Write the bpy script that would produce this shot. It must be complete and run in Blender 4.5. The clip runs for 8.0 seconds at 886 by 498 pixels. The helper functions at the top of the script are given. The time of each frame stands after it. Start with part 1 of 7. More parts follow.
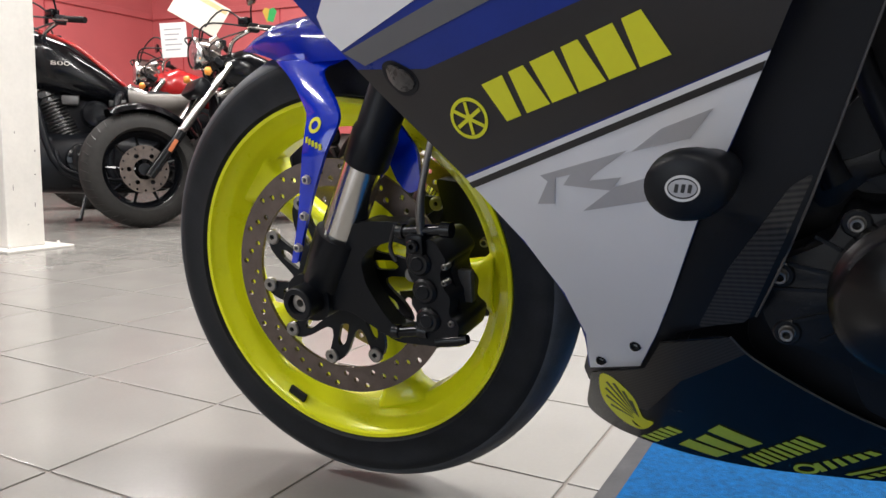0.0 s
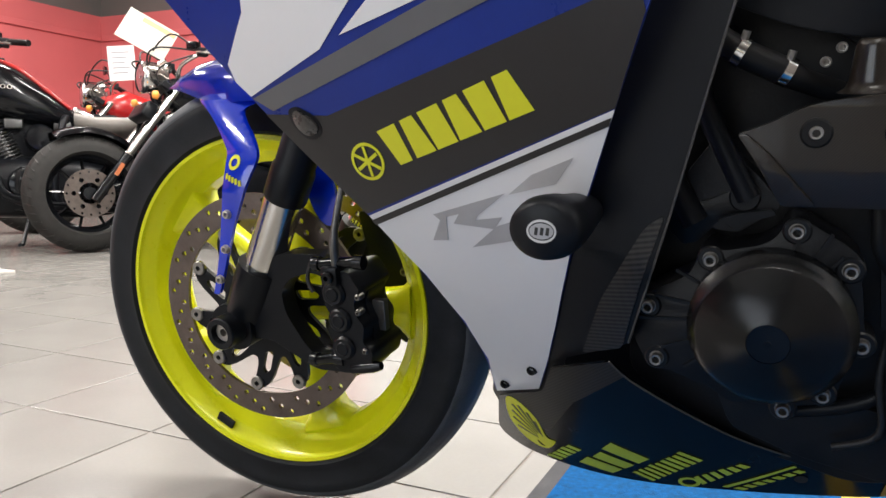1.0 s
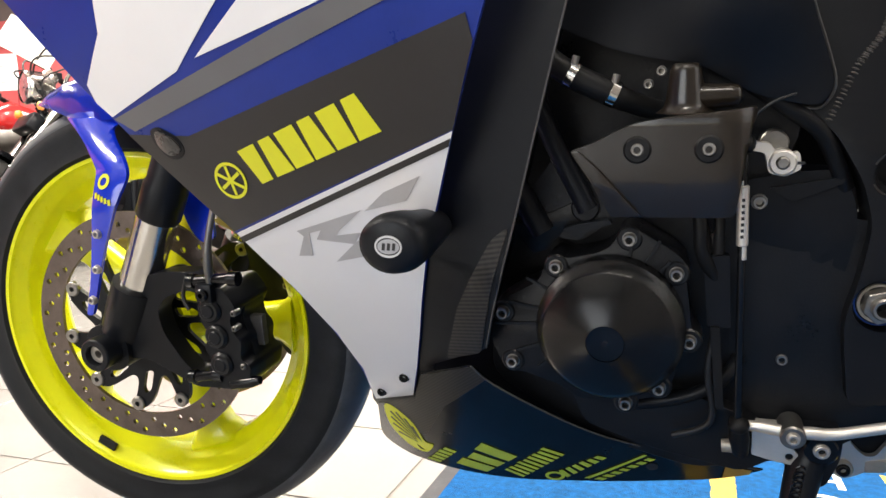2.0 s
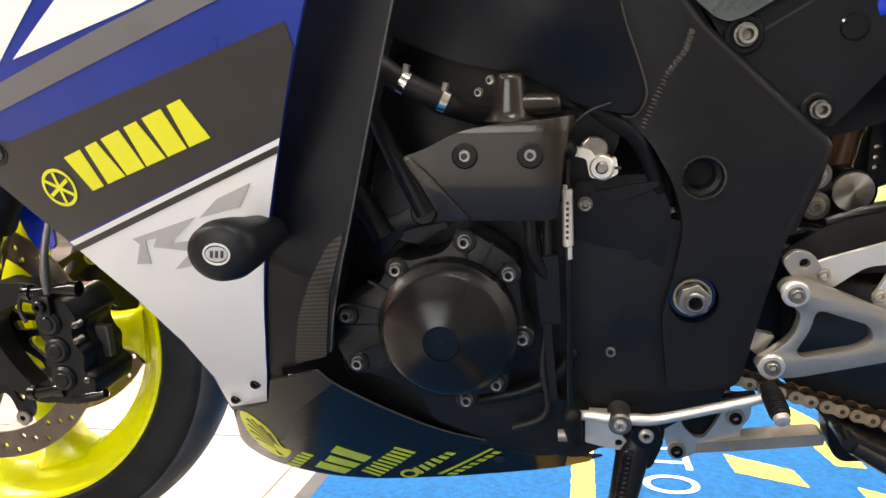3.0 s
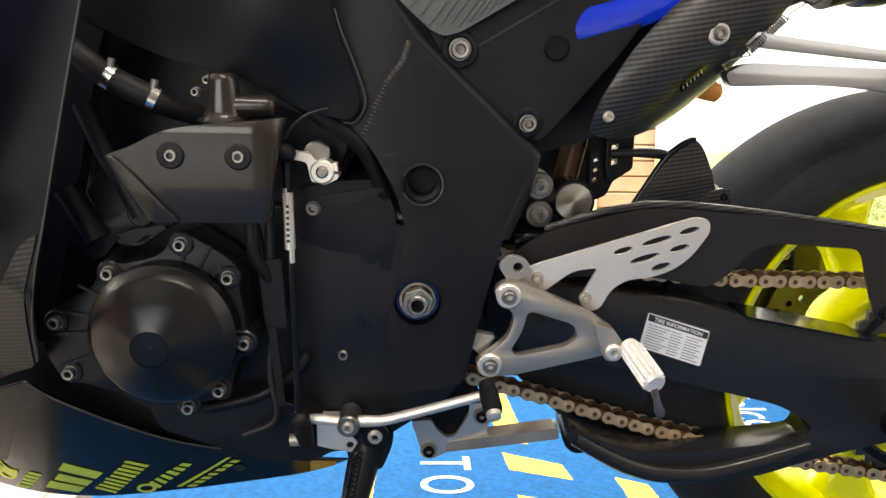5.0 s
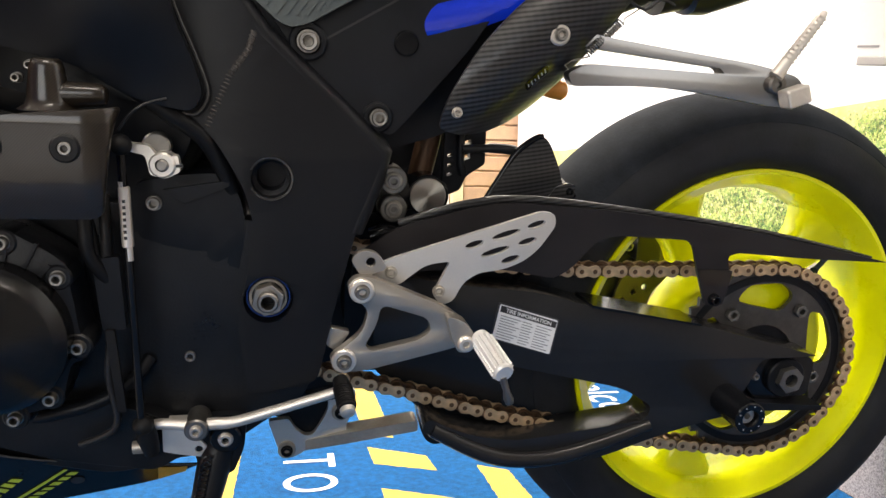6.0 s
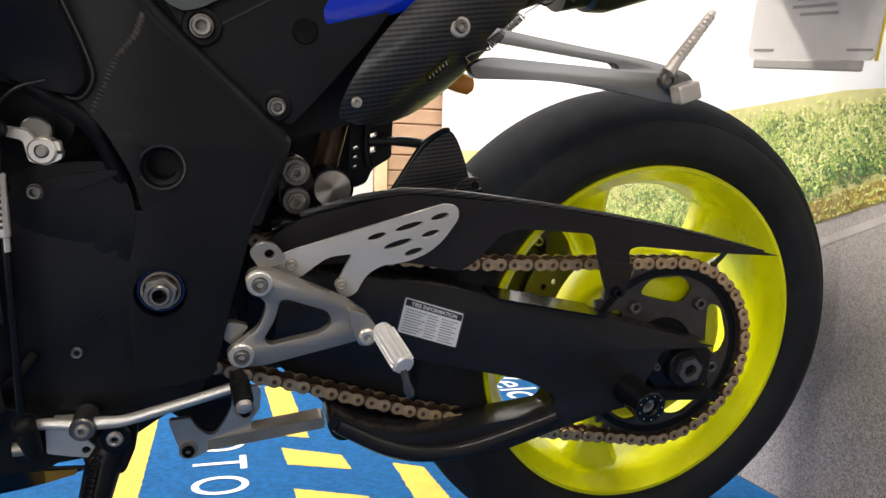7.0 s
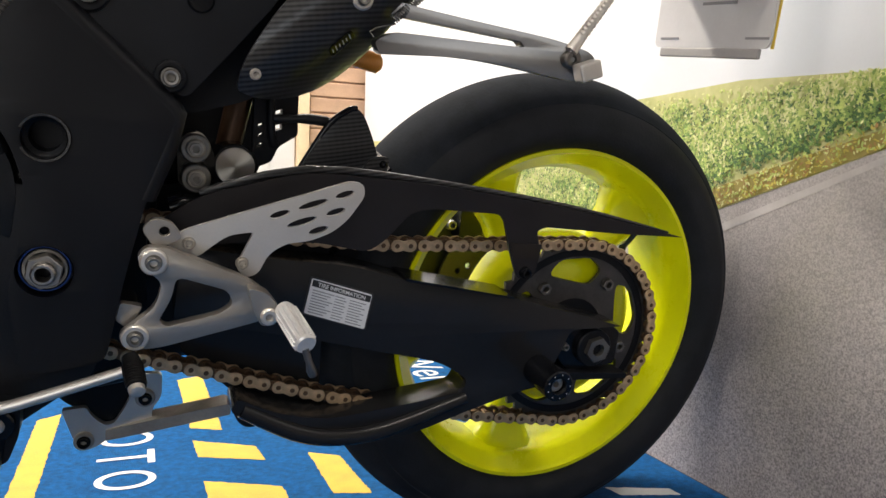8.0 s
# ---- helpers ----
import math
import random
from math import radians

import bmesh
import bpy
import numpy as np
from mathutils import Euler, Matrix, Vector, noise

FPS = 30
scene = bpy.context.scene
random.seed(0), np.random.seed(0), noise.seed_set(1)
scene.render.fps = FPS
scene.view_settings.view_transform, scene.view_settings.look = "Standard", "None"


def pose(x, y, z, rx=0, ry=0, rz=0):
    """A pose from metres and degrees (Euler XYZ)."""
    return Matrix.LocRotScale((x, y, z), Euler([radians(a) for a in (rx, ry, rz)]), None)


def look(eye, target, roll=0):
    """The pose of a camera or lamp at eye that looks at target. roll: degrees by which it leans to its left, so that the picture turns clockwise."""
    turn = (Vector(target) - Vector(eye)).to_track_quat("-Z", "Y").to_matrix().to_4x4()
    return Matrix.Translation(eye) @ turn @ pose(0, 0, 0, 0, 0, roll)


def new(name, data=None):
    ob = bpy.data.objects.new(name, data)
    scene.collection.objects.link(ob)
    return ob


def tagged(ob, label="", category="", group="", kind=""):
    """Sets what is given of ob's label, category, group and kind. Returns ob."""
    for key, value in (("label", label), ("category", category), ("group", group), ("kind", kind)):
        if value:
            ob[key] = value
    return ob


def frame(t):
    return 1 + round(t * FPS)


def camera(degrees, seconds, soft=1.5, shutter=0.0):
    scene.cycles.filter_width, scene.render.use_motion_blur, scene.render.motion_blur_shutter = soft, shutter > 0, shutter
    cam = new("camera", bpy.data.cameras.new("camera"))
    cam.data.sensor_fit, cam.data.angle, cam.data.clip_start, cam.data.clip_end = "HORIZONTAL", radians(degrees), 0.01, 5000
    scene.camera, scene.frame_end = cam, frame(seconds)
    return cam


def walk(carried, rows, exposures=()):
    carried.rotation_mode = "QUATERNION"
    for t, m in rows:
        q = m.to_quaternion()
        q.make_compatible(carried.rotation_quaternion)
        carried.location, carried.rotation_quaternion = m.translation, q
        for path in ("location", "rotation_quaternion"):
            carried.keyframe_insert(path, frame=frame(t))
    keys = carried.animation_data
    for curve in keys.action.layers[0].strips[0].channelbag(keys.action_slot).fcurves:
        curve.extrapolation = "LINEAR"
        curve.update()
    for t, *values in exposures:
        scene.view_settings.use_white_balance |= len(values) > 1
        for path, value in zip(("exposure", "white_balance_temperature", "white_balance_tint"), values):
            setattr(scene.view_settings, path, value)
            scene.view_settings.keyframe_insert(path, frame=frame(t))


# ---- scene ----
cam = camera(61.5, 8.0)
PATH = [
    (0, (0.491, -0.609, 0.47), (-0.443, 1.141, 0.21), 1.0),
    (0.5, (0.521, -0.615, 0.478), (-0.413, 1.139, 0.25), 1.0),
    (0.9, (0.549, -0.626, 0.489), (-0.311, 1.167, 0.275), 0.9),
    (1, (0.557, -0.625, 0.489), (-0.281, 1.179, 0.284), 0.9),
    (1.5, (0.584, -0.63, 0.495), (-0.142, 1.224, 0.304), 0.2),
    (1.7, (0.594, -0.631, 0.497), (-0.097, 1.236, 0.308), 0.0),
    (2.8, (0.646, -0.633, 0.5), (0.25, 1.319, 0.314), -0.4),
    (3, (0.656, -0.631, 0.502), (0.308, 1.329, 0.315), -0.5),
    (3.5, (0.68, -0.635, 0.502), (0.431, 1.34, 0.315), -0.4),
    (4, (0.704, -0.633, 0.504), (0.56, 1.353, 0.318), -0.1),
    (4.5, (0.727, -0.63, 0.503), (0.709, 1.362, 0.322), 0.1),
    (4.7, (0.747, -0.625, 0.499), (0.751, 1.368, 0.337), 0.5),
    (5.8, (0.772, -0.632, 0.496), (1.112, 1.332, 0.33), 0.9),
    (6, (0.779, -0.627, 0.498), (1.182, 1.325, 0.328), 1.0),
    (6.5, (0.796, -0.626, 0.495), (1.302, 1.302, 0.33), 1.2),
    (7, (0.806, -0.63, 0.489), (1.389, 1.276, 0.328), 1.4),
    (7.5, (0.82, -0.632, 0.479), (1.512, 1.238, 0.317), 1.6),
    (8, (0.829, -0.631, 0.473), (1.592, 1.21, 0.304), 1.7),
]
walk(cam, [(t, look(eye, target, roll)) for t, eye, target, roll in PATH], [(0.0, -0.45, 6000, 10), (1.5, 0.15, 6250, 9), (3.0, 0.8, 6850, 10), (4.5, 0.8, 7000, 10), (6.0, 0.33, 6700, 11), (8.0, -0.35, 6500, 11)])

# ---- light ----
world = bpy.data.worlds.new("world")
scene.world = world
world.use_nodes = True
wn = world.node_tree.nodes
sky = wn.new("ShaderNodeTexSky")
sky.sky_type, sky.sun_disc, sky.sun_elevation, sky.sun_rotation = "NISHITA", False, radians(40), radians(200)
world.node_tree.links.new(sky.outputs[0], wn["Background"].inputs[0])
wn["Background"].inputs[1].default_value = 0.1


def area(name, m, sx, sy, watts, colour):
    data = bpy.data.lights.new(name, "AREA")
    data.shape, data.size, data.size_y, data.energy, data.color = "RECTANGLE", sx, sy, watts, colour
    ob = new(name, data)
    ob.matrix_world = m
    return ob


CEIL = 2.9
# tubes out of view; the one at (0.9, -1.5) is added to brighten the rear
LAMPS = [(-4.3, 3.0), (-4.3, 0.9), (-2.4, 3.6), (-2.4, 1.2), (-2.4, -1.4), (0.9, -1.5), (-0.3, 1.6), (1.0, 1.6)]
for lx, ly in LAMPS:
    area("unseen_ceiling_tube", pose(lx, ly, CEIL - 0.075), 1.3 if lx > -1 or ly < 0 else 0.16, 0.16 if lx > -1 or ly < 0 else 1.3, (22 if lx > 0 else 95) if ly < 0 else (122 if lx > 0 else (84 if lx < -1 else 64)), (1.0, 0.92, 0.82))
# daylight through the shop window behind the camera
area("window_daylight", pose(-1.2, -4.32, 1.35, 90, 0, 0), 3.2, 2.0, 54, (0.98, 0.99, 1.0))

# ---- materials ----


def nodes(name):
    m = bpy.data.materials.new(name)
    m.use_nodes = True
    t = m.node_tree
    return m, t.nodes, t.links, t.nodes["Principled BSDF"]


def surface(name, colour, rough=0.5, metal=0.0, vary=0.12, scale=18.0, bump=0.05, fine=220.0, coat=0.0, colour2=None, spec=0.5, rvary=0.12):
    """A surface with a broad and a fine variation of its tone, its gloss and its relief."""
    m, n, l, b = nodes(name)
    tc = n.new("ShaderNodeTexCoord")
    big, small = n.new("ShaderNodeTexNoise"), n.new("ShaderNodeTexNoise")
    big.inputs["Scale"].default_value, big.inputs["Detail"].default_value = scale, 5
    small.inputs["Scale"].default_value, small.inputs["Detail"].default_value = fine, 3
    for q in (big, small):
        l.new(tc.outputs["Object"], q.inputs["Vector"])
    ramp = n.new("ShaderNodeMixRGB")
    lo = tuple(c * (1 - vary) for c in colour)
    hi = colour2 or tuple(min(1, c * (1 + vary)) for c in colour)
    ramp.inputs[1].default_value, ramp.inputs[2].default_value = (*lo, 1), (*hi, 1)
    mixv = n.new("ShaderNodeMath")
    mixv.operation = "MULTIPLY_ADD"
    l.new(small.outputs["Fac"], mixv.inputs[0])
    mixv.inputs[1].default_value = 0.35
    l.new(big.outputs["Fac"], mixv.inputs[2])
    cl = n.new("ShaderNodeMapRange")
    cl.inputs[1].default_value, cl.inputs[2].default_value = 0.4, 0.95
    l.new(mixv.outputs[0], cl.inputs[0])
    l.new(cl.outputs[0], ramp.inputs[0])
    l.new(ramp.outputs[0], b.inputs["Base Color"])
    rr = n.new("ShaderNodeMapRange")
    rr.inputs[3].default_value, rr.inputs[4].default_value = max(0.02, rough - rvary), min(1, rough + rvary)
    l.new(cl.outputs[0], rr.inputs[0])
    l.new(rr.outputs[0], b.inputs["Roughness"])
    b.inputs["Metallic"].default_value = metal
    b.inputs["Specular IOR Level"].default_value = spec
    b.inputs["Coat Weight"].default_value, b.inputs["Coat Roughness"].default_value = coat, 0.06
    if bump:
        bp = n.new("ShaderNodeBump")
        bp.inputs["Strength"].default_value, bp.inputs["Distance"].default_value = bump, 0.002
        l.new(small.outputs["Fac"], bp.inputs["Height"])
        l.new(bp.outputs[0], b.inputs["Normal"])
    return m


def carbon_weave(name, pitch=0.0035, dark=0.006, light=0.05, angle=-38, rough=0.3, tint=(1, 1, 1), coat=0.2, gloss=0.2):
    """Twill carbon fibre under lacquer: slanting light and dark tows."""
    m, n, l, b = nodes(name)
    tc, mp = n.new("ShaderNodeTexCoord"), n.new("ShaderNodeMapping")
    mp.inputs["Rotation"].default_value = (0, radians(angle), 0)
    l.new(tc.outputs["Object"], mp.inputs["Vector"])
    w1, w2 = n.new("ShaderNodeTexWave"), n.new("ShaderNodeTexWave")
    for w, ax, k in ((w1, "Z", 1.0), (w2, "X", 0.6)):
        w.wave_type, w.bands_direction = "BANDS", ax
        w.inputs["Scale"].default_value = k * math.pi / (10 * pitch) 
        w.inputs["Distortion"].default_value = 0.4
        l.new(mp.outputs[0], w.inputs["Vector"])
    mu = n.new("ShaderNodeMath")
    mu.operation = "MULTIPLY_ADD"
    mu.inputs[1].default_value = 0.12
    l.new(w2.outputs["Fac"], mu.inputs[0])
    l.new(w1.outputs["Fac"], mu.inputs[2])
    mx = n.new("ShaderNodeMixRGB")
    mx.inputs[1].default_value, mx.inputs[2].default_value = (*(dark * c for c in tint), 1), (*(light * c for c in tint), 1)
    l.new(mu.outputs[0], mx.inputs[0])
    l.new(mx.outputs[0], b.inputs["Base Color"])
    b.inputs["Roughness"].default_value = rough
    b.inputs["Coat Weight"].default_value, b.inputs["Coat Roughness"].default_value = coat, gloss
    b.inputs["Specular IOR Level"].default_value = 0.3
    return m


WHITE = surface("white_paint", (0.78, 0.78, 0.80), 0.3, vary=0.012, coat=0.3, bump=0, rvary=0.03)
BLUE = surface("blue_paint", (0.004, 0.032, 0.56), 0.16, vary=0.12, coat=1.0, bump=0, rvary=0.05, spec=0.4)
BLUE_MATT = surface("blue_film", (0.008, 0.028, 0.235), 0.35, vary=0.1, coat=0.08, bump=0, spec=0.25)
GREY_FILM = surface("grey_film", (0.115, 0.118, 0.125), 0.4, vary=0.06, bump=0.01)
SILVER_FILM = surface("silver_film", (0.42, 0.42, 0.44), 0.35, metal=0.2, vary=0.05, bump=0.01)
BLACK_FILM = surface("charcoal_film", (0.026, 0.0245, 0.025), 0.42, vary=0.1, bump=0.02, spec=0.3)
YELLOW = surface("fluorescent_yellow_paint", (0.80, 0.82, 0.001), 0.3, vary=0.04, coat=0.4, bump=0, spec=0.35, rvary=0.05)
YELLOW_FILM = surface("yellow_film", (0.72, 0.72, 0.01), 0.4, vary=0.04, bump=0.01)
GREEN_FILM = surface("faded_green_yellow_film", (0.46, 0.58, 0.05), 0.5, vary=0.15, bump=0.02)
BLACK_PLASTIC = surface("black_plastic", (0.0068, 0.0078, 0.0105), 0.42, vary=0.2, bump=0.03, spec=0.22, rvary=0.04)
BLACK_GLOSS = surface("black_gloss_paint", (0.005, 0.0055, 0.007), 0.17, vary=0.3, coat=0.08, bump=0.01, spec=0.26)
BLACK_SATIN = surface("black_satin_paint", (0.0068, 0.0078, 0.0102), 0.34, metal=0.0, vary=0.15, bump=0.02, scale=9, spec=0.2, rvary=0.03)
SWING_PAINT = surface("swingarm_paint", (0.0165, 0.0163, 0.0170), 0.24, vary=0.15, bump=0.01, scale=9, spec=0.3, coat=0.1, rvary=0.04)
FRAME_PAINT = surface("frame_paint", (0.0077, 0.0083, 0.0102), 0.42, vary=0.1, bump=0.02, scale=9, spec=0.22, rvary=0.03)
# frame paint made lighter, a highlight put into the colour
LIT_EDGE = surface("lit_frame_paint", (0.014, 0.0135, 0.014), 0.25, vary=0.1, bump=0, spec=0.6, rvary=0.03)
WELD = surface("worn_weld", (0.06, 0.052, 0.046), 0.5, vary=0.4, scale=200, bump=0.1)
ENGINE = surface("black_engine_casting", (0.0070, 0.0075, 0.0090), 0.36, vary=0.3, bump=0.12, fine=400, spec=0.28)
RUBBER = surface("tyre_rubber", (0.019, 0.0205, 0.0235), 0.62, vary=0.3, scale=30, bump=0.12, fine=300, spec=0.14)
RUBBER_MID = surface("rear_tread_rubber", (0.023, 0.026, 0.031), 0.85, vary=0.3, scale=30, bump=0.12, fine=300, spec=0.05, rvary=0.05)
# dusty front tread, its grey also lifted to stand for lamp sheen
RUBBER_DUST_LIT = surface("lit_dusty_tread_rubber", (0.060, 0.065, 0.074), 0.58, vary=0.3, scale=30, bump=0.12, fine=300, spec=0.3)
RUBBER_SOFT = surface("soft_rubber", (0.007, 0.007, 0.0075), 0.5, vary=0.2, spec=0.25)
CHROME = surface("polished_steel", (0.72, 0.70, 0.66), 0.16, metal=1.0, vary=0.08, bump=0.02, rvary=0.06)
STEEL = surface("bolt_steel", (0.29, 0.275, 0.255), 0.42, metal=1.0, vary=0.25, bump=0.04)
ALU = surface("brushed_aluminium", (0.74, 0.70, 0.64), 0.36, metal=0.72, vary=0.08, bump=0.03, fine=500, rvary=0.04)
ALU_DULL = surface("weathered_aluminium", (0.42, 0.385, 0.33), 0.45, metal=0.6, vary=0.25, bump=0.1)
GREYMETAL = surface("grey_alloy", (0.52, 0.485, 0.445), 0.34, metal=0.75, vary=0.12, scale=12, bump=0.06)
DISC = surface("brake_disc_steel", (0.15, 0.12, 0.105), 0.40, metal=0.85, vary=0.25, scale=40, bump=0.05)
CHAIN = surface("gold_chain_steel", (0.60, 0.43, 0.26), 0.4, metal=0.65, vary=0.35, scale=60, bump=0.05)
CHAIN_DARK = surface("oily_chain_steel", (0.16, 0.10, 0.06), 0.45, metal=0.8, vary=0.3, scale=60)
RUST = surface("bronze_steel", (0.07, 0.036, 0.018), 0.4, metal=0.5, vary=0.3, scale=30)
CARBON = carbon_weave("carbon_fibre", 0.0042, 0.003, 0.045, 9, 0.32, (1, 1, 1.04), 0.25, 0.16)
# brown tint stands for the tiled floor reflected in the lacquer
CARBON_FINE = carbon_weave("fine_carbon_fibre", 0.0016, 0.010, 0.021, 45, 0.3, (1, 0.74, 0.52), 0.45, 0.06)
CARBON_DULL = carbon_weave("matt_carbon_fibre", 0.0030, 0.012, 0.034, 40, 0.45, (1, 0.86, 0.70), 0.05)
CARBON_STRIP = carbon_weave("ribbed_carbon_fibre", 0.0042, 0.006, 0.045, 9, 0.4, (1, 0.88, 0.74))
SMOKE = surface("smoked_lens", (0.05, 0.046, 0.044), 0.3, vary=0.7, scale=170, coat=0.15, spec=0.3)
LABEL_WHITE = surface("bright_white_label", (0.86, 0.86, 0.86), 0.4, vary=0.04)
LABEL = surface("white_label", (0.62, 0.62, 0.62), 0.5, vary=0.06)
INK = surface("black_ink", (0.02, 0.02, 0.02), 0.5)
ORANGE = surface("orange_lens", (0.95, 0.36, 0.05), 0.3, vary=0.1, coat=0.3)
AMBER = surface("ochre_film", (0.45, 0.25, 0.03), 0.45, vary=0.15)
WIRE = surface("black_cable", (0.01, 0.01, 0.011), 0.5)
BRASS = surface("braided_hose", (0.17, 0.165, 0.155), 0.4, metal=0.8, vary=0.3, fine=900, bump=0.2)



def turned(name, colour, rough, metal, amount):
    """Metal turned on a lathe about y: its gloss runs out in a cone from the middle."""
    m = surface(name, colour, rough, metal=metal, vary=0.05, bump=0, rvary=0.01)
    n, l = m.node_tree.nodes, m.node_tree.links
    tan = n.new("ShaderNodeTangent")
    tan.direction_type, tan.axis = "RADIAL", "Y"
    l.new(tan.outputs[0], n["Principled BSDF"].inputs["Tangent"])
    n["Principled BSDF"].inputs["Anisotropic"].default_value = amount
    return m


CAP_ALU = turned("turned_aluminium", (0.50, 0.47, 0.42), 0.38, 1.0, 0.85)
DOME_BLACK = turned("turned_black_alloy", (0.007, 0.007, 0.0074), 0.24, 0.0, 0.65)
DOME_BLACK.node_tree.nodes["Principled BSDF"].inputs["Specular IOR Level"].default_value = 0.32
DARK_STEEL = surface("dark_bolt_steel", (0.21, 0.20, 0.185), 0.38, metal=0.9, vary=0.25)

# ---- building blocks ----


def part(name, bm, material, parent=None, label="", smooth=None):
    """Links a bmesh as one mesh object, under its thing."""
    bmesh.ops.recalc_face_normals(bm, faces=bm.faces)
    me = bpy.data.meshes.new(name)
    bm.to_mesh(me)
    bm.free()
    me.materials.append(material)
    if smooth is not None:
        smooth = 26 if smooth in (30, 35) else smooth
        me.shade_smooth()
        me.set_sharp_from_angle(angle=radians(smooth))
    ob = new(name, me)
    ob.parent = parent
    if label:
        tagged(ob, label)
    return ob


def thing(name, m, label, category, group="", kind=""):
    ob = new(name)
    ob.matrix_world = m
    ob.empty_display_size = 0.1
    return tagged(ob, label, category, group, kind)


def fillet(pts, r=0.006, n=4):
    """Rounds the corners of a closed outline; a third number in a point is its own radius."""
    out = []
    k = len(pts)
    for i in range(k):
        p = Vector(pts[i][:2])
        rr = pts[i][2] if len(pts[i]) > 2 else r
        a, c = Vector(pts[i - 1][:2]) - p, Vector(pts[(i + 1) % k][:2]) - p
        d = min(rr, 0.45 * a.length, 0.45 * c.length)
        if d < 1e-5:
            out.append((p.x, p.y))
            continue
        p0, p1 = p + a.normalized() * d, p + c.normalized() * d
        for j in range(n + 1):
            t = j / n
            q = p0 * (1 - t) ** 2 + p * 2 * t * (1 - t) + p1 * t * t
            out.append((q.x, q.y))
    return out


def smooth_loop(pts, n=5):
    """A smooth closed curve through the points."""
    out, k = [], len(pts)
    for i in range(k):
        p0, p1, p2, p3 = (Vector(pts[(i + j) % k]) for j in (-1, 0, 1, 2))
        for j in range(n):
            t = j / n
            q = 0.5 * (2 * p1 + (p2 - p0) * t + (2 * p0 - 5 * p1 + 4 * p2 - p3) * t * t + (3 * p1 - p0 - 3 * p2 + p3) * t ** 3)
            out.append((q.x, q.y))
    return out


def circle(cx, cz, r, n=16, r2=None, turn=0.0):
    pts = []
    for i in range(n):
        a = 2 * math.pi * i / n
        u, v = r * math.cos(a), (r2 or r) * math.sin(a)
        pts.append((cx + u * math.cos(turn) - v * math.sin(turn), cz + u * math.sin(turn) + v * math.cos(turn)))
    return pts


from mathutils.geometry import tessellate_polygon


def plate(outer, y, thick, holes=(), bevel=0.0, cell=0.0, bm=None, segs=1):
    """A plate with the outline in x and z, its face at y (a number or a function of x and z) and its back behind it."""
    own = bmesh.new()
    loops = [list(outer)] + [list(h) for h in holes]
    flat = [p for lp in loops for p in lp]
    vs = [own.verts.new((p[0], 0, p[1])) for p in flat]
    for tri in tessellate_polygon([[Vector((p[0], p[1], 0)) for p in lp] for lp in loops]):
        if len({tri[0], tri[1], tri[2]}) == 3:
            try:
                own.faces.new([vs[i] for i in tri])
            except ValueError:
                pass
    if cell:
        xs, zs = [p[0] for p in flat], [p[1] for p in flat]
        for lo, hi, nrm, ax in ((min(xs), max(xs), (1, 0, 0), 0), (min(zs), max(zs), (0, 0, 1), 2)):
            k = int((hi - lo) / cell)
            for i in range(1, k + 1):
                co = [0, 0, 0]
                co[ax] = lo + (hi - lo) * i / (k + 1)
                bmesh.ops.bisect_plane(own, geom=own.verts[:] + own.edges[:] + own.faces[:], plane_co=co, plane_no=nrm)
    bmesh.ops.dissolve_degenerate(own, dist=1e-6, edges=own.edges[:])
    for f in own.faces:
        f.normal_update()
        if f.normal.y > 0:
            f.normal_flip()
    fy = y if callable(y) else (lambda a, c: y)
    front = own.faces[:]
    if thick:
        res = bmesh.ops.extrude_face_region(own, geom=front)
        moved = [g for g in res["geom"] if isinstance(g, bmesh.types.BMVert)]
        ms = set(moved)
        for v in own.verts:
            v.co.y = fy(v.co.x, v.co.z) + (0 if v in ms else thick)
    else:
        for v in own.verts:
            v.co.y = fy(v.co.x, v.co.z)
    bmesh.ops.recalc_face_normals(own, faces=own.faces)
    if bevel:
        es = [e for e in own.edges if len(e.link_faces) == 2 and e.calc_face_angle(0) > radians(50)]
        bmesh.ops.bevel(own, geom=es, offset=bevel, segments=segs, affect="EDGES", profile=0.5, clamp_overlap=True)
    if bm is None:
        return own
    merge(bm, own)
    return bm


def merge(bm, other, m=None):
    me = bpy.data.meshes.new("tmp")
    other.to_mesh(me)
    other.free()
    if m is not None:
        me.transform(m)
    bm.from_mesh(me)
    bpy.data.meshes.remove(me)
    return bm


def lathe(profile, n=64, axis="Y", bm=None, at=(0, 0, 0), closed=False, arc=(0, 2 * math.pi)):
    """Turns a profile of (radius, height) round an axis."""
    bm = bm or bmesh.new()
    full = abs(arc[1] - arc[0] - 2 * math.pi) < 1e-6
    rings = []
    for i in range(n if full else n + 1):
        a = arc[0] + (arc[1] - arc[0]) * i / n
        ring = []
        for r, h in profile:
            c, s = r * math.cos(a), r * math.sin(a)
            co = {"Y": (c, h, s), "Z": (c, s, h), "X": (h, c, s)}[axis]
            ring.append(bm.verts.new((co[0] + at[0], co[1] + at[1], co[2] + at[2])))
        rings.append(ring)
    k = len(profile)
    for i in range(len(rings) if full else len(rings) - 1):
        r0, r1 = rings[i], rings[(i + 1) % len(rings)]
        for j in range(k if closed else k - 1):
            try:
                bm.faces.new((r0[j], r0[(j + 1) % k], r1[(j + 1) % k], r1[j]))
            except ValueError:
                pass
    bmesh.ops.remove_doubles(bm, verts=[v for r in rings for v in r], dist=1e-6)
    return bm


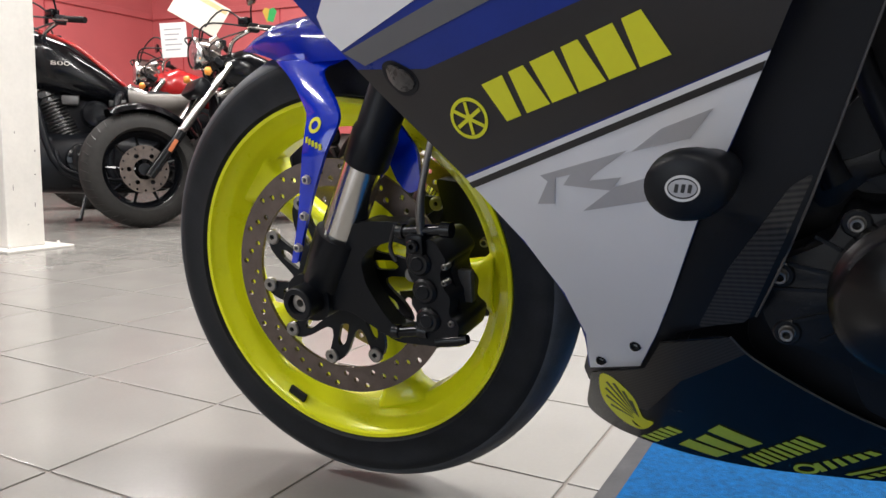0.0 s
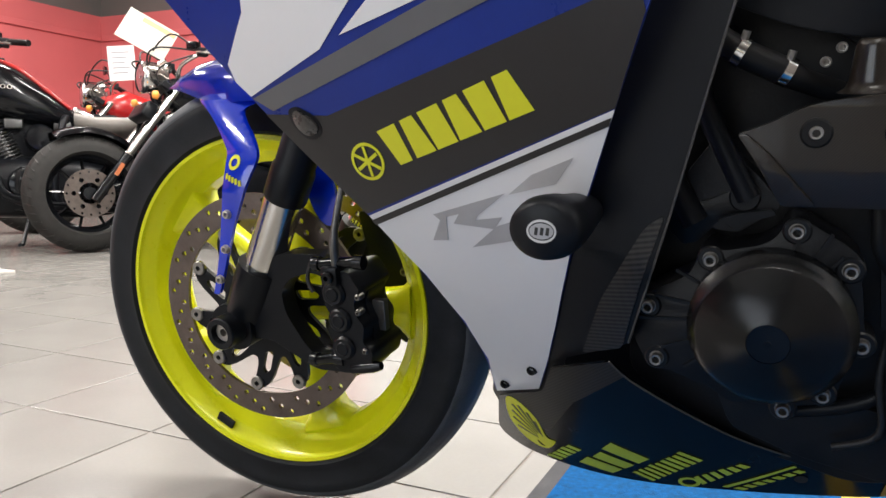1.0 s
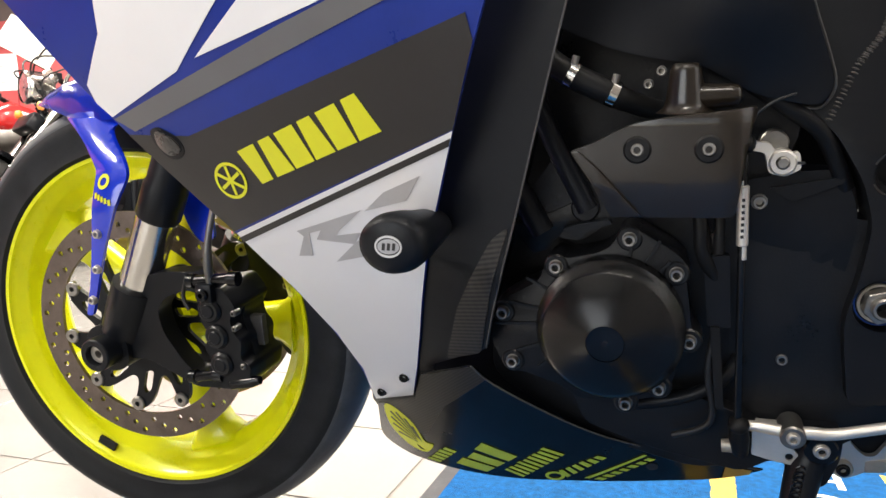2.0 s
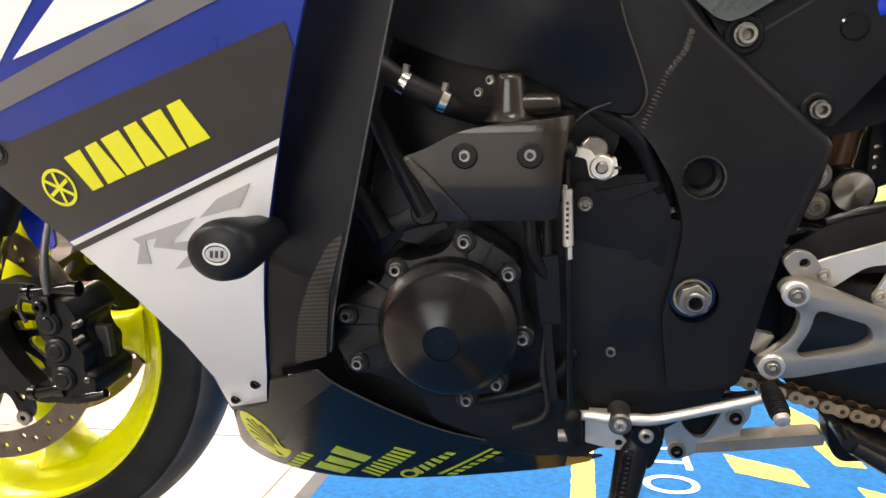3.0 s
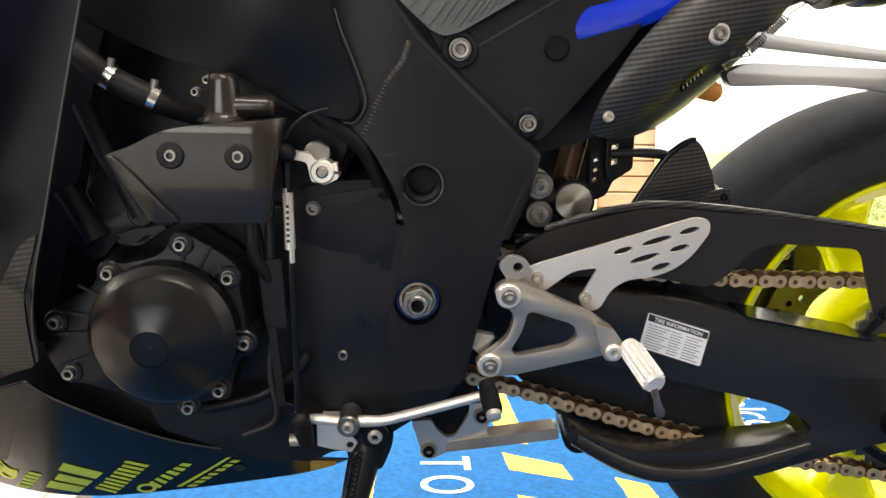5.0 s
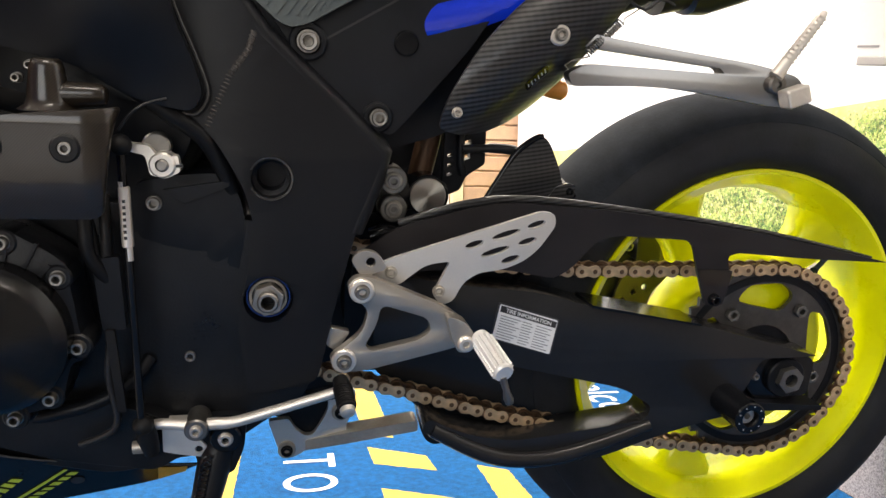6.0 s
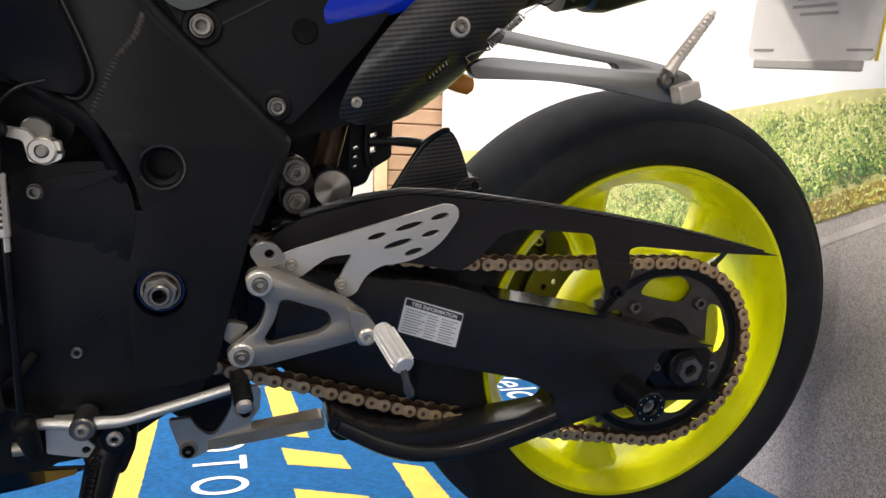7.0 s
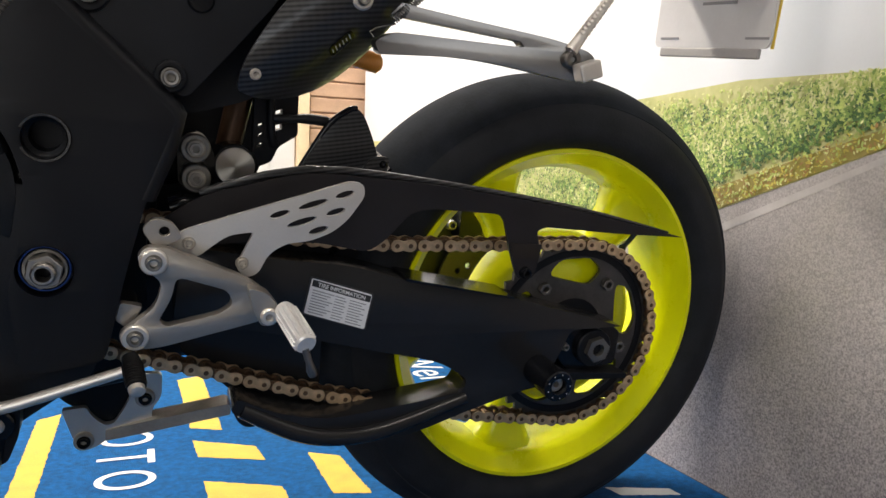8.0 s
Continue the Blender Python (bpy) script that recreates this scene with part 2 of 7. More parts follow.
def tube(pts, r, n=10, bm=None, smooth=0, caps=True):
    """A round bar along the points; r is a number or one for each point."""
    bm = bm or bmesh.new()
    P = [Vector(p) for p in pts]
    R = list(r) if isinstance(r, (list, tuple)) else [r] * len(P)
    if smooth and len(P) > 2:
        Q, S = [], []
        for i in range(len(P) - 1):
            p0, p1, p2, p3 = P[max(i - 1, 0)], P[i], P[i + 1], P[min(i + 2, len(P) - 1)]
            for j in range(smooth):
                t = j / smooth
                Q.append(0.5 * (2 * p1 + (p2 - p0) * t + (2 * p0 - 5 * p1 + 4 * p2 - p3) * t * t + (3 * p1 - p0 - 3 * p2 + p3) * t ** 3))
                S.append(R[i] * (1 - t) + R[i + 1] * t)
        P, R = Q + [P[-1]], S + [R[-1]]
    u = None
    rings = []
    for i, p in enumerate(P):
        d = (P[min(i + 1, len(P) - 1)] - P[max(i - 1, 0)])
        d.normalize()
        if u is None:
            u = d.orthogonal().normalized()
        else:
            u = (u - d * u.dot(d)).normalized()
        v = d.cross(u)
        rings.append([bm.verts.new(p + (u * math.cos(2 * math.pi * k / n) + v * math.sin(2 * math.pi * k / n)) * R[i]) for k in range(n)])
    for a, b in zip(rings, rings[1:]):
        for k in range(n):
            bm.faces.new((a[k], a[(k + 1) % n], b[(k + 1) % n], b[k]))
    if caps:
        bm.faces.new(rings[0])
        bm.faces.new(rings[-1])
    return bm


def box(x0, x1, y0, y1, z0, z1, bevel=0.0, bm=None, m=None):
    own = bmesh.new()
    bmesh.ops.create_cube(own, size=1.0)
    for v in own.verts:
        v.co = Vector((x0 + (v.co.x + 0.5) * (x1 - x0), y0 + (v.co.y + 0.5) * (y1 - y0), z0 + (v.co.z + 0.5) * (z1 - z0)))
    if bevel:
        bmesh.ops.bevel(own, geom=own.edges[:], offset=bevel, segments=2, affect="EDGES", profile=0.5)
    if m is not None:
        bmesh.ops.transform(own, matrix=m, verts=own.verts)
    if bm is None:
        return own
    return merge(bm, own)


def bolt_mesh(r, h, socket=True):
    """A socket-head screw that looks along -y."""
    prof = [(0.0, 0.0), (r * 0.45, 0.0), (r * 0.45, -h * 0.35), (r * 0.5, -h * 0.35)] if not socket else \
        [(0.0, h * 0.45), (r * 0.50, h * 0.45), (r * 0.54, -h * 0.9), (r * 0.58, -h * 0.98)]
    prof += [(r * 0.86, -h), (r, -h * 0.8), (r, 0.0), (r * 1.14, 0.0), (r * 1.18, h * 0.2), (r * 1.18, h * 0.5)]
    return lathe(prof, 14)


def hex_nut(bm, x, y, z, r, h, turn=0.0):
    own = plate(circle(0, 0, r, 6, turn=turn), 0, h, holes=[circle(0, 0, r * 0.5, 12)], bevel=r * 0.06)
    return merge(bm, own, pose(x, y, z))


def straight(x0, z0, x1, z1, w0, w1):
    """A tapered strip's outline."""
    d = Vector((x1 - x0, z1 - z0)).normalized()
    nrm = Vector((-d.y, d.x))
    return [(x0 + nrm.x * w0, z0 + nrm.y * w0), (x1 + nrm.x * w1, z1 + nrm.y * w1), (x1 - nrm.x * w1, z1 - nrm.y * w1), (x0 - nrm.x * w0, z0 - nrm.y * w0)]

# ---- the room ----
TILE_A = surface("floor_tile_glaze", (0.242, 0.233, 0.218), 0.2, vary=0.06, scale=5, bump=0.02, fine=160, rvary=0.04, spec=0.6)
GROUT = surface("tile_grout", (0.17, 0.15, 0.13), 0.8, vary=0.2, bump=0.1)
PLASTER = surface("white_wall_paint", (0.72, 0.71, 0.69), 0.6, vary=0.04, bump=0.05)
CEILING = surface("ceiling_board", (0.70, 0.70, 0.68), 0.8, vary=0.04)
RED_WALL = surface("red_painted_steel", (0.62, 0.15, 0.155), 0.45, vary=0.08, scale=2, bump=0.02)
RED_DARK = surface("dark_red_joint", (0.42, 0.035, 0.045), 0.5, vary=0.1)
GREY_WALL = surface("dark_grey_wall_paint", (0.16, 0.15, 0.14), 0.6, vary=0.05)
WOOD = surface("pale_pine", (0.70, 0.54, 0.34), 0.5, vary=0.2, scale=8)
BRICK = surface("sandy_brick", (0.47, 0.30, 0.19), 0.75, vary=0.2, scale=14, bump=0.2)
MORTAR = surface("brick_mortar", (0.42, 0.26, 0.16), 0.9, vary=0.1)


def joined(name, bm, mat, kind="structure", label="", category=""):
    return tagged(part(name, bm, mat), label, category, kind=kind)


X0, X1, Y1, Y2 = -6.2, 1.68, -4.4, 5.2   # inner faces of the room
joined("floor", box(X0 - 0.2, X1 + 2.2, Y1 - 0.2, Y2 + 0.2, -0.2, -0.002), GROUT, label="beige tiled shop floor with grey joints", category="floor")
joined("ceiling", box(X0 - 0.2, X1 + 2.2, Y1 - 0.2, Y2 + 0.2, CEIL, CEIL + 0.15), CEILING, label="plain white shop ceiling", category="ceiling")
joined("wall_west", box(X0 - 0.2, X0, Y1, Y2, -0.01, CEIL - 0.002), GREY_WALL, label="plain grey shop wall", category="wall")
# beyond the mural the wall is unseen, kept dark to dim its reflections
joined("wall_east", box(X1, X1 + 0.15, Y1, 2.28, -0.01, CEIL - 0.002), GREY_WALL, label="grey wall that carries a printed mural", category="wall")
joined("wall_east_far", box(X1 + 2.0, X1 + 2.2, 2.3, Y2, -0.01, CEIL - 0.002), PLASTER, label="plain white shop wall", category="wall")
joined("wall_north", box(X0, X1 + 2.0, Y2, Y2 + 0.2, -0.01, CEIL - 0.002), GREY_WALL, label="plain grey shop wall", category="wall")
south = bmesh.new()
for a in ((X0, -3.4, -0.01, CEIL), (1.0, X1 + 2.0, -0.01, CEIL), (-3.4, 1.0, -0.01, 0.3), (-3.4, 1.0, 2.4, CEIL)):
    box(a[0], a[1], Y1 - 0.2, Y1, a[2], a[3] - 0.002, bm=south)
joined("wall_south", south, GREY_WALL, label="white shop wall with a wide shop window", category="wall")
joined("wall_return", box(X1 + 0.16, X1 + 1.99, Y1, Y1 + 0.2, -0.01, CEIL - 0.003), PLASTER, label="plain white shop wall", category="wall")

# mural on the east wall
mural = thing("mural", pose(X1 - 0.004, 0, 0), "photo mural of a country road with green bushes", "mural")


def mural_plate(name, outline, proud, mat, label=""):
    """A printed area on the wall; the outline is in y and z."""
    own = plate([(p[0], p[1]) for p in outline], 0, 0.0)
    me_m = Matrix(((0, 1, 0, -proud), (1, 0, 0, 0), (0, 0, 1, 0), (0, 0, 0, 1)))
    bm = merge(bmesh.new(), own, me_m)
    return part(name, bm, mat, mural, label)


SKY_PRINT = surface("printed_sky", (0.80, 0.83, 0.86), 0.35, vary=0.03, scale=1.2, bump=0)
FIELD_PRINT = surface("printed_field", (0.54, 0.58, 0.19), 0.4, vary=0.2, scale=22, fine=90, colour2=(0.74, 0.71, 0.35), bump=0)
VERGE_PRINT = surface("printed_verge", (0.40, 0.37, 0.07), 0.4, vary=0.3, scale=30, fine=140, colour2=(0.46, 0.36, 0.12), bump=0)
BUSH_PRINT = [surface("printed_bush_%s" % k, c, 0.4, vary=0.3, scale=60, fine=160, bump=0) for k, c in
              (("dark", (0.070, 0.150, 0.045)), ("mid", (0.23, 0.37, 0.085)), ("light", (0.52, 0.62, 0.17)), ("pale", (0.76, 0.77, 0.35)), ("ochre", (0.58, 0.48, 0.09)), ("brown", (0.40, 0.23, 0.08)))]
ROAD_PRINT, rn, rl, rb = nodes("printed_asphalt")
r_tc, r_grain, r_wide, r_map, r_mix, r_mul = (rn.new("ShaderNode" + k) for k in ("TexCoord", "TexNoise", "TexNoise", "MapRange", "MixRGB", "MixRGB"))
r_grain.inputs["Scale"].default_value, r_grain.inputs["Detail"].default_value = 380, 3
r_wide.inputs["Scale"].default_value, r_wide.inputs["Detail"].default_value = 3.4, 4
for q in (r_grain, r_wide):
    rl.new(r_tc.outputs["Object"], q.inputs["Vector"])
r_map.inputs[1].default_value, r_map.inputs[2].default_value = 0.33, 0.68
rl.new(r_grain.outputs["Fac"], r_map.inputs[0])
r_mix.inputs[1].default_value, r_mix.inputs[2].default_value = (0.25, 0.230, 0.235, 1), (0.70, 0.65, 0.64, 1)
rl.new(r_map.outputs[0], r_mix.inputs[0])
r_mul.blend_type = "MULTIPLY"
r_mul.inputs[0].default_value = 0.42
rl.new(r_mix.outputs[0], r_mul.inputs[1])
rl.new(r_wide.outputs["Fac"], r_mul.inputs[2])
# the printed road pales into the distance; brighter light higher up is painted in too
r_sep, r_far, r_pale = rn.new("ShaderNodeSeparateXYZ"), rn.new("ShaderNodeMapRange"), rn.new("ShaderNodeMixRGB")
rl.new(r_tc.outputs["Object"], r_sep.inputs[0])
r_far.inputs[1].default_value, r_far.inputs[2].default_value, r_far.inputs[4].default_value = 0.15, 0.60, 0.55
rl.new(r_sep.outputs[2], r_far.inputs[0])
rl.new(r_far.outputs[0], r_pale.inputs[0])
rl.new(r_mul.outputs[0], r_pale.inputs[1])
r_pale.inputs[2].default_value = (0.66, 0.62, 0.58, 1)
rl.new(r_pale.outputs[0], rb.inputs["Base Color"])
rb.inputs["Roughness"].default_value = 0.4
LINE_PRINT = surface("printed_road_line", (0.56, 0.53, 0.51), 0.4, vary=0.15, bump=0)
mural_plate("sky", [(-0.5, 0.0), (2.27, 0.0), (2.27, 2.4), (-0.5, 2.4)], 0.0, SKY_PRINT, "pale overcast printed sky")

# ---- mat ----
MAT_BLUE = surface("blue_mat_pile", (0.008, 0.080, 0.232), 0.9, vary=0.4, scale=95, bump=0.9, fine=420, spec=0.1)
MAT_EDGE = surface("mat_rubber_edge", (0.03, 0.03, 0.035), 0.7)
MAT_YELLOW = surface("yellow_mat_pile", (0.58, 0.40, 0.065), 0.9, vary=0.15, scale=25, bump=0.5, fine=420)
MAT_WHITE = surface("white_mat_pile", (0.70, 0.72, 0.72), 0.9, vary=0.1, scale=25, bump=0.4, fine=420)
mat_thing = thing("floor_mat", pose(0, 0, 0), "blue entrance mat with yellow dashes and white lettering on the tiles", "mat")
part("mat_surface", box(0.25, 1.672, -0.9, 2.0, 0.001, 0.007, 0.002), MAT_BLUE, mat_thing)
part("mat_border", box(0.222, 1.676, -0.93, 2.03, 0.0, 0.004, 0.001), MAT_EDGE, mat_thing, "thin dark rubber mat edging")


pile = random.Random(11)


def flat_on_mat(name, pts, mat, label=""):
    bm = bmesh.new()
    for p in ([pts] if isinstance(pts[0][0], (int, float)) else pts):
        edge = []
        for a, b in zip(p, p[1:] + p[:1]):
            va, vb = Vector(a), Vector(b)
            n = max(1, int((vb - va).length / 0.006))
            edge += [va.lerp(vb, i / n) + Vector((pile.uniform(-1, 1), pile.uniform(-1, 1))) * 0.0012 for i in range(n)]
        f = bm.faces.new([bm.verts.new((q.x, q.y, 0.0078)) for q in edge])
        if f.normal.z < 0:
            f.normal_flip()
    bmesh.ops.triangulate(bm, faces=bm.faces[:])
    ob = part(name, bm, mat, mat_thing, label)
    return ob


# ---- the motorcycle ----
bike = thing("motorcycle", pose(0, 0.339, 0, 9.5), "blue and white sports motorcycle with yellow wheels on its stand", "motorcycle")


def fair(x, z):
    return 0.2134 - 0.2235 * x - 1.3406 * z + 0.9047 * z * z


def pan(x, z):
    return 0.2391 - 1.1207 * x + 1.1178 * x * x - 0.603 * z


def wheel(name, parent, m, radius, width, lip, spoke0, label, tyre_label, crown=0.88, well=0.190, wide=1.0):
    """A cast wheel, its axle along y."""
    h = lip
    rim_prof = [(0.2285, -h), (0.2295, -h + 0.004), (0.222, -h + 0.009), (0.216, -h + 0.012), (0.214, -h * 0.6), (well + 0.010, -h * 0.35), (well + 0.010, h * 0.35), (0.214, h * 0.6),
                (0.216, h - 0.012), (0.222, h - 0.009), (0.2295, h - 0.004), (0.2285, h), (0.2235, h), (0.2195, h - 0.008), (0.208, h * 0.72), (0.205, h * 0.62),
                (well, h * 0.3), (well, -h * 0.3), (0.205, -h * 0.62), (0.208, -h * 0.72), (0.2195, -h + 0.008), (0.2235, -h)]
    bm = lathe(rim_prof, 120, closed=True)
    # hub
    lathe([(0.02, -h * 0.75), (0.045, -h * 0.75), (0.05, -h * 0.6), (0.042, -h * 0.4), (0.042, h * 0.4), (0.05, h * 0.6), (0.045, h * 0.75), (0.02, h * 0.75)], 40, closed=True, bm=bm)
    spokes = []
    for k in range(5):
        a = radians(spoke0 + 72 * k)
        own = bmesh.new()
        secs = []
        for r, w, t in ((0.036, 0.030, 0.026), (0.09, 0.021, 0.023), (0.14, 0.020, 0.022), (0.170, 0.025, 0.024), (well - 0.007, 0.036, h * 0.44), (well + 0.004, 0.052, h * 0.52)):
            sec = []
            for u, v in ((-1, -0.6), (-0.6, -1), (0.6, -1), (1, -0.6), (1, 0.6), (0.6, 1), (-0.6, 1), (-1, 0.6)):
                sec.append(own.verts.new((r, v * t, u * w * wide)))
            secs.append(sec)
        for s0, s1 in zip(secs, secs[1:]):
            for j in range(8):
                own.faces.new((s0[j], s0[(j + 1) % 8], s1[(j + 1) % 8], s1[j]))
        own.faces.new(secs[-1])
        spokes.append((own, Matrix.Rotation(-a, 4, "Y")))
    rim = part(name, bm, YELLOW, parent, label, smooth=36)
    rim.matrix_basis = m
    for own, turn in spokes:
        part("spoke", own, YELLOW, rim, smooth=50).matrix_basis = turn
    w = width / 2
    n = 26
    prof = []
    for i in range(n + 1):
        a = math.pi * (i / n - 0.5)
        step = 0.0016 if abs(math.sin(a)) < 0.975 else 0.0
        prof.append((radius - (radius - 0.258) * (1 - math.cos(a)) ** crown, (w - 0.0016 + step) * math.sin(a)))
    prof = [(0.2290, -h + 0.006), (0.232, -h - 0.001), (0.2345, -h - 0.0035), (0.245, -w * 0.97)] + prof + [(0.245, w * 0.97), (0.2345, h + 0.0035), (0.232, h + 0.001), (0.2290, h - 0.006)]
    # tread and sidewalls, with the flat contact patch under the load
    up = parent.matrix_world @ m
    down = up.inverted()
    inner = [(r - 0.0012, y) for r, y in prof]
    tread = [(r, y) for r, y in prof if abs(y) < w * 0.93]
    tread = [(tread[0][0] - 0.003, tread[0][1])] + tread + [(tread[-1][0] - 0.003, tread[-1][1])]
    for nm, pr, mt, lb in (("tyre", inner, RUBBER, tyre_label), ("tyre_tread", tread, RUBBER_DUST_LIT if radius < 0.31 else RUBBER_MID, "grey tread rubber")):
        tb = lathe(pr, 144)
        for v in tb.verts:
            q = up @ v.co
            if q.z < 0.0072:
                q.z = 0.0072
                v.co = down @ q
        part(nm, tb, mt, rim, lb, smooth=40)
    return rim
FW = pose(-0.0755, -0.054, 0.3275, -2.2, 0, 3.9)
RW = pose(1.3445, -0.002, 0.3140, -0.5, 0, 2)
front_wheel = wheel("front_wheel", bike, FW, 0.3008, 0.113, 0.055, -2, "yellow five-spoke cast front wheel", "worn slick black tyre", 1.15)
rear_wheel = wheel("rear_wheel", bike, RW, 0.3195, 0.166, 0.068, 45, "yellow five-spoke cast rear wheel", "worn wide black rear tyre", 0.98, 0.199, 1.2)

# main fairing and its colour fields
FAIR = [(-0.06, 0.752, 0), (0.034, 0.660, 0.02), (0.091, 0.604, 0.02), (0.147, 0.550, 0.02), (0.196, 0.498, 0.02), (0.241, 0.440, 0.03), (0.268, 0.385, 0.03), (0.277, 0.330, 0.03), (0.264, 0.268, 0.006),
        (0.328, 0.296, 0.008), (0.353, 0.350, 0.02), (0.372, 0.400, 0.02), (0.402, 0.486, 0.02), (0.428, 0.550, 0.02), (0.446, 0.599, 0.02), (0.466, 0.650, 0.02), (0.490, 0.712, 0), (0.500, 0.752, 0)]
fairing = part("side_fairing", plate(fillet(FAIR, 0.02, 3), fair, 0.004, cell=0.022), BLUE_MATT, bike, "blue, white and charcoal side fairing", smooth=40)


def film(name, pts, mat, parent=fairing, f=fair, lift=0.0007, cell=0.022, r=0.0, holes=(), label="", rn=3):
    out = fillet(pts, r, rn) if r else [p[:2] for p in pts]
    return part(name, plate(out, lambda x, z: f(x, z) - lift, 0.0004, holes=holes, cell=cell), mat, parent, label, smooth=40)


film("white_field", [(0.10, 0.752), (0.095, 0.690), (0.0605, 0.645, 0.01), (0.066, 0.628), (0.083, 0.614), (0.186, 0.653), (0.268, 0.725), (0.297, 0.752)], WHITE, label="white painted field")
film("white_flash", [(0.211, 0.663), (0.340, 0.695), (0.480, 0.735), (0.49, 0.752), (0.335, 0.752)], WHITE, label="white painted flash")
film("grey_band", [(0.085, 0.612), (0.109, 0.600), (0.326, 0.668), (0.440, 0.704), (0.486, 0.722), (0.482, 0.735), (0.400, 0.710), (0.307, 0.683)], GREY_FILM, label="grey band")
film("charcoal_field", [(0.098, 0.597), (0.179, 0.596), (0.372, 0.652), (0.466, 0.680), (0.470, 0.662), (0.448, 0.602), (0.194, 0.501), (0.148, 0.548)], BLACK_FILM, label="charcoal field")
film("white_lower_field", [(0.1955, 0.499), (0.4475, 0.601), (0.429, 0.554), (0.403, 0.490), (0.373, 0.403), (0.354, 0.354), (0.328, 0.297), (0.266, 0.269), (0.278, 0.330), (0.269, 0.384), (0.242, 0.439)], WHITE, label="white lower field")
film("dark_pinstripe", [(0.1975, 0.4945), (0.4450, 0.5955), (0.4430, 0.5895), (0.2010, 0.4895)], BLACK_FILM, lift=0.0013)

# belly pan
PAN = [(0.266, 0.262, 0.004), (0.240, 0.185, 0.02), (0.278, 0.172, 0.03), (0.358, 0.180, 0.05), (0.436, 0.195, 0.05), (0.505, 0.211, 0.05), (0.590, 0.221, 0.03), (0.650, 0.222, 0.02), (0.688, 0.232, 0.002),
       (0.614, 0.262, 0.05), (0.538, 0.291, 0.05), (0.486, 0.320, 0.05), (0.438, 0.352, 0.02), (0.420, 0.374, 0.008), (0.357, 0.347, 0.004), (0.338, 0.300, 0.004)]
belly = part("belly_pan", plate(fillet(PAN, 0.02, 3), pan, 0.003, cell=0.022), BLACK_GLOSS, bike, "glossy black carbon belly pan", smooth=40)
def inner_y(x, z):
    # the inner panel tucks in behind the fairing's rear edge
    return max(-0.315 + 0.45 * max(0, 0.44 - z), fair(x, z) + 0.0045)


part("side_panel", plate(fillet([(0.440, 0.74), (0.412, 0.63), (0.410, 0.56), (0.390, 0.486), (0.362, 0.404), (0.330, 0.335), (0.440, 0.396), (0.469, 0.491), (0.478, 0.525), (0.501, 0.613), (0.520, 0.683), (0.535, 0.74)], 0.01), inner_y, 0.003, cell=0.015), BLACK_SATIN, bike, "matt black inner side panel", smooth=30)

part("pan_flange", plate(fillet([(0.252, 0.258), (0.266, 0.290), (0.325, 0.315), (0.350, 0.365), (0.372, 0.360), (0.350, 0.300), (0.30, 0.252), (0.25, 0.228)], 0.006), lambda x, z: fair(x, z) + 0.008, 0.003, cell=0.03), BLACK_PLASTIC, bike)
FRAME = [(0.50, 0.74), (0.70, 0.74), (0.759, 0.665), (0.863, 0.569), (0.855, 0.537), (0.837, 0.493), (0.819, 0.422), (0.804, 0.351), (0.741, 0.345), (0.733, 0.420), (0.743, 0.462), (0.749, 0.503), (0.740, 0.538), (0.718, 0.577), (0.694, 0.599), (0.647, 0.607), (0.614, 0.622), (0.532, 0.677)]


_bolts = {}


def screw(parent, x, y, z, r=0.006, h=0.006, mat=None, name="bolt"):
    key = (r, h, (mat or STEEL).name)
    if key not in _bolts:
        bm = bolt_mesh(r, h)
        me = bpy.data.meshes.new("bolt")
        bmesh.ops.recalc_face_normals(bm, faces=bm.faces)
        bm.to_mesh(me)
        bm.free()
        me.materials.append(mat or STEEL)
        me.shade_smooth()
        me.set_sharp_from_angle(angle=radians(35))
        _bolts[key] = me
    ob = new(name, _bolts[key])
    ob.parent = parent
    ob.location = (x, y, z)
    return ob


def cyl(name, parent, p, r, length, mat, label="", n=28, edge=0.0015, inner=0.0):
    """A turned part along y: its face at p, its body behind."""
    prof = ([(inner, length), (inner, 0.0)] if inner else [(0.0, 0.0)]) + [(r - edge, 0.0), (r, edge), (r, length)] + ([] if inner else [(0.0, length)])
    ob = part(name, lathe(prof, n, closed=bool(inner)), mat, parent, label, smooth=35)
    ob.location = p
    return ob


SEAM = surface("pale_edge_line", (0.07, 0.065, 0.06), 0.6, vary=0.3, scale=60)

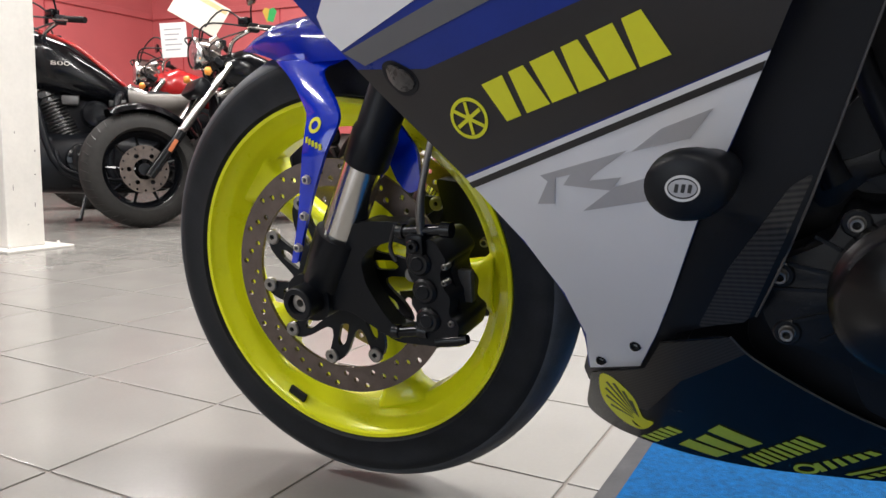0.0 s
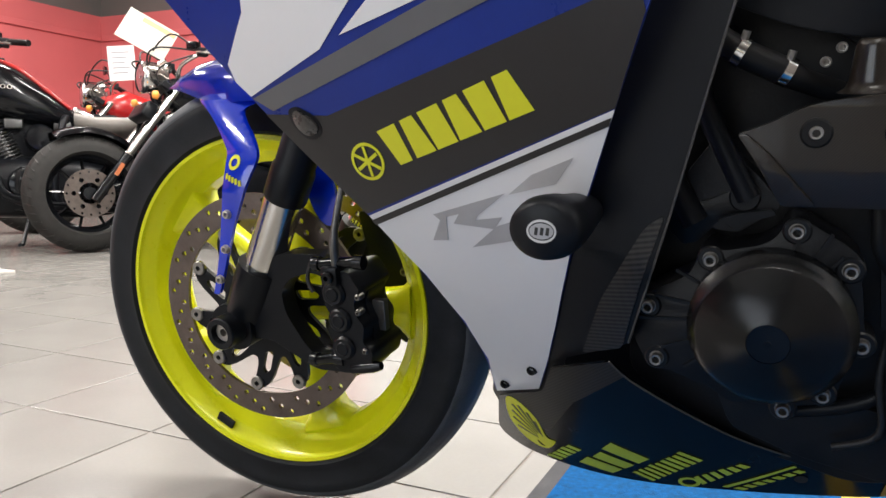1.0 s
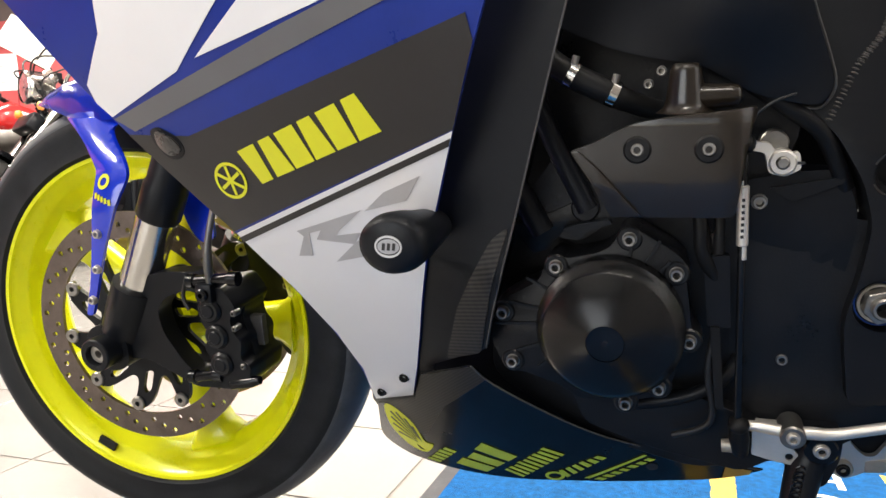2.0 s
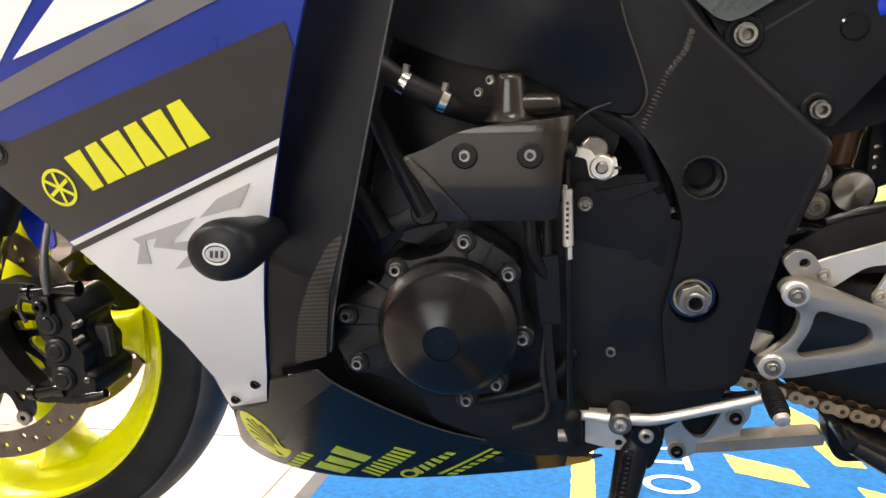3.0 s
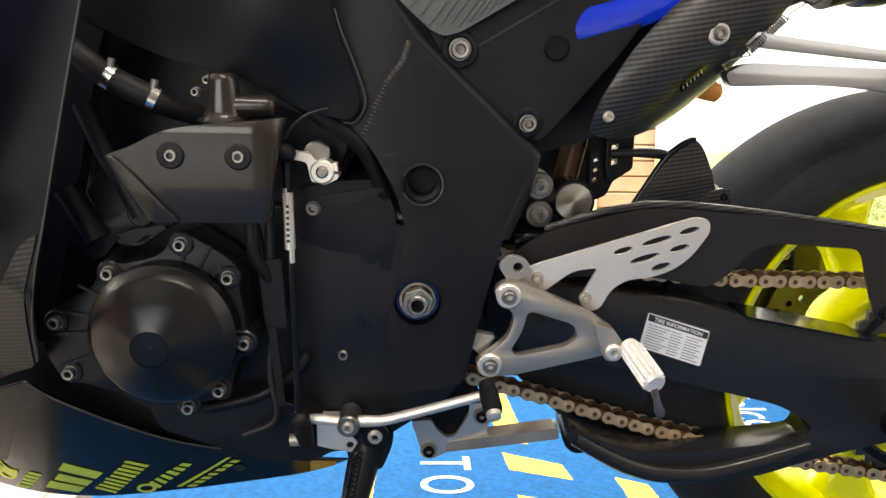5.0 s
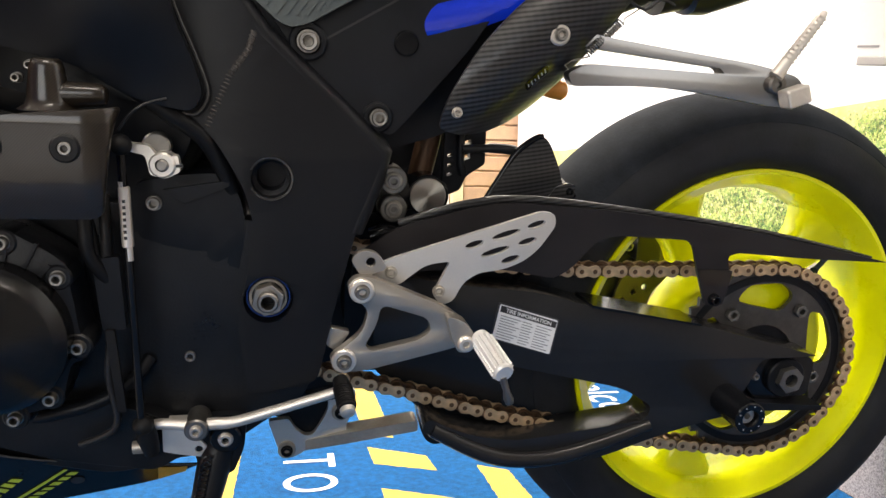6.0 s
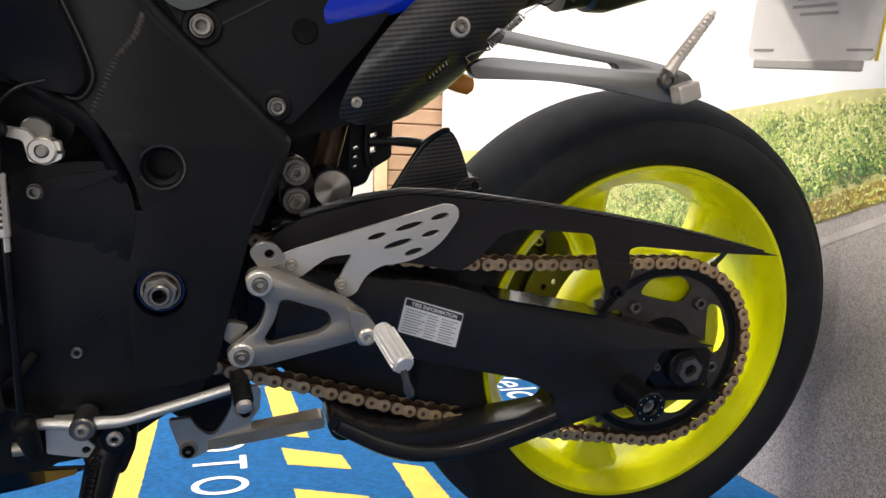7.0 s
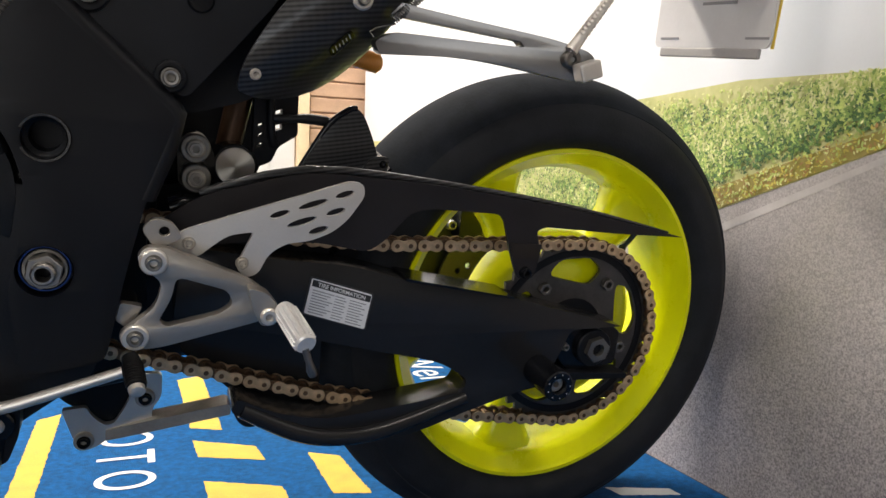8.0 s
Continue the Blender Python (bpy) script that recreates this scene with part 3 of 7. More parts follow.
# ---- front end ----
def brake_disc(parent, y, label):
    holes = []
    for ring, (r, off) in enumerate(((0.1300, 0.0), (0.1385, 0.33), (0.1465, 0.66))):
        for k in range(20):
            a = 2 * math.pi * (k + off) / 20
            holes.append(circle(r * math.cos(a), r * math.sin(a), 0.0039, 8))
    d = part("brake_disc", plate(circle(0, 0, 0.155, 96), y, 0.005, holes=[circle(0, 0, 0.1210, 72)] + holes), DISC, parent, label)
    bm = bmesh.new()
    windows = []
    outer = []
    for k in range(10):
        a = radians(36 * k + 8)

        def pol(r, da):
            # the arms sweep as they run out to the buttons
            b = a + radians(da + (0.122 - r) * 240)
            return (r * math.cos(b), r * math.sin(b))
        windows.append(fillet([pol(0.060, -6), pol(0.086, -4.5), pol(0.093, 0), pol(0.086, 4), pol(0.060, 6)], 0.004, 2))
        outer += [pol(0.070, -15), pol(0.079, -11), pol(0.096, -8), pol(0.107, -6.5), pol(0.1135, -3), pol(0.1135, 3), pol(0.107, 6), pol(0.096, 8), pol(0.079, 11), pol(0.070, 15)]
    outer = fillet(outer, 0.003, 2)
    part("disc_carrier", plate(outer, y - 0.001, 0.006, holes=[circle(0, 0, 0.036, 24)] + windows), BLACK_SATIN, d, "black slotted disc carrier")
    for k in range(10):
        a = radians(36 * k + 8)
        cyl("button", d, (0.1085 * math.cos(a), y - 0.0045, 0.1085 * math.sin(a)), 0.0100, 0.006, STEEL, n=16, inner=0.0035)
    return d


brake_disc(front_wheel, -0.072, "drilled brown steel brake disc")
brake_disc(front_wheel, 0.068, "drilled brown steel brake disc")
# added dark block covers the far disc where caliper and shade leave it black
far_block = part("far_disc_block", plate(fillet([(0.010, 0.440), (0.055, 0.435), (0.084, 0.392), (0.103, 0.357), (0.104, 0.310), (0.098, 0.262), (0.070, 0.248), (0.050, 0.274), (0.060, 0.327), (0.030, 0.342)], 0.008), 0.001, 0.05, bevel=0.004, segs=2), BLACK_SATIN, bike, "black block standing for the far caliper and the shade on its disc", smooth=35)
for x, z in ((0.080, 0.357), (0.086, 0.317), (0.078, 0.274)):
    screw(far_block, x, -0.001, z, 0.006, 0.006, DARK_STEEL)
wt = part("wheel_weight", box(-0.014, 0.014, -0.003, 0.002, -0.006, 0.006, 0.001), BLACK_PLASTIC, front_wheel, "black stick-on balance weight")
wt.matrix_basis = Matrix.Translation((-0.101, -0.046, -0.185)) @ Matrix.Rotation(radians(29), 4, "Y")

FD = Vector((0.452, 0.0, 0.892))


def fork_leg(y, side):
    base = Vector((-0.0765, y, 0.322))
    leg = part("fork_leg", tube([base - FD * 0.01, base + FD * 0.02, base + FD * 0.06, base + FD * 0.088, base + FD * 0.0885], [0.020, 0.030, 0.0315, 0.0315, 0.024], 24), BLACK_SATIN, bike, "black cast lower fork leg", smooth=35)
    part("stanchion", tube([base + FD * 0.07, base + FD * 0.20], 0.0242, 28), CHROME, leg, "polished steel fork tube", smooth=35)
    part("fork_tube", tube([base + FD * 0.184, base + FD * 0.188, base + FD * 0.225, base + FD * 0.231, base + FD * 0.52], [0.0252, 0.0266, 0.0266, 0.0242, 0.0238], 28), BLACK_SATIN, leg, "black upper fork tube", smooth=35)
    part("axle_clamp", plate(fillet([(-0.112, 0.335), (-0.095, 0.352), (-0.06, 0.352), (-0.048, 0.33), (-0.05, 0.300), (-0.075, 0.290), (-0.105, 0.300)], 0.012), y - 0.024, 0.05, bevel=0.004), BLACK_SATIN, leg, smooth=35)
    if side < 0:
        ax = cyl("axle_cap", leg, (-0.077, -0.205, 0.322), 0.021, 0.06, BLACK_PLASTIC, "black axle slider cap", inner=0.013)
        cyl("axle_end", leg, (-0.077, -0.198, 0.322), 0.0125, 0.04, GREYMETAL, inner=0.005)
    # caliper
    yb = y
    y0, y1 = (yb - 0.042, yb + 0.030) if side < 0 else (yb - 0.030, yb + 0.042)
    br = part("caliper_bracket", plate(fillet([(-0.030, 0.412), (0.013, 0.423), (0.062, 0.425), (0.083, 0.409), (0.078, 0.392), (0.065, 0.396), (0.046, 0.402), (0.014, 0.392), (-0.002, 0.374), (0.002, 0.346), (0.024, 0.312), (0.042, 0.293), (0.066, 0.299), (0.088, 0.295), (0.087, 0.279), (0.041, 0.277), (0.011, 0.291), (-0.024, 0.309), (-0.063, 0.306), (-0.076, 0.325), (-0.058, 0.363)], 0.010), yb - 0.016, 0.026, bevel=0.004), BLACK_SATIN, leg, "black caliper mounting arm", smooth=35)
    cal = part("brake_caliper", plate(fillet([(0.081, 0.412), (0.097, 0.413), (0.112, 0.416), (0.120, 0.405), (0.128, 0.392), (0.118, 0.378), (0.121, 0.362), (0.130, 0.352), (0.126, 0.330), (0.139, 0.322), (0.134, 0.302), (0.127, 0.294), (0.095, 0.291), (0.083, 0.299), (0.080, 0.312), (0.089, 0.325), (0.079, 0.341), (0.089, 0.358), (0.079, 0.373), (0.077, 0.393)], 0.006), y0, y1 - y0, bevel=0.005), BLACK_SATIN, bike, "black six-piston brake caliper", smooth=35)
    for x, z in ((0.094, 0.388), (0.099, 0.3565), (0.101, 0.323)):
        cyl("piston_cap", cal, (x, y0 - 0.005, z), 0.0148, 0.014, ENGINE, edge=0.003)
        cyl("cap_centre", cal, (x, y0 - 0.0065, z), 0.009, 0.004, BLACK_SATIN, edge=0.002)
    for x, z in ((0.125, 0.386), (0.124, 0.368), (0.129, 0.322)):
        cyl("pad_pin", cal, (x, y0 - 0.003, z), 0.0038, 0.012, DARK_STEEL, inner=0.0016)
    part("outer_half", plate(fillet([(0.105, 0.410), (0.121, 0.404), (0.126, 0.385), (0.120, 0.374), (0.128, 0.350), (0.132, 0.322), (0.122, 0.315), (0.110, 0.345)], 0.005), y0 + 0.022, 0.04, bevel=0.003), ENGINE, cal, smooth=35)
    part("brake_pad", box(0.122, 0.138, y0 + 0.034, y0 + 0.044, 0.335, 0.372, 0.001), DARK_STEEL, cal)
    for x0, x1, z, zz in ((0.068, 0.134, 0.421, 0.426), (0.052, 0.098, 0.302, 0.307)):
        part("caliper_bolt", tube([(x0, y0 + 0.004, z), (x0 + 0.008, y0 + 0.004, z), (x0 + 0.0085, y0 + 0.004, z), (x1 - 0.012, y0 + 0.004, zz), (x1 - 0.0115, y0 + 0.004, zz), (x1, y0 + 0.004, zz)], [0.0085, 0.0085, 0.0065, 0.0065, 0.0085, 0.0085], 14), BLACK_GLOSS, cal, smooth=36)
    part("bleed_bolt", tube([(0.108, y0 + 0.004, 0.297), (0.135, y0 + 0.004, 0.302), (0.146, y0 + 0.004, 0.305)], [0.007, 0.007, 0.005], 12), BLACK_GLOSS, cal, smooth=36)
    part("hose_block", box(0.082, 0.104, y0 - 0.008, y0 + 0.02, 0.398, 0.421, 0.004), BLACK_SATIN, cal, smooth=35)
    return leg, cal


left_leg, left_cal = fork_leg(-0.155, -1)
right_leg, right_cal = fork_leg(0.085, 1)
part("brake_hose", tube([(0.0985, -0.196, 0.420), (0.099, -0.196, 0.445), (0.102, -0.192, 0.475), (0.104, -0.17, 0.52), (0.10, -0.12, 0.60)], [0.0045, 0.0055, 0.0038, 0.0038, 0.0038], 10, smooth=4), BRASS, left_cal, "grey braided brake hose", smooth=50)
cyl("banjo", left_cal, (0.093, -0.210, 0.409), 0.0075, 0.012, BLACK_GLOSS, inner=0.003)
part("cable", tube([(0.060, -0.185, 0.425), (0.052, -0.187, 0.40), (0.060, -0.19, 0.385)], 0.0025, 8, smooth=4), WIRE, left_cal)

# front mudguard: an arch over the tyre that runs out into a stay down each fork leg
bm = bmesh.new()
CREST = [(-0.236, 0.621), (-0.203, 0.635), (-0.165, 0.650), (-0.136, 0.655), (-0.105, 0.658), (-0.040, 0.655), (0.03, 0.640), (0.10, 0.605)]
SKIRT = [(-0.235, 0.6195), (-0.170, 0.612), (-0.122, 0.602), (-0.087, 0.598), (-0.061, 0.602), (-0.010, 0.603), (0.05, 0.590), (0.11, 0.560)]
rows = []
for i in range(29):
    u = i / 28 * (len(CREST) - 1)
    k = min(int(u), len(CREST) - 2)
    f = u - k
    c, e = Vector(CREST[k]).lerp(Vector(CREST[k + 1]), f), Vector(SKIRT[k]).lerp(Vector(SKIRT[k + 1]), f)
    half = (0.014, 0.050, 0.070, 0.082, 0.087, 0.087, 0.087, 0.087, 0.087)[k] * (1 - f) + (0.014, 0.050, 0.070, 0.082, 0.087, 0.087, 0.087, 0.087, 0.087)[k + 1] * f
    row = []
    for j in range(17):
        s = (j - 8) / 8
        g = 1 - (1 - abs(s) ** 2.4) ** 0.55
        q = c.lerp(e, g)
        row.append(bm.verts.new((q.x, -0.055 + half * math.copysign(min(1, abs(s) ** 0.8), s), q.y)))
    rows.append(row)
for a, b in zip(rows, rows[1:]):
    for j in range(16):
        bm.faces.new((a[j], a[j + 1], b[j + 1], b[j]))
bmesh.ops.solidify(bm, geom=bm.faces[:], thickness=0.003)
fender = part("front_mudguard", bm, BLUE, bike, "glossy metallic blue front mudguard", smooth=60)


def stay_y(x, z):
    # the stay bulges over the fork leg and curves in towards the arch
    t = min(1, max(0, (z - 0.50) / 0.105))
    axis = -0.062 + 0.31 * (z - 0.40) if z < 0.545 else -0.017 - 1.2 * (z - 0.545)
    return -0.199 + 0.060 * t ** 1.6 + 7.0 * (x - axis) ** 2


STAY = [(-0.132, 0.606, 0.004), (-0.122, 0.601, 0.01), (-0.101, 0.591, 0.02), (-0.077, 0.5745, 0.02), (-0.0545, 0.548, 0.02), (-0.0485, 0.518, 0.02), (-0.053, 0.486, 0.02), (-0.067, 0.419, 0.02), (-0.083, 0.373, 0.003), (-0.073, 0.373, 0.003), (-0.038, 0.460, 0.02), (-0.016, 0.506, 0.02), (-0.001, 0.542, 0.010), (-0.017, 0.562, 0.02), (-0.037, 0.579, 0.02), (-0.050, 0.593, 0.014), (-0.030, 0.603, 0.004), (-0.030, 0.612, 0.004), (-0.10, 0.612, 0.004)]
stay = part("mudguard_stay", plate(fillet(STAY, 0.01), stay_y, 0.005, cell=0.008), BLUE, fender, "glossy blue mudguard side stay", smooth=60)
part("inner_stay", plate(fillet([(0.020, 0.545), (0.040, 0.520), (0.056, 0.497), (0.057, 0.452), (0.040, 0.445), (0.025, 0.460), (0.010, 0.500)], 0.01), -0.12, 0.005, cell=0.02), BLUE, fender, smooth=40)
for x, z in ((-0.0445, 0.475), (-0.0535, 0.432), (-0.068, 0.393)):
    screw(fender, x, stay_y(x, z) - 0.001, z, 0.0048, 0.004, GREYMETAL)
film("yellow_oval_badge", circle(-0.034, 0.535, 0.0095, 20, 0.0085, 0.3), YELLOW_FILM, stay, stay_y, 0.0012, holes=[circle(-0.034, 0.535, 0.0055, 16, 0.0045, 0.3)], cell=0)
for k in range(5):
    x = -0.0435 + 0.0052 * k
    film("yellow_badge_bar", straight(x, 0.5225 - 0.0018 * k, x + 0.0008, 0.516 - 0.0018 * k, 0.0017, 0.0017), YELLOW_FILM, stay, stay_y, 0.0012, cell=0)

# ---- fairing details ----
O, U, V = Vector((0.2475, 0.5515)), Vector((0.141, 0.0495)), Vector((-0.0155, 0.0305))


def on_word(u, v):
    q = O + U * u + V * v
    return (q.x, q.y)


for k, (top, bot) in enumerate(((0.90, 0.62), (0.60, 0.94), (0.92, 0.92), (0.60, 0.94), (0.88, 0.88), (0.60, 0.94))):
    c = (k + 0.5) / 6
    w = 1 / 6 * 0.98
    film("yellow_block", [on_word(c - w * bot / 2, 0), on_word(c - w * top / 2, 1), on_word(c + w * top / 2, 1), on_word(c + w * bot / 2, 0)], YELLOW_FILM, lift=0.0014, cell=0.05)
ec, et = (0.2145, 0.5545), 0.35
film("emblem_ring", circle(*ec, 0.0195, 32, 0.0175, et), YELLOW_FILM, lift=0.0014, cell=0, holes=[circle(*ec, 0.0165, 32, 0.0145, et)])
for a in (95, 155, 215):
    dx, dz = 0.0155 * math.cos(radians(a)), 0.0140 * math.sin(radians(a))
    film("emblem_bar", straight(ec[0] - dx, ec[1] - dz, ec[0] + dx, ec[1] + dz, 0.0016, 0.0016), YELLOW_FILM, lift=0.0014 + a * 1e-6, cell=0)
for pts in ([(0.274, 0.508), (0.352, 0.534), (0.322, 0.512), (0.318, 0.507), (0.345, 0.512), (0.335, 0.500), (0.294, 0.501), (0.302, 0.511), (0.288, 0.507), (0.283, 0.483), (0.266, 0.481), (0.280, 0.503)],
            [(0.414, 0.566), (0.378, 0.551), (0.355, 0.533), (0.398, 0.545)], [(0.338, 0.503), (0.372, 0.516), (0.375, 0.497), (0.308, 0.479)]):
    film("grey_slash", pts, SILVER_FILM, lift=0.0014, cell=0.04)
ind = part("indicator", plate(fillet([(0.134, 0.5985), (0.142, 0.6010), (0.160, 0.5930), (0.1655, 0.5840), (0.158, 0.5775), (0.147, 0.5770), (0.136, 0.5870)], 0.007), lambda x, z: fair(x, z) - 0.006 + 60 * ((x - 0.150) ** 2 + (z - 0.59) ** 2) * 0.25, 0.010, cell=0.008), SMOKE, fairing, "smoked flush indicator lens", smooth=50)
part("indicator_rim", plate(fillet([(0.1285, 0.6010), (0.141, 0.6050), (0.163, 0.5955), (0.1700, 0.5835), (0.160, 0.5735), (0.145, 0.5735), (0.131, 0.5870)], 0.009), lambda x, z: fair(x, z) - 0.0012, 0.003), BLACK_PLASTIC, fairing)
for x, z in ((0.285, 0.291), (0.330, 0.330)):
    screw(fairing, x, fair(x, z) - 0.001, z, 0.005, 0.004, BLACK_GLOSS)
# crash bobbin
bob_m = pose(0.405, -0.398, 0.523)
bm = bmesh.new()
rings = []
for t, rx, rz, ox in ((0.0, 0.0, 0.0, 0), (0.0005, 0.019, 0.017, 0), (0.004, 0.0245, 0.0215, 0.0), (0.012, 0.0262, 0.0232, 0.001), (0.026, 0.0255, 0.0215, 0.003), (0.042, 0.022, 0.018, 0.006), (0.07, 0.018, 0.014, 0.008)):
    ring = [bm.verts.new((ox + rx * math.cos(2 * math.pi * k / 32), t, rz * math.sin(2 * math.pi * k / 32))) for k in range(32)]
    rings.append(ring)
for a, b in zip(rings, rings[1:]):
    for k in range(32):
        bm.faces.new((a[k], a[(k + 1) % 32], b[(k + 1) % 32], b[k]))
bmesh.ops.remove_doubles(bm, verts=bm.verts[:], dist=1e-6)
bobbin = part("crash_bobbin", bm, BLACK_PLASTIC, bike, "black plastic crash bobbin", smooth=50)
bobbin.matrix_basis = bob_m
part("cap_ring", plate(circle(0, 0, 0.0105, 28, 0.0082), -0.0006, 0.001, holes=[circle(0, 0, 0.0092, 28, 0.0066)]), LABEL, bobbin, "white oval cap badge")
part("cap_bar", plate(circle(0, 0, 0.0085, 20, 0.0056), -0.0004, 0.0006), SILVER_FILM, bobbin)
for dx in (-0.004, 0.0, 0.004):
    part("cap_mark", plate(straight(dx, -0.0026, dx + 0.0008, 0.0026, 0.0011, 0.0011), -0.0009, 0.0006), INK, bobbin)

# ---- belly pan details ----
def pan_film(name, pts, mat, holes=(), label=""):
    return film(name, pts, mat, belly, pan, 0.0012, cell=0.03, holes=holes, label=label)


SHELL = [(0.2776, 0.2637), (0.2937, 0.2690), (0.3150, 0.2490), (0.3221, 0.2190), (0.3340, 0.2165), (0.3162, 0.1950), (0.2900, 0.1990), (0.2730, 0.2250)]
mid = Vector((0.301, 0.228))
OLIVE = surface("dark_olive_film", (0.06, 0.065, 0.02), 0.4, vary=0.1, bump=0)
pan_film("shell_badge", smooth_loop(SHELL), YELLOW_FILM, label="yellow ribbed shell-shaped badge")
foot = Vector((0.3190, 0.2095))
for k in range(7):
    rim_pt = [(0.2825, 0.2610), (0.2920, 0.2635), (0.3030, 0.2560), (0.3110, 0.2440), (0.2785, 0.2480), (0.2765, 0.2340), (0.2800, 0.2190)][k]
    tip = foot + (Vector(rim_pt) - foot) * 0.93
    near = foot + (Vector(rim_pt) - foot) * 0.22
    film("badge_groove", straight(near.x, near.y, tip.x, tip.y, 0.0004, 0.0019), OLIVE, belly, pan, 0.0018, cell=0.03)
pan_film("badge_foot", [(0.318, 0.2165), (0.331, 0.2155), (0.3175, 0.1975), (0.309, 0.2035)], YELLOW_FILM)


def word_bars(quad, n, fill, seed):
    """A word as plain bars inside a slanting field: low start, low end, top end, top start."""
    a, b, c, d = (Vector(q) for q in quad)
    rnd = random.Random(seed)
    for k in range(n):
        u, w = (k + 0.06) / n, (k + 0.06 + fill + 0.10 * rnd.random()) / n
        v = 0.90 + 0.10 * rnd.random()
        lo0, lo1, hi0, hi1 = a.lerp(b, u), a.lerp(b, w), d.lerp(c, u), d.lerp(c, w)
        pan_film("sponsor_bar", [tuple(lo0), tuple(lo1), tuple(lo1.lerp(hi1, v)), tuple(lo0.lerp(hi0, v))], GREEN_FILM)


word_bars([(0.3329, 0.1824), (0.3687, 0.222), (0.3517, 0.2234), (0.3136, 0.1804)], 5, 0.62, 1)
word_bars([(0.3985, 0.1941), (0.4462, 0.2418), (0.4063, 0.2539), (0.3585, 0.1933)], 3, 0.68, 2)
word_bars([(0.4435, 0.2011), (0.4978, 0.2578), (0.4763, 0.2652), (0.422, 0.208)], 9, 0.55, 3)
word_bars([(0.4936, 0.2145), (0.5404, 0.2593), (0.5308, 0.2611), (0.4847, 0.2253)], 6, 0.55, 4)
word_bars([(0.531, 0.2166), (0.587, 0.26), (0.580, 0.2622), (0.522, 0.2172)], 7, 0.55, 5)
pan_film("sponsor_ring", circle(0.481, 0.2145, 0.0115, 20, 0.0075, 0.4), GREEN_FILM, holes=[circle(0.481, 0.2145, 0.0075, 20, 0.0045, 0.4)])
pan_film("sponsor_line", [(0.5175, 0.2175), (0.5765, 0.2640), (0.5735, 0.2650), (0.5125, 0.2178)], GREEN_FILM)
pan_film("drain_hole", circle(0.5807, 0.2454, 0.006, 14, 0.0055), INK)
pan_film("ochre_patch", [(0.650, 0.243), (0.676, 0.234), (0.674, 0.227), (0.648, 0.224)], AMBER)
part("pan_lip", tube([(x, pan(x, z) - 0.0005, z) for x, z in ((0.420, 0.373), (0.438, 0.352), (0.486, 0.320), (0.538, 0.291), (0.614, 0.262), (0.684, 0.233))], 0.0009, 6, smooth=4), SEAM, belly, "pale trimmed carbon edge", smooth=50)
film("carbon_corner", [(0.274, 0.268), (0.336, 0.302), (0.357, 0.345), (0.419, 0.372), (0.432, 0.357), (0.372, 0.300), (0.330, 0.235), (0.318, 0.232), (0.306, 0.262), (0.292, 0.270)], CARBON_DULL, belly, pan, 0.0006, cell=0.03, label="bare carbon weave corner")
part("carbon_strip", plate(fillet([(0.474, 0.520), (0.459, 0.509), (0.420, 0.441), (0.392, 0.372), (0.432, 0.389), (0.452, 0.452)], 0.006), lambda x, z: inner_y(x, z) - 0.0015, 0.002, cell=0.015), CARBON_STRIP, bike, "ribbed carbon strip on the side panel", smooth=30)
part("panel_seam", tube([(x, inner_y(x, z) - 0.002, z) for x, z in ((0.4395, 0.398), (0.455, 0.444), (0.4695, 0.491), (0.479, 0.525), (0.502, 0.613), (0.521, 0.683), (0.535, 0.735))], 0.0009, 6, smooth=3), SEAM, bike, "thin grey panel seam")

# ---- engine ----
# crankcase, cylinder head and fittings behind the covers
part("crankcase", plate(fillet([(0.425, 0.345), (0.44, 0.48), (0.50, 0.52), (0.64, 0.52), (0.78, 0.50), (0.80, 0.34), (0.72, 0.285), (0.62, 0.262), (0.52, 0.285)], 0.02), -0.205, 0.33, bevel=0.006), ENGINE, bike, "black crankcase", smooth=35)
part("cylinder_block", plate(fillet([(0.47, 0.50), (0.445, 0.62), (0.50, 0.70), (0.66, 0.70), (0.70, 0.58), (0.66, 0.50)], 0.02), -0.19, 0.30, bevel=0.006), ENGINE, bike, smooth=35)
# added black box keeps the gaps between the parts dark
part("inner_tray", box(0.30, 0.92, 0.10, 0.16, 0.22, 0.80, 0.01), BLACK_PLASTIC, bike)
part("radiator_side", plate(fillet([(0.432, 0.40), (0.47, 0.54), (0.50, 0.66), (0.525, 0.72), (0.42, 0.72), (0.38, 0.40)], 0.01), -0.235, 0.02, bevel=0.003), BLACK_PLASTIC, bike, smooth=35)
part("lower_block", plate(fillet([(0.36, 0.30), (0.40, 0.40), (0.52, 0.38), (0.64, 0.33), (0.72, 0.29), (0.70, 0.235), (0.55, 0.215), (0.40, 0.19), (0.30, 0.20)], 0.02), -0.125, 0.2), BLACK_PLASTIC, bike)
part("front_filler", plate(fillet([(0.30, 0.24), (0.30, 0.42), (0.47, 0.44), (0.47, 0.28)], 0.01), -0.108, 0.03), BLACK_PLASTIC, bike)
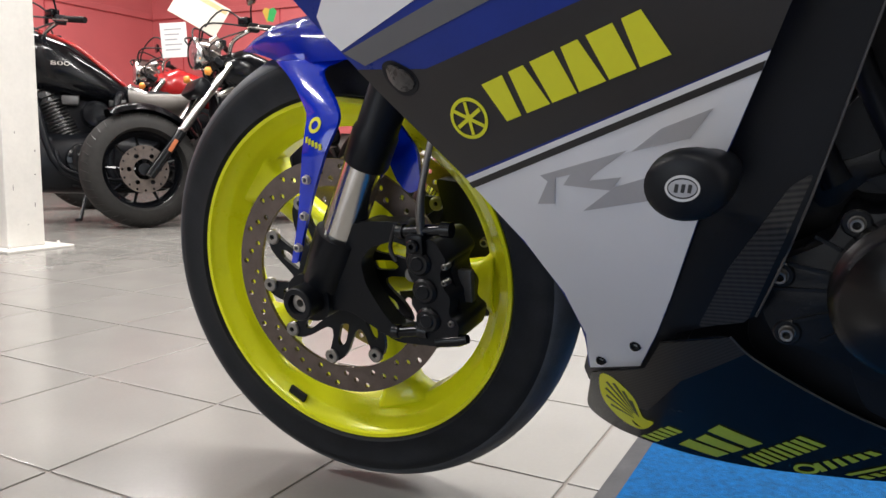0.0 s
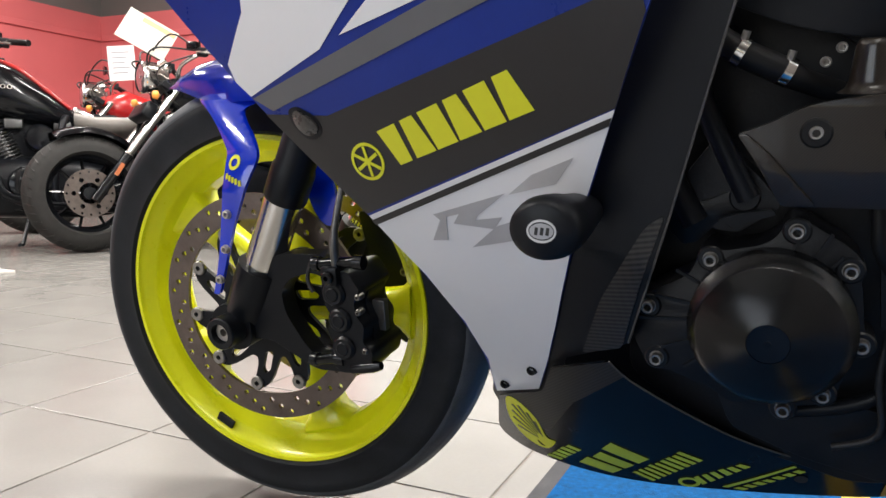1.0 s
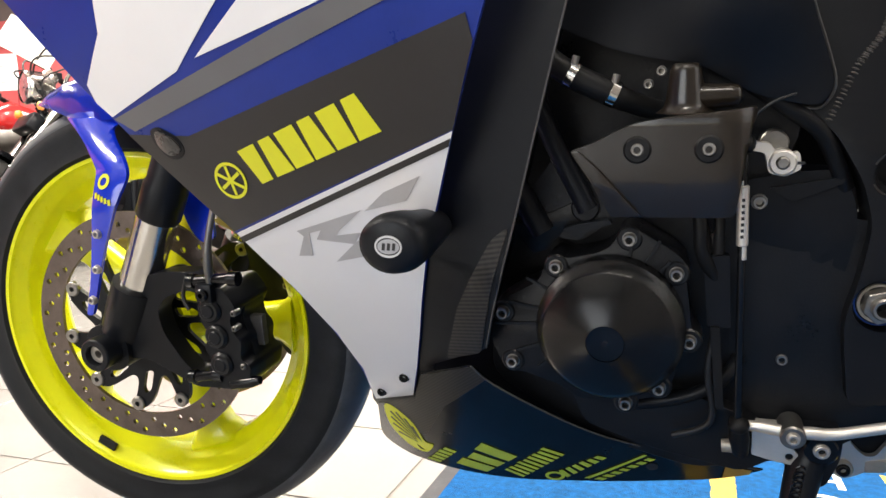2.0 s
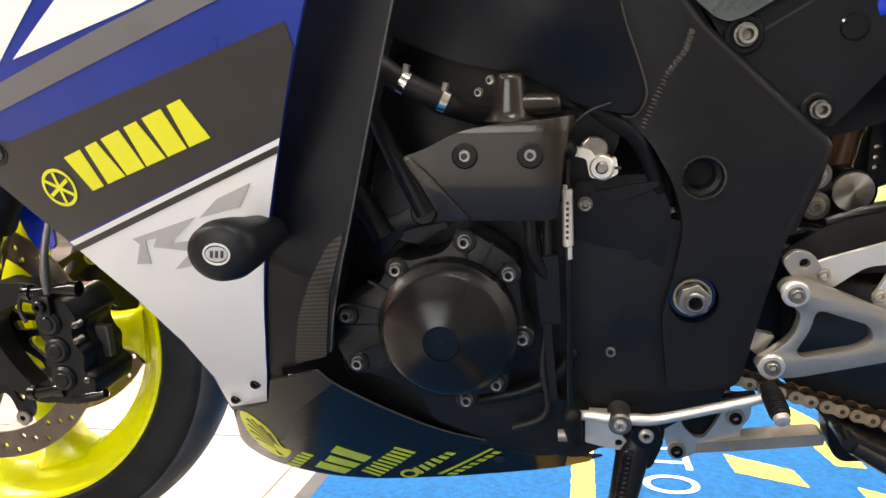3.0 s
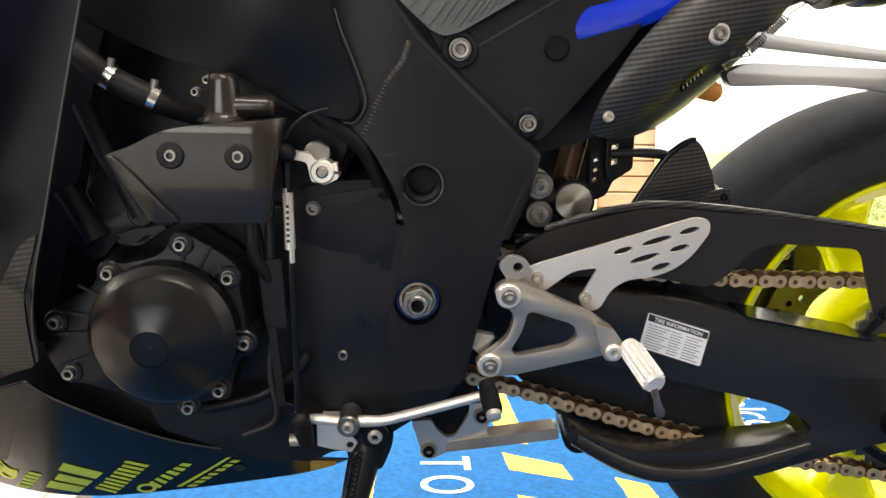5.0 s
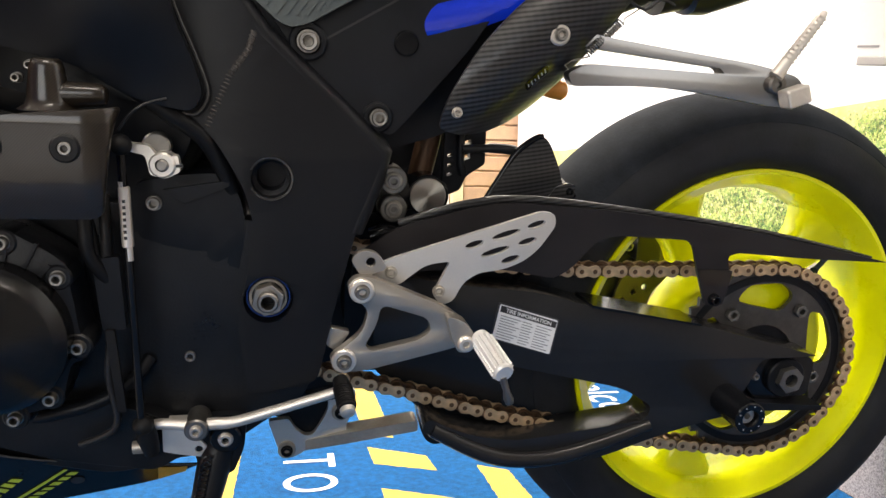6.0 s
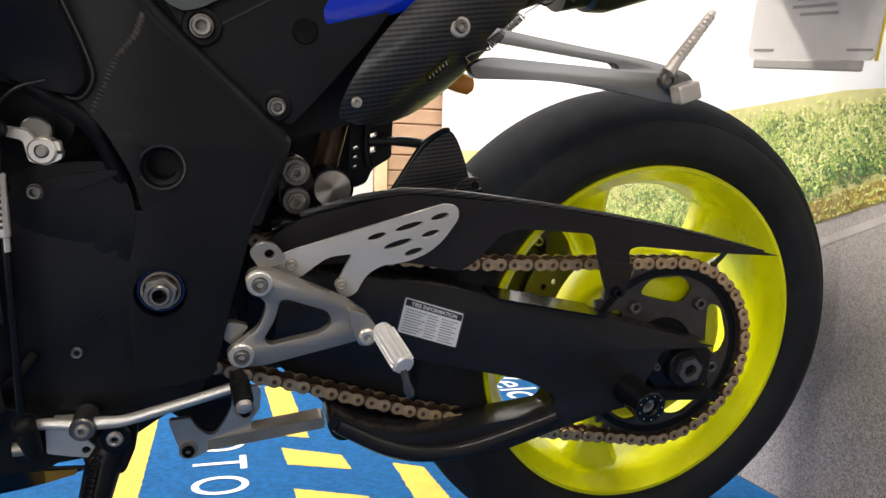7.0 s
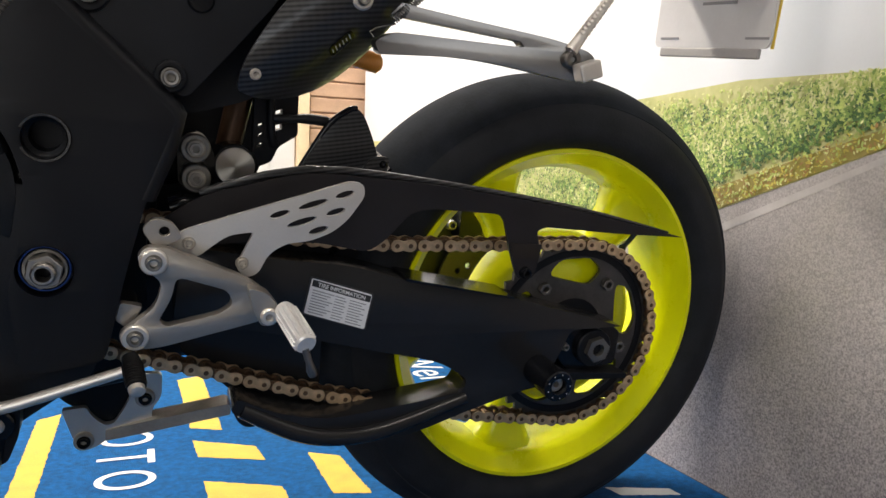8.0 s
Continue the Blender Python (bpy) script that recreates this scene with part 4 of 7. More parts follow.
# stator cover
cover = part("stator_cover", plate(fillet([(0.5574, 0.5075), (0.5689, 0.5070), (0.5981, 0.4889), (0.6090, 0.4785), (0.6085, 0.4628), (0.6110, 0.446), (0.6130, 0.424), (0.6215, 0.4118), (0.6165, 0.4010), (0.6054, 0.398), (0.5996, 0.3759), (0.5965, 0.3629), (0.5848, 0.3585), (0.5651, 0.3541), (0.5207, 0.3514), (0.5017, 0.364), (0.47, 0.3735), (0.4549, 0.3735), (0.4430, 0.3978), (0.4395, 0.4132), (0.4455, 0.426), (0.4440, 0.4336), (0.4530, 0.4405), (0.4862, 0.4591), (0.4925, 0.4746), (0.4990, 0.4850), (0.5110, 0.4800), (0.5378, 0.4861), (0.5480, 0.4920)], 0.006), -0.262, 0.045, bevel=0.003, segs=2), ENGINE, bike, "black cast stator cover", smooth=35)
CC = (0.5480, 0.4240)
dome = part("cover_dome", lathe([(0.0153, -0.0490), (0.0330, -0.0410), (0.0528, -0.0295), (0.0536, -0.0288), (0.0598, -0.0205), (0.0612, -0.0185), (0.0616, 0.01)], 128), DOME_BLACK, cover, "satin black conical cover", smooth=14)
dome.location = (CC[0], -0.262, CC[1])
plug = part("cover_plug", lathe([(0.0, -0.0485), (0.0020, -0.0485), (0.0024, -0.0480), (0.0148, -0.0480), (0.0154, -0.0472), (0.0154, -0.03)], 48), BLACK_GLOSS, cover, "flat centre plug", smooth=35)
plug.location = (CC[0], -0.2625, CC[1])
for a, r0, r1 in ((170, 0.062, 0.090), (183, 0.062, 0.102), (200, 0.062, 0.088), (152, 0.062, 0.082), (62, 0.062, 0.084), (50, 0.062, 0.074), (76, 0.062, 0.078), (215, 0.062, 0.078), (-20, 0.062, 0.066), (-75, 0.062, 0.070)):
    d = Vector((math.cos(radians(a)), math.sin(radians(a))))
    part("cover_rib", plate(straight(CC[0] + d.x * r0, CC[1] + d.y * r0, CC[0] + d.x * r1, CC[1] + d.y * r1, 0.0014, 0.0012), -0.2645, 0.004), ENGINE, cover)
for x, z in ((0.5631, 0.4990), (0.5019, 0.4735), (0.6008, 0.4705), (0.454, 0.4297), (0.4614, 0.3839), (0.6121, 0.4124), (0.5884, 0.3686), (0.5608, 0.352)):
    cyl("bolt_boss", cover, (x, -0.2635, z), 0.0105, 0.03, ENGINE)
    screw(cover, x, -0.264, z, 0.0054, 0.006)
# crankcase lower covers and breather hoses
part("sump_cover", plate(fillet([(0.505, 0.35), (0.56, 0.335), (0.62, 0.345), (0.66, 0.33), (0.70, 0.30), (0.66, 0.275), (0.58, 0.29), (0.52, 0.31)], 0.01), -0.225, 0.03, bevel=0.004), ENGINE, bike, smooth=35)
part("sensor_cable", tube([(0.628, -0.238, 0.50), (0.634, -0.24, 0.44), (0.628, -0.242, 0.38), (0.632, -0.24, 0.33), (0.60, -0.235, 0.31)], 0.0032, 10, smooth=5), WIRE, bike, smooth=50)
part("breather_hose", tube([(0.612, -0.235, 0.535), (0.618, -0.245, 0.51), (0.620, -0.245, 0.485), (0.632, -0.238, 0.46)], 0.006, 12, smooth=4), RUBBER_SOFT, bike, smooth=50)
part("water_pipe", tube([(0.485, -0.245, 0.612), (0.50, -0.245, 0.575), (0.527, -0.245, 0.52)], 0.009, 14), BLACK_PLASTIC, bike, smooth=50)
part("water_pipe", tube([(0.463, -0.24, 0.54), (0.487, -0.242, 0.498)], 0.011, 14), BLACK_PLASTIC, bike, smooth=50)
part("head_cover", plate(fillet([(0.478, 0.538), (0.500, 0.567), (0.535, 0.535), (0.552, 0.512), (0.52, 0.49), (0.50, 0.492)], 0.006), -0.238, 0.03, bevel=0.003), ENGINE, bike, smooth=35)
cyl("head_plug", bike, (0.524, -0.243, 0.520), 0.012, 0.01, ENGINE)
part("cable_clip", plate(fillet([(0.505, 0.503), (0.520, 0.508), (0.545, 0.512), (0.548, 0.508), (0.528, 0.502), (0.52, 0.494)], 0.002), -0.250, 0.008, bevel=0.001), BLACK_SATIN, bike)
part("vent_hose", tube([(0.612, -0.235, 0.530), (0.6205, -0.240, 0.508), (0.6240, -0.243, 0.4835)], 0.0042, 10, smooth=4), RUBBER_SOFT, bike, smooth=50)
part("vent_hose", tube([(0.6310, -0.235, 0.532), (0.6330, -0.241, 0.510), (0.6330, -0.243, 0.4830)], 0.0048, 10, smooth=4), RUBBER_SOFT, bike, smooth=50)
part("harness_cover", plate(fillet([(0.6210, 0.4800), (0.6420, 0.4825), (0.6450, 0.4190), (0.6260, 0.4190)], 0.003), -0.244, 0.010, bevel=0.0015), BLACK_PLASTIC, bike, "flat black wiring cover", smooth=35)
part("harness_strap", plate(fillet([(0.6285, 0.420), (0.6360, 0.420), (0.6420, 0.345), (0.6350, 0.345)], 0.002), -0.247, 0.004, bevel=0.0008), RUBBER_SOFT, bike)
part("oil_pipe", tube([(0.545, -0.215, 0.326), (0.575, -0.222, 0.3335), (0.6135, -0.222, 0.3440), (0.6405, -0.218, 0.3600), (0.6560, -0.205, 0.3780)], 0.0062, 14, smooth=5), BLACK_PLASTIC, bike, "black oil pipe", smooth=50)
part("cover_tab", plate(fillet([(0.5520, 0.357), (0.5690, 0.357), (0.5720, 0.346), (0.5640, 0.338), (0.5560, 0.338), (0.5500, 0.346)], 0.005), -0.250, 0.010, holes=[circle(0.5610, 0.3485, 0.0032, 12)], bevel=0.0015), ENGINE, bike, smooth=35)
part("head_casting", plate(fillet([(0.452, 0.505), (0.478, 0.512), (0.497, 0.517), (0.526, 0.530), (0.533, 0.510), (0.505, 0.500), (0.490, 0.482), (0.478, 0.478)], 0.004), -0.240, 0.02, bevel=0.003, segs=2), ENGINE, bike, "black cast cylinder head corner", smooth=35)
part("idle_cable", tube([(0.6485, -0.250, 0.586), (0.6580, -0.252, 0.5985), (0.6690, -0.252, 0.6065), (0.6840, -0.245, 0.6110)], 0.0012, 8, smooth=4), WIRE, bike, smooth=50)
# coolant hose with two worm-drive clamps
HOSE = [Vector((0.478, -0.255, 0.662)), Vector((0.4958, -0.262, 0.6480)), Vector((0.5178, -0.265, 0.6326)), Vector((0.5488, -0.262, 0.6170)), Vector((0.562, -0.255, 0.6095)), Vector((0.585, -0.235, 0.600))]
hose = part("coolant_hose", tube(HOSE, [0.0098, 0.0098, 0.0102, 0.0102, 0.0085, 0.0085], 20, smooth=4), RUBBER_SOFT, bike, "black coolant hose", smooth=50)
for p, d in ((HOSE[2], HOSE[3] - HOSE[1]), (HOSE[3], HOSE[4] - HOSE[2])):
    d = d.normalized()
    clamp = part("hose_clamp", tube([p - d * 0.0036, p - d * 0.0032, p + d * 0.0032, p + d * 0.0036], [0.0104, 0.0111, 0.0111, 0.0104], 24), CHROME, hose, "bright steel hose clamp", smooth=35)
    part("clamp_screw", tube([p + Vector((0.002, -0.004, 0.008)), p + Vector((0.004, -0.004, 0.015))], 0.0030, 10), STEEL, clamp, smooth=35)
# carbon cover with two rubber-mounted screws
COIL = [(0.5195, 0.5760, 0.003), (0.5386, 0.5823, 0.012), (0.5639, 0.5957, 0.02), (0.5911, 0.6000, 0.02), (0.6560, 0.6055, 0.004), (0.6500, 0.5851, 0.02), (0.6420, 0.5243, 0.006), (0.6300, 0.5235, 0.004), (0.5701, 0.5235, 0.01), (0.5506, 0.5235, 0.004), (0.5337, 0.5549, 0.02)]


def coil_y(x, z):
    # a full face that turns back over the top, down to the foot and round the rear edge
    return -0.296 + 24.0 * max(0, z - 0.592) ** 2 + 2.6 * max(0, 0.568 - z) ** 2 + 2.2 * max(0, 0.552 - x) ** 2 + 26.0 * max(0, x - 0.632) ** 2


coil = part("coil_cover", plate(fillet(COIL, 0.008), coil_y, 0.008, cell=0.006), CARBON_FINE, bike, "glossy carbon fibre engine cover with the floor's brown reflection tinted in", smooth=60)
part("cover_step", plate(fillet([(0.5200, 0.5755), (0.5257, 0.5765), (0.543, 0.5608), (0.5593, 0.5414), (0.5734, 0.5245), (0.5510, 0.5240), (0.5340, 0.5549)], 0.003), lambda x, z: coil_y(x, z) - 0.0030, 0.0035, bevel=0.0014, segs=2, cell=0.02), CARBON_FINE, coil, "raised rounded cover edge", smooth=50)
for x, z in ((0.5705, 0.5766), (0.6217, 0.5764)):
    cyl("rubber_mount", coil, (x, coil_y(x, z) - 0.0020, z), 0.0105, 0.006, RUBBER_SOFT, "black rubber grommet", inner=0.0055)
    screw(coil, x, coil_y(x, z) + 0.001, z, 0.0048, 0.004)
cap = part("throttle_cap", lathe([(0.0, 0.0), (0.0080, 0.0), (0.0102, -0.0014), (0.0116, -0.005), (0.0134, -0.017), (0.0150, -0.029), (0.0168, -0.0335), (0.0220, -0.037)], 36, axis="Z"), CARBON_FINE, coil, "rounded carbon cap", smooth=60)
cap.location = (0.604, -0.262, 0.638)
part("cap_spout", tube([(0.608, -0.262, 0.6120), (0.636, -0.262, 0.6125), (0.642, -0.262, 0.6125), (0.6445, -0.262, 0.6125)], [0.0105, 0.0088, 0.0080, 0.0055], 18), CARBON_FINE, coil, smooth=60)
# vents above: throttle bodies, cables
for x, z in ((0.585, 0.632), (0.575, 0.622)):
    screw(bike, x, -0.235, z, 0.0035, 0.006)
# sprocket cover, gear linkage
spc = part("sprocket_cover", plate(fillet([(0.647, 0.537), (0.690, 0.545), (0.724, 0.547), (0.737, 0.525), (0.741, 0.500), (0.735, 0.462), (0.726, 0.425), (0.731, 0.361), (0.70, 0.345), (0.659, 0.350), (0.645, 0.391)], 0.012), lambda x, z: -0.206 + 0.10 * max(0, 0.50 - z - 0.35 * (x - 0.65)), 0.03, cell=0.03), BLACK_SATIN, bike, "satin black sprocket cover", smooth=30)
screw(spc, 0.665, -0.209, 0.520, 0.0058, 0.005)
screw(spc, 0.690, -0.204, 0.378, 0.0050, 0.004)
part("cover_crease", plate(fillet([(0.672, 0.532), (0.728, 0.541), (0.728, 0.536), (0.690, 0.520)], 0.002), -0.210, 0.006, bevel=0.002), BLACK_SATIN, spc)
part("hose_behind", tube([(0.652, -0.225, 0.62), (0.68, -0.23, 0.60), (0.71, -0.215, 0.575), (0.73, -0.20, 0.53)], 0.007, 12, smooth=4), RUBBER_SOFT, bike, smooth=50)
arm = part("gear_arm", plate(fillet([(0.650, 0.575), (0.668, 0.573), (0.676, 0.562), (0.690, 0.566), (0.692, 0.552), (0.680, 0.546), (0.668, 0.549), (0.665, 0.565), (0.652, 0.568)], 0.003), -0.238, 0.010, bevel=0.0015), ALU, bike, "bright alloy gear shaft arm", smooth=35)
cyl("arm_boss", arm, (0.678, -0.241, 0.5575), 0.0105, 0.02, ALU, inner=0.0055)
cyl("shaft_end", arm, (0.678, -0.243, 0.5575), 0.0052, 0.02, STEEL)
part("arm_slot", plate(straight(0.684, 0.557, 0.694, 0.557, 0.0011, 0.0011), -0.2395, 0.002), INK, arm)
cyl("arm_washer", arm, (0.672, -0.228, 0.571), 0.0115, 0.012, DARK_STEEL)
rod = part("shift_rod", tube([(0.6485, -0.247, 0.573), (0.650, -0.247, 0.50), (0.6535, -0.247, 0.335)], 0.0034, 12), BLACK_GLOSS, bike, "black gear shift rod", smooth=50)
part("rod_sleeve", tube([(0.6488, -0.247, 0.545), (0.6489, -0.247, 0.541), (0.6495, -0.247, 0.540), (0.6505, -0.247, 0.492), (0.6507, -0.247, 0.491), (0.651, -0.247, 0.480)], [0.0034, 0.0034, 0.0047, 0.0047, 0.0034, 0.0034], 14), ALU, rod, "bright alloy quick-shifter sleeve", smooth=35)
for k in range(7):
    part("sleeve_mark", plate(straight(0.6497, 0.531 - 0.005 * k, 0.6499, 0.5285 - 0.005 * k, 0.0012, 0.0012), -0.2521, 0.0005), INK, rod)
for x, z in ((0.6485, 0.574), (0.6545, 0.332)):
    ball = part("ball_joint", lathe([(0.0, -0.009), (0.006, -0.007), (0.009, 0.0), (0.006, 0.007), (0.0, 0.009)], 18), RUBBER_SOFT, rod, smooth=60)
    ball.location = (x, -0.247, z)

# ---- frame and tank side ----
fr_y = lambda x, z: -0.222 + 0.12 * max(0, x - 0.74) + 0.10 * max(0, z - 0.562)
frame_ob = part("frame_spar", plate(fillet(FRAME, 0.012), fr_y, 0.05, holes=[circle(0.763, 0.545, 0.0165, 28), circle(0.760, 0.436, 0.0215, 32)], bevel=0.0065, segs=3, cell=0.03), FRAME_PAINT, bike, "satin black aluminium frame spar", smooth=30)
bm = bmesh.new()
strip = []
for (x, z), (nx, nz) in (((0.70, 0.741), (0.80, 0.60)), ((0.757, 0.667), (0.75, 0.66)), ((0.800, 0.627), (0.68, 0.73)), ((0.860, 0.572), (0.72, 0.69)), ((0.8635, 0.566), (0.95, 0.30)), ((0.856, 0.538), (0.96, -0.28)), ((0.838, 0.494), (0.96, -0.28))):
    y = fr_y(x, z)
    strip.append([bm.verts.new((x + nx * d, y + h, z + nz * d)) for d, h in ((-0.0045, -0.0004), (-0.002, -0.0008), (0.0010, 0.0002), (0.0044, 0.0032), (0.0068, 0.0085), (0.0078, 0.015), (0.0080, 0.032))])
for a, b in zip(strip, strip[1:]):
    for k in range(6):
        bm.faces.new((a[k], a[k + 1], b[k + 1], b[k]))
part("spar_chamfer", bm, FRAME_PAINT, frame_ob, "rounded frame edge", smooth=70)
# rim in the lighter paint draws the highlight round the hole
part("hole_rim", lathe([(0.0165, 0.002), (0.0172, -0.0016), (0.0190, -0.0018), (0.0198, 0.001)], 32), LIT_EDGE, frame_ob, smooth=50).location = (0.763, -0.2195, 0.545)
part("hole_liner", lathe([(0.0165, 0.0), (0.0165, 0.012), (0.0125, 0.014), (0.0125, 0.035), (0.0, 0.035)], 28), BLACK_PLASTIC, frame_ob).location = (0.763, -0.222, 0.545)
part("pivot_liner", lathe([(0.0215, 0.0), (0.0215, 0.02), (0.0, 0.02)], 32), BLACK_PLASTIC, frame_ob).location = (0.760, -0.222, 0.436)
piv = cyl("pivot_washer", frame_ob, (0.760, -0.213, 0.4365), 0.0185, 0.012, BLACK_SATIN, "black pivot collar with a blue rim")
bm = bmesh.new()
hex_nut(bm, 0.760, -0.226, 0.4365, 0.0150, 0.014, 0.3)
part("pivot_ring", lathe([(0.0145, -0.0015), (0.0168, -0.0020), (0.0172, 0.0)], 40), ALU_DULL, piv, "thin bright washer", smooth=40)
part("pivot_nut", bm, STEEL, piv, "large hexagonal pivot nut").location = (-0.760, 0.213, -0.4365)
cyl("pivot_tube", piv, (0, -0.020, 0), 0.0095, 0.015, STEEL, inner=0.0062)
part("blue_rim", plate(circle(0, 0, 0.0195, 32), -0.0005, 0.001, holes=[circle(0, 0, 0.0182, 32)]), surface("blue_anodised", (0.015, 0.05, 0.2), 0.3, metal=0.6), piv)
bm = bmesh.new()
weld = [Vector(q) for q in ((0.7117, 0.5885), (0.7302, 0.6306), (0.7448, 0.6503), (0.7505, 0.6674))]
for k in range(40):
    u = k / 40 * 3
    q = weld[int(u)].lerp(weld[int(u) + 1], u - int(u))
    own = bmesh.new()
    bmesh.ops.create_icosphere(own, subdivisions=1, radius=0.0014)
    merge(bm, own, Matrix.Translation((q.x + 0.0006 * math.sin(k * 2.4), fr_y(q.x, q.y) - 0.0001, q.y)) @ Matrix.Rotation(radians(24), 4, "Y") @ Matrix.Diagonal((2.3, 0.75, 0.75, 1)))
part("weld_bead", bm, WELD, frame_ob, "rippled weld bead", smooth=60)
TANK = [(0.4847, 0.680, 0.01), (0.49, 0.76, 0.01), (0.680, 0.76, 0.01), (0.6883, 0.6881, 0.02), (0.6923, 0.6719, 0.02), (0.7048, 0.6389, 0.02), (0.7110, 0.6150, 0.012), (0.7030, 0.6010, 0.010), (0.6842, 0.6035, 0.02), (0.6553, 0.6115, 0.02), (0.6383, 0.6215, 0.02), (0.6158, 0.6355, 0.02), (0.5816, 0.6416, 0.03), (0.5533, 0.6485, 0.03), (0.5228, 0.6609, 0.03)]
duct_y = lambda x, z: -0.236 - 0.03 * math.exp(-((x - 0.64) / 0.07) ** 2 - ((z - 0.70) / 0.07) ** 2)
duct = part("air_duct_cover", plate(fillet(TANK, 0.01), duct_y, 0.016, bevel=0.0045, segs=3, cell=0.012), BLACK_SATIN, bike, "smooth black frame-side air duct cover", smooth=50)
part("duct_seam", tube([(x, duct_y(x, z) + 0.013, z) for x, z in ((0.690, 0.690), (0.6950, 0.6725), (0.7075, 0.6395), (0.7137, 0.6150), (0.7045, 0.5985), (0.690, 0.5995))], 0.0011, 6, smooth=4), SEAM, duct, "thin pale seam of the cover", smooth=50)
sub = part("tail_side_cover", plate(fillet([(0.752, 0.70), (0.78, 0.77), (0.96, 0.77), (0.985, 0.73), (0.965, 0.70), (0.940, 0.662), (0.905, 0.620), (0.870, 0.580), (0.836, 0.598), (0.786, 0.645)], 0.008), -0.188, 0.02, bevel=0.003), BLACK_PLASTIC, bike, "black plastic side cover", smooth=30)
part("rear_inner_tray", plate(fillet([(0.80, 0.62), (0.862, 0.560), (0.92, 0.575), (0.975, 0.60), (1.03, 0.70), (1.03, 0.78), (0.80, 0.78)], 0.01), -0.130, 0.02), BLACK_PLASTIC, bike)
for x, z, r in ((0.7945, 0.661, 0.0115), (0.857, 0.598, 0.0095)):
    cyl("bolt_recess", sub, (x, -0.193, z), r * 1.45, 0.01, BLACK_PLASTIC, inner=r)
    screw(sub, x, -0.199, z, r * 0.74, 0.008, name="mounting_bolt")
cyl("blank_plug", sub, (0.881, -0.190, 0.664), 0.0115, 0.006, BLACK_GLOSS)
part("cover_seam", plate(straight(0.79, 0.652, 0.905, 0.72, 0.001, 0.001), -0.1892, 0.002), INK, sub)
PAD = surface("grey_grip_rubber", (0.07, 0.085, 0.085), 0.45, vary=0.1)
pad = part("tank_pad", plate(fillet([(0.690, 0.745), (0.7357, 0.7054), (0.7690, 0.6760), (0.7800, 0.6715), (0.7950, 0.6757), (0.8379, 0.7008), (0.8539, 0.71), (0.92, 0.748)], 0.004), -0.2, 0.012, bevel=0.002), PAD, bike, "ribbed grey rubber tank pad", smooth=30)
for k in range(16):
    # slanting grip ribs, each cut off by the lower edge of the pad
    x = 0.742 + 0.0085 * k
    z0 = max(0.7054 - 0.84 * (x - 0.7357), 0.6790 + 0.58 * max(0, x - 0.795)) + 0.003
    part("pad_rib", plate(straight(x, z0, x + (0.742 - z0) * 0.72, 0.742, 0.0011, 0.0011), -0.2015, 0.003), PAD, pad)

# upper and far side of the motorcycle


def body(name, secs, mat, label, n=24):
    """A closed body through cross-sections: (x, z, half width, half height)."""
    bm = bmesh.new()
    rings = []
    for x, z, a, b in secs:
        rings.append([bm.verts.new((x, a * math.copysign(abs(math.cos(t)) ** 0.75, math.cos(t)), z + b * math.copysign(abs(math.sin(t)) ** 0.75, math.sin(t)))) for t in (2 * math.pi * k / n for k in range(n))])
    for a, b in zip(rings, rings[1:]):
        for k in range(n):
            bm.faces.new((a[k], a[(k + 1) % n], b[(k + 1) % n], b[k]))
    bm.faces.new(rings[0])
    bm.faces.new(rings[-1])
    return part(name, bm, mat, bike, label, smooth=50)


body("fuel_tank", [(0.46, 0.86, 0.08, 0.06), (0.50, 0.88, 0.15, 0.10), (0.60, 0.90, 0.175, 0.125), (0.70, 0.89, 0.165, 0.12), (0.78, 0.86, 0.12, 0.095), (0.84, 0.83, 0.08, 0.05)], BLUE, "glossy blue fuel tank")
body("rider_seat", [(0.80, 0.815, 0.05, 0.015), (0.84, 0.815, 0.09, 0.022), (0.95, 0.815, 0.13, 0.025), (1.08, 0.83, 0.12, 0.025), (1.14, 0.87, 0.07, 0.02)], RUBBER_SOFT, "black rider seat")
body("tail_hump", [(1.08, 0.83, 0.07, 0.02), (1.14, 0.87, 0.11, 0.045), (1.30, 0.93, 0.095, 0.05), (1.46, 0.97, 0.06, 0.035), (1.52, 0.98, 0.02, 0.012)], BLUE, "glossy blue tail hump")
body("nose_cowl", [(-0.20, 0.86, 0.02, 0.02), (-0.17, 0.87, 0.10, 0.06), (-0.06, 0.89, 0.17, 0.10), (0.08, 0.91, 0.20, 0.12), (0.22, 0.90, 0.21, 0.11), (0.30, 0.89, 0.19, 0.08)], BLUE, "blue nose cowl")
for side in (-1, 1):
    part("handlebar_grip", tube([(0.27, side * 0.18, 0.93), (0.34, side * 0.30, 0.92)], 0.016, 14), RUBBER_SOFT, bike, smooth=45)
part("far_fairing", plate(fillet(FAIR, 0.02, 3), lambda x, z: -fair(x, z) - 0.02, 0.004, cell=0.05), WHITE, bike, "white far side fairing", smooth=40)
part("far_belly_pan", plate(fillet(PAN, 0.02, 3), lambda x, z: -pan(x, z) - 0.02, 0.004, cell=0.05), BLACK_GLOSS, bike, smooth=40)
part("far_frame_spar", plate(fillet(FRAME, 0.012), 0.17, 0.04), FRAME_PAINT, bike)

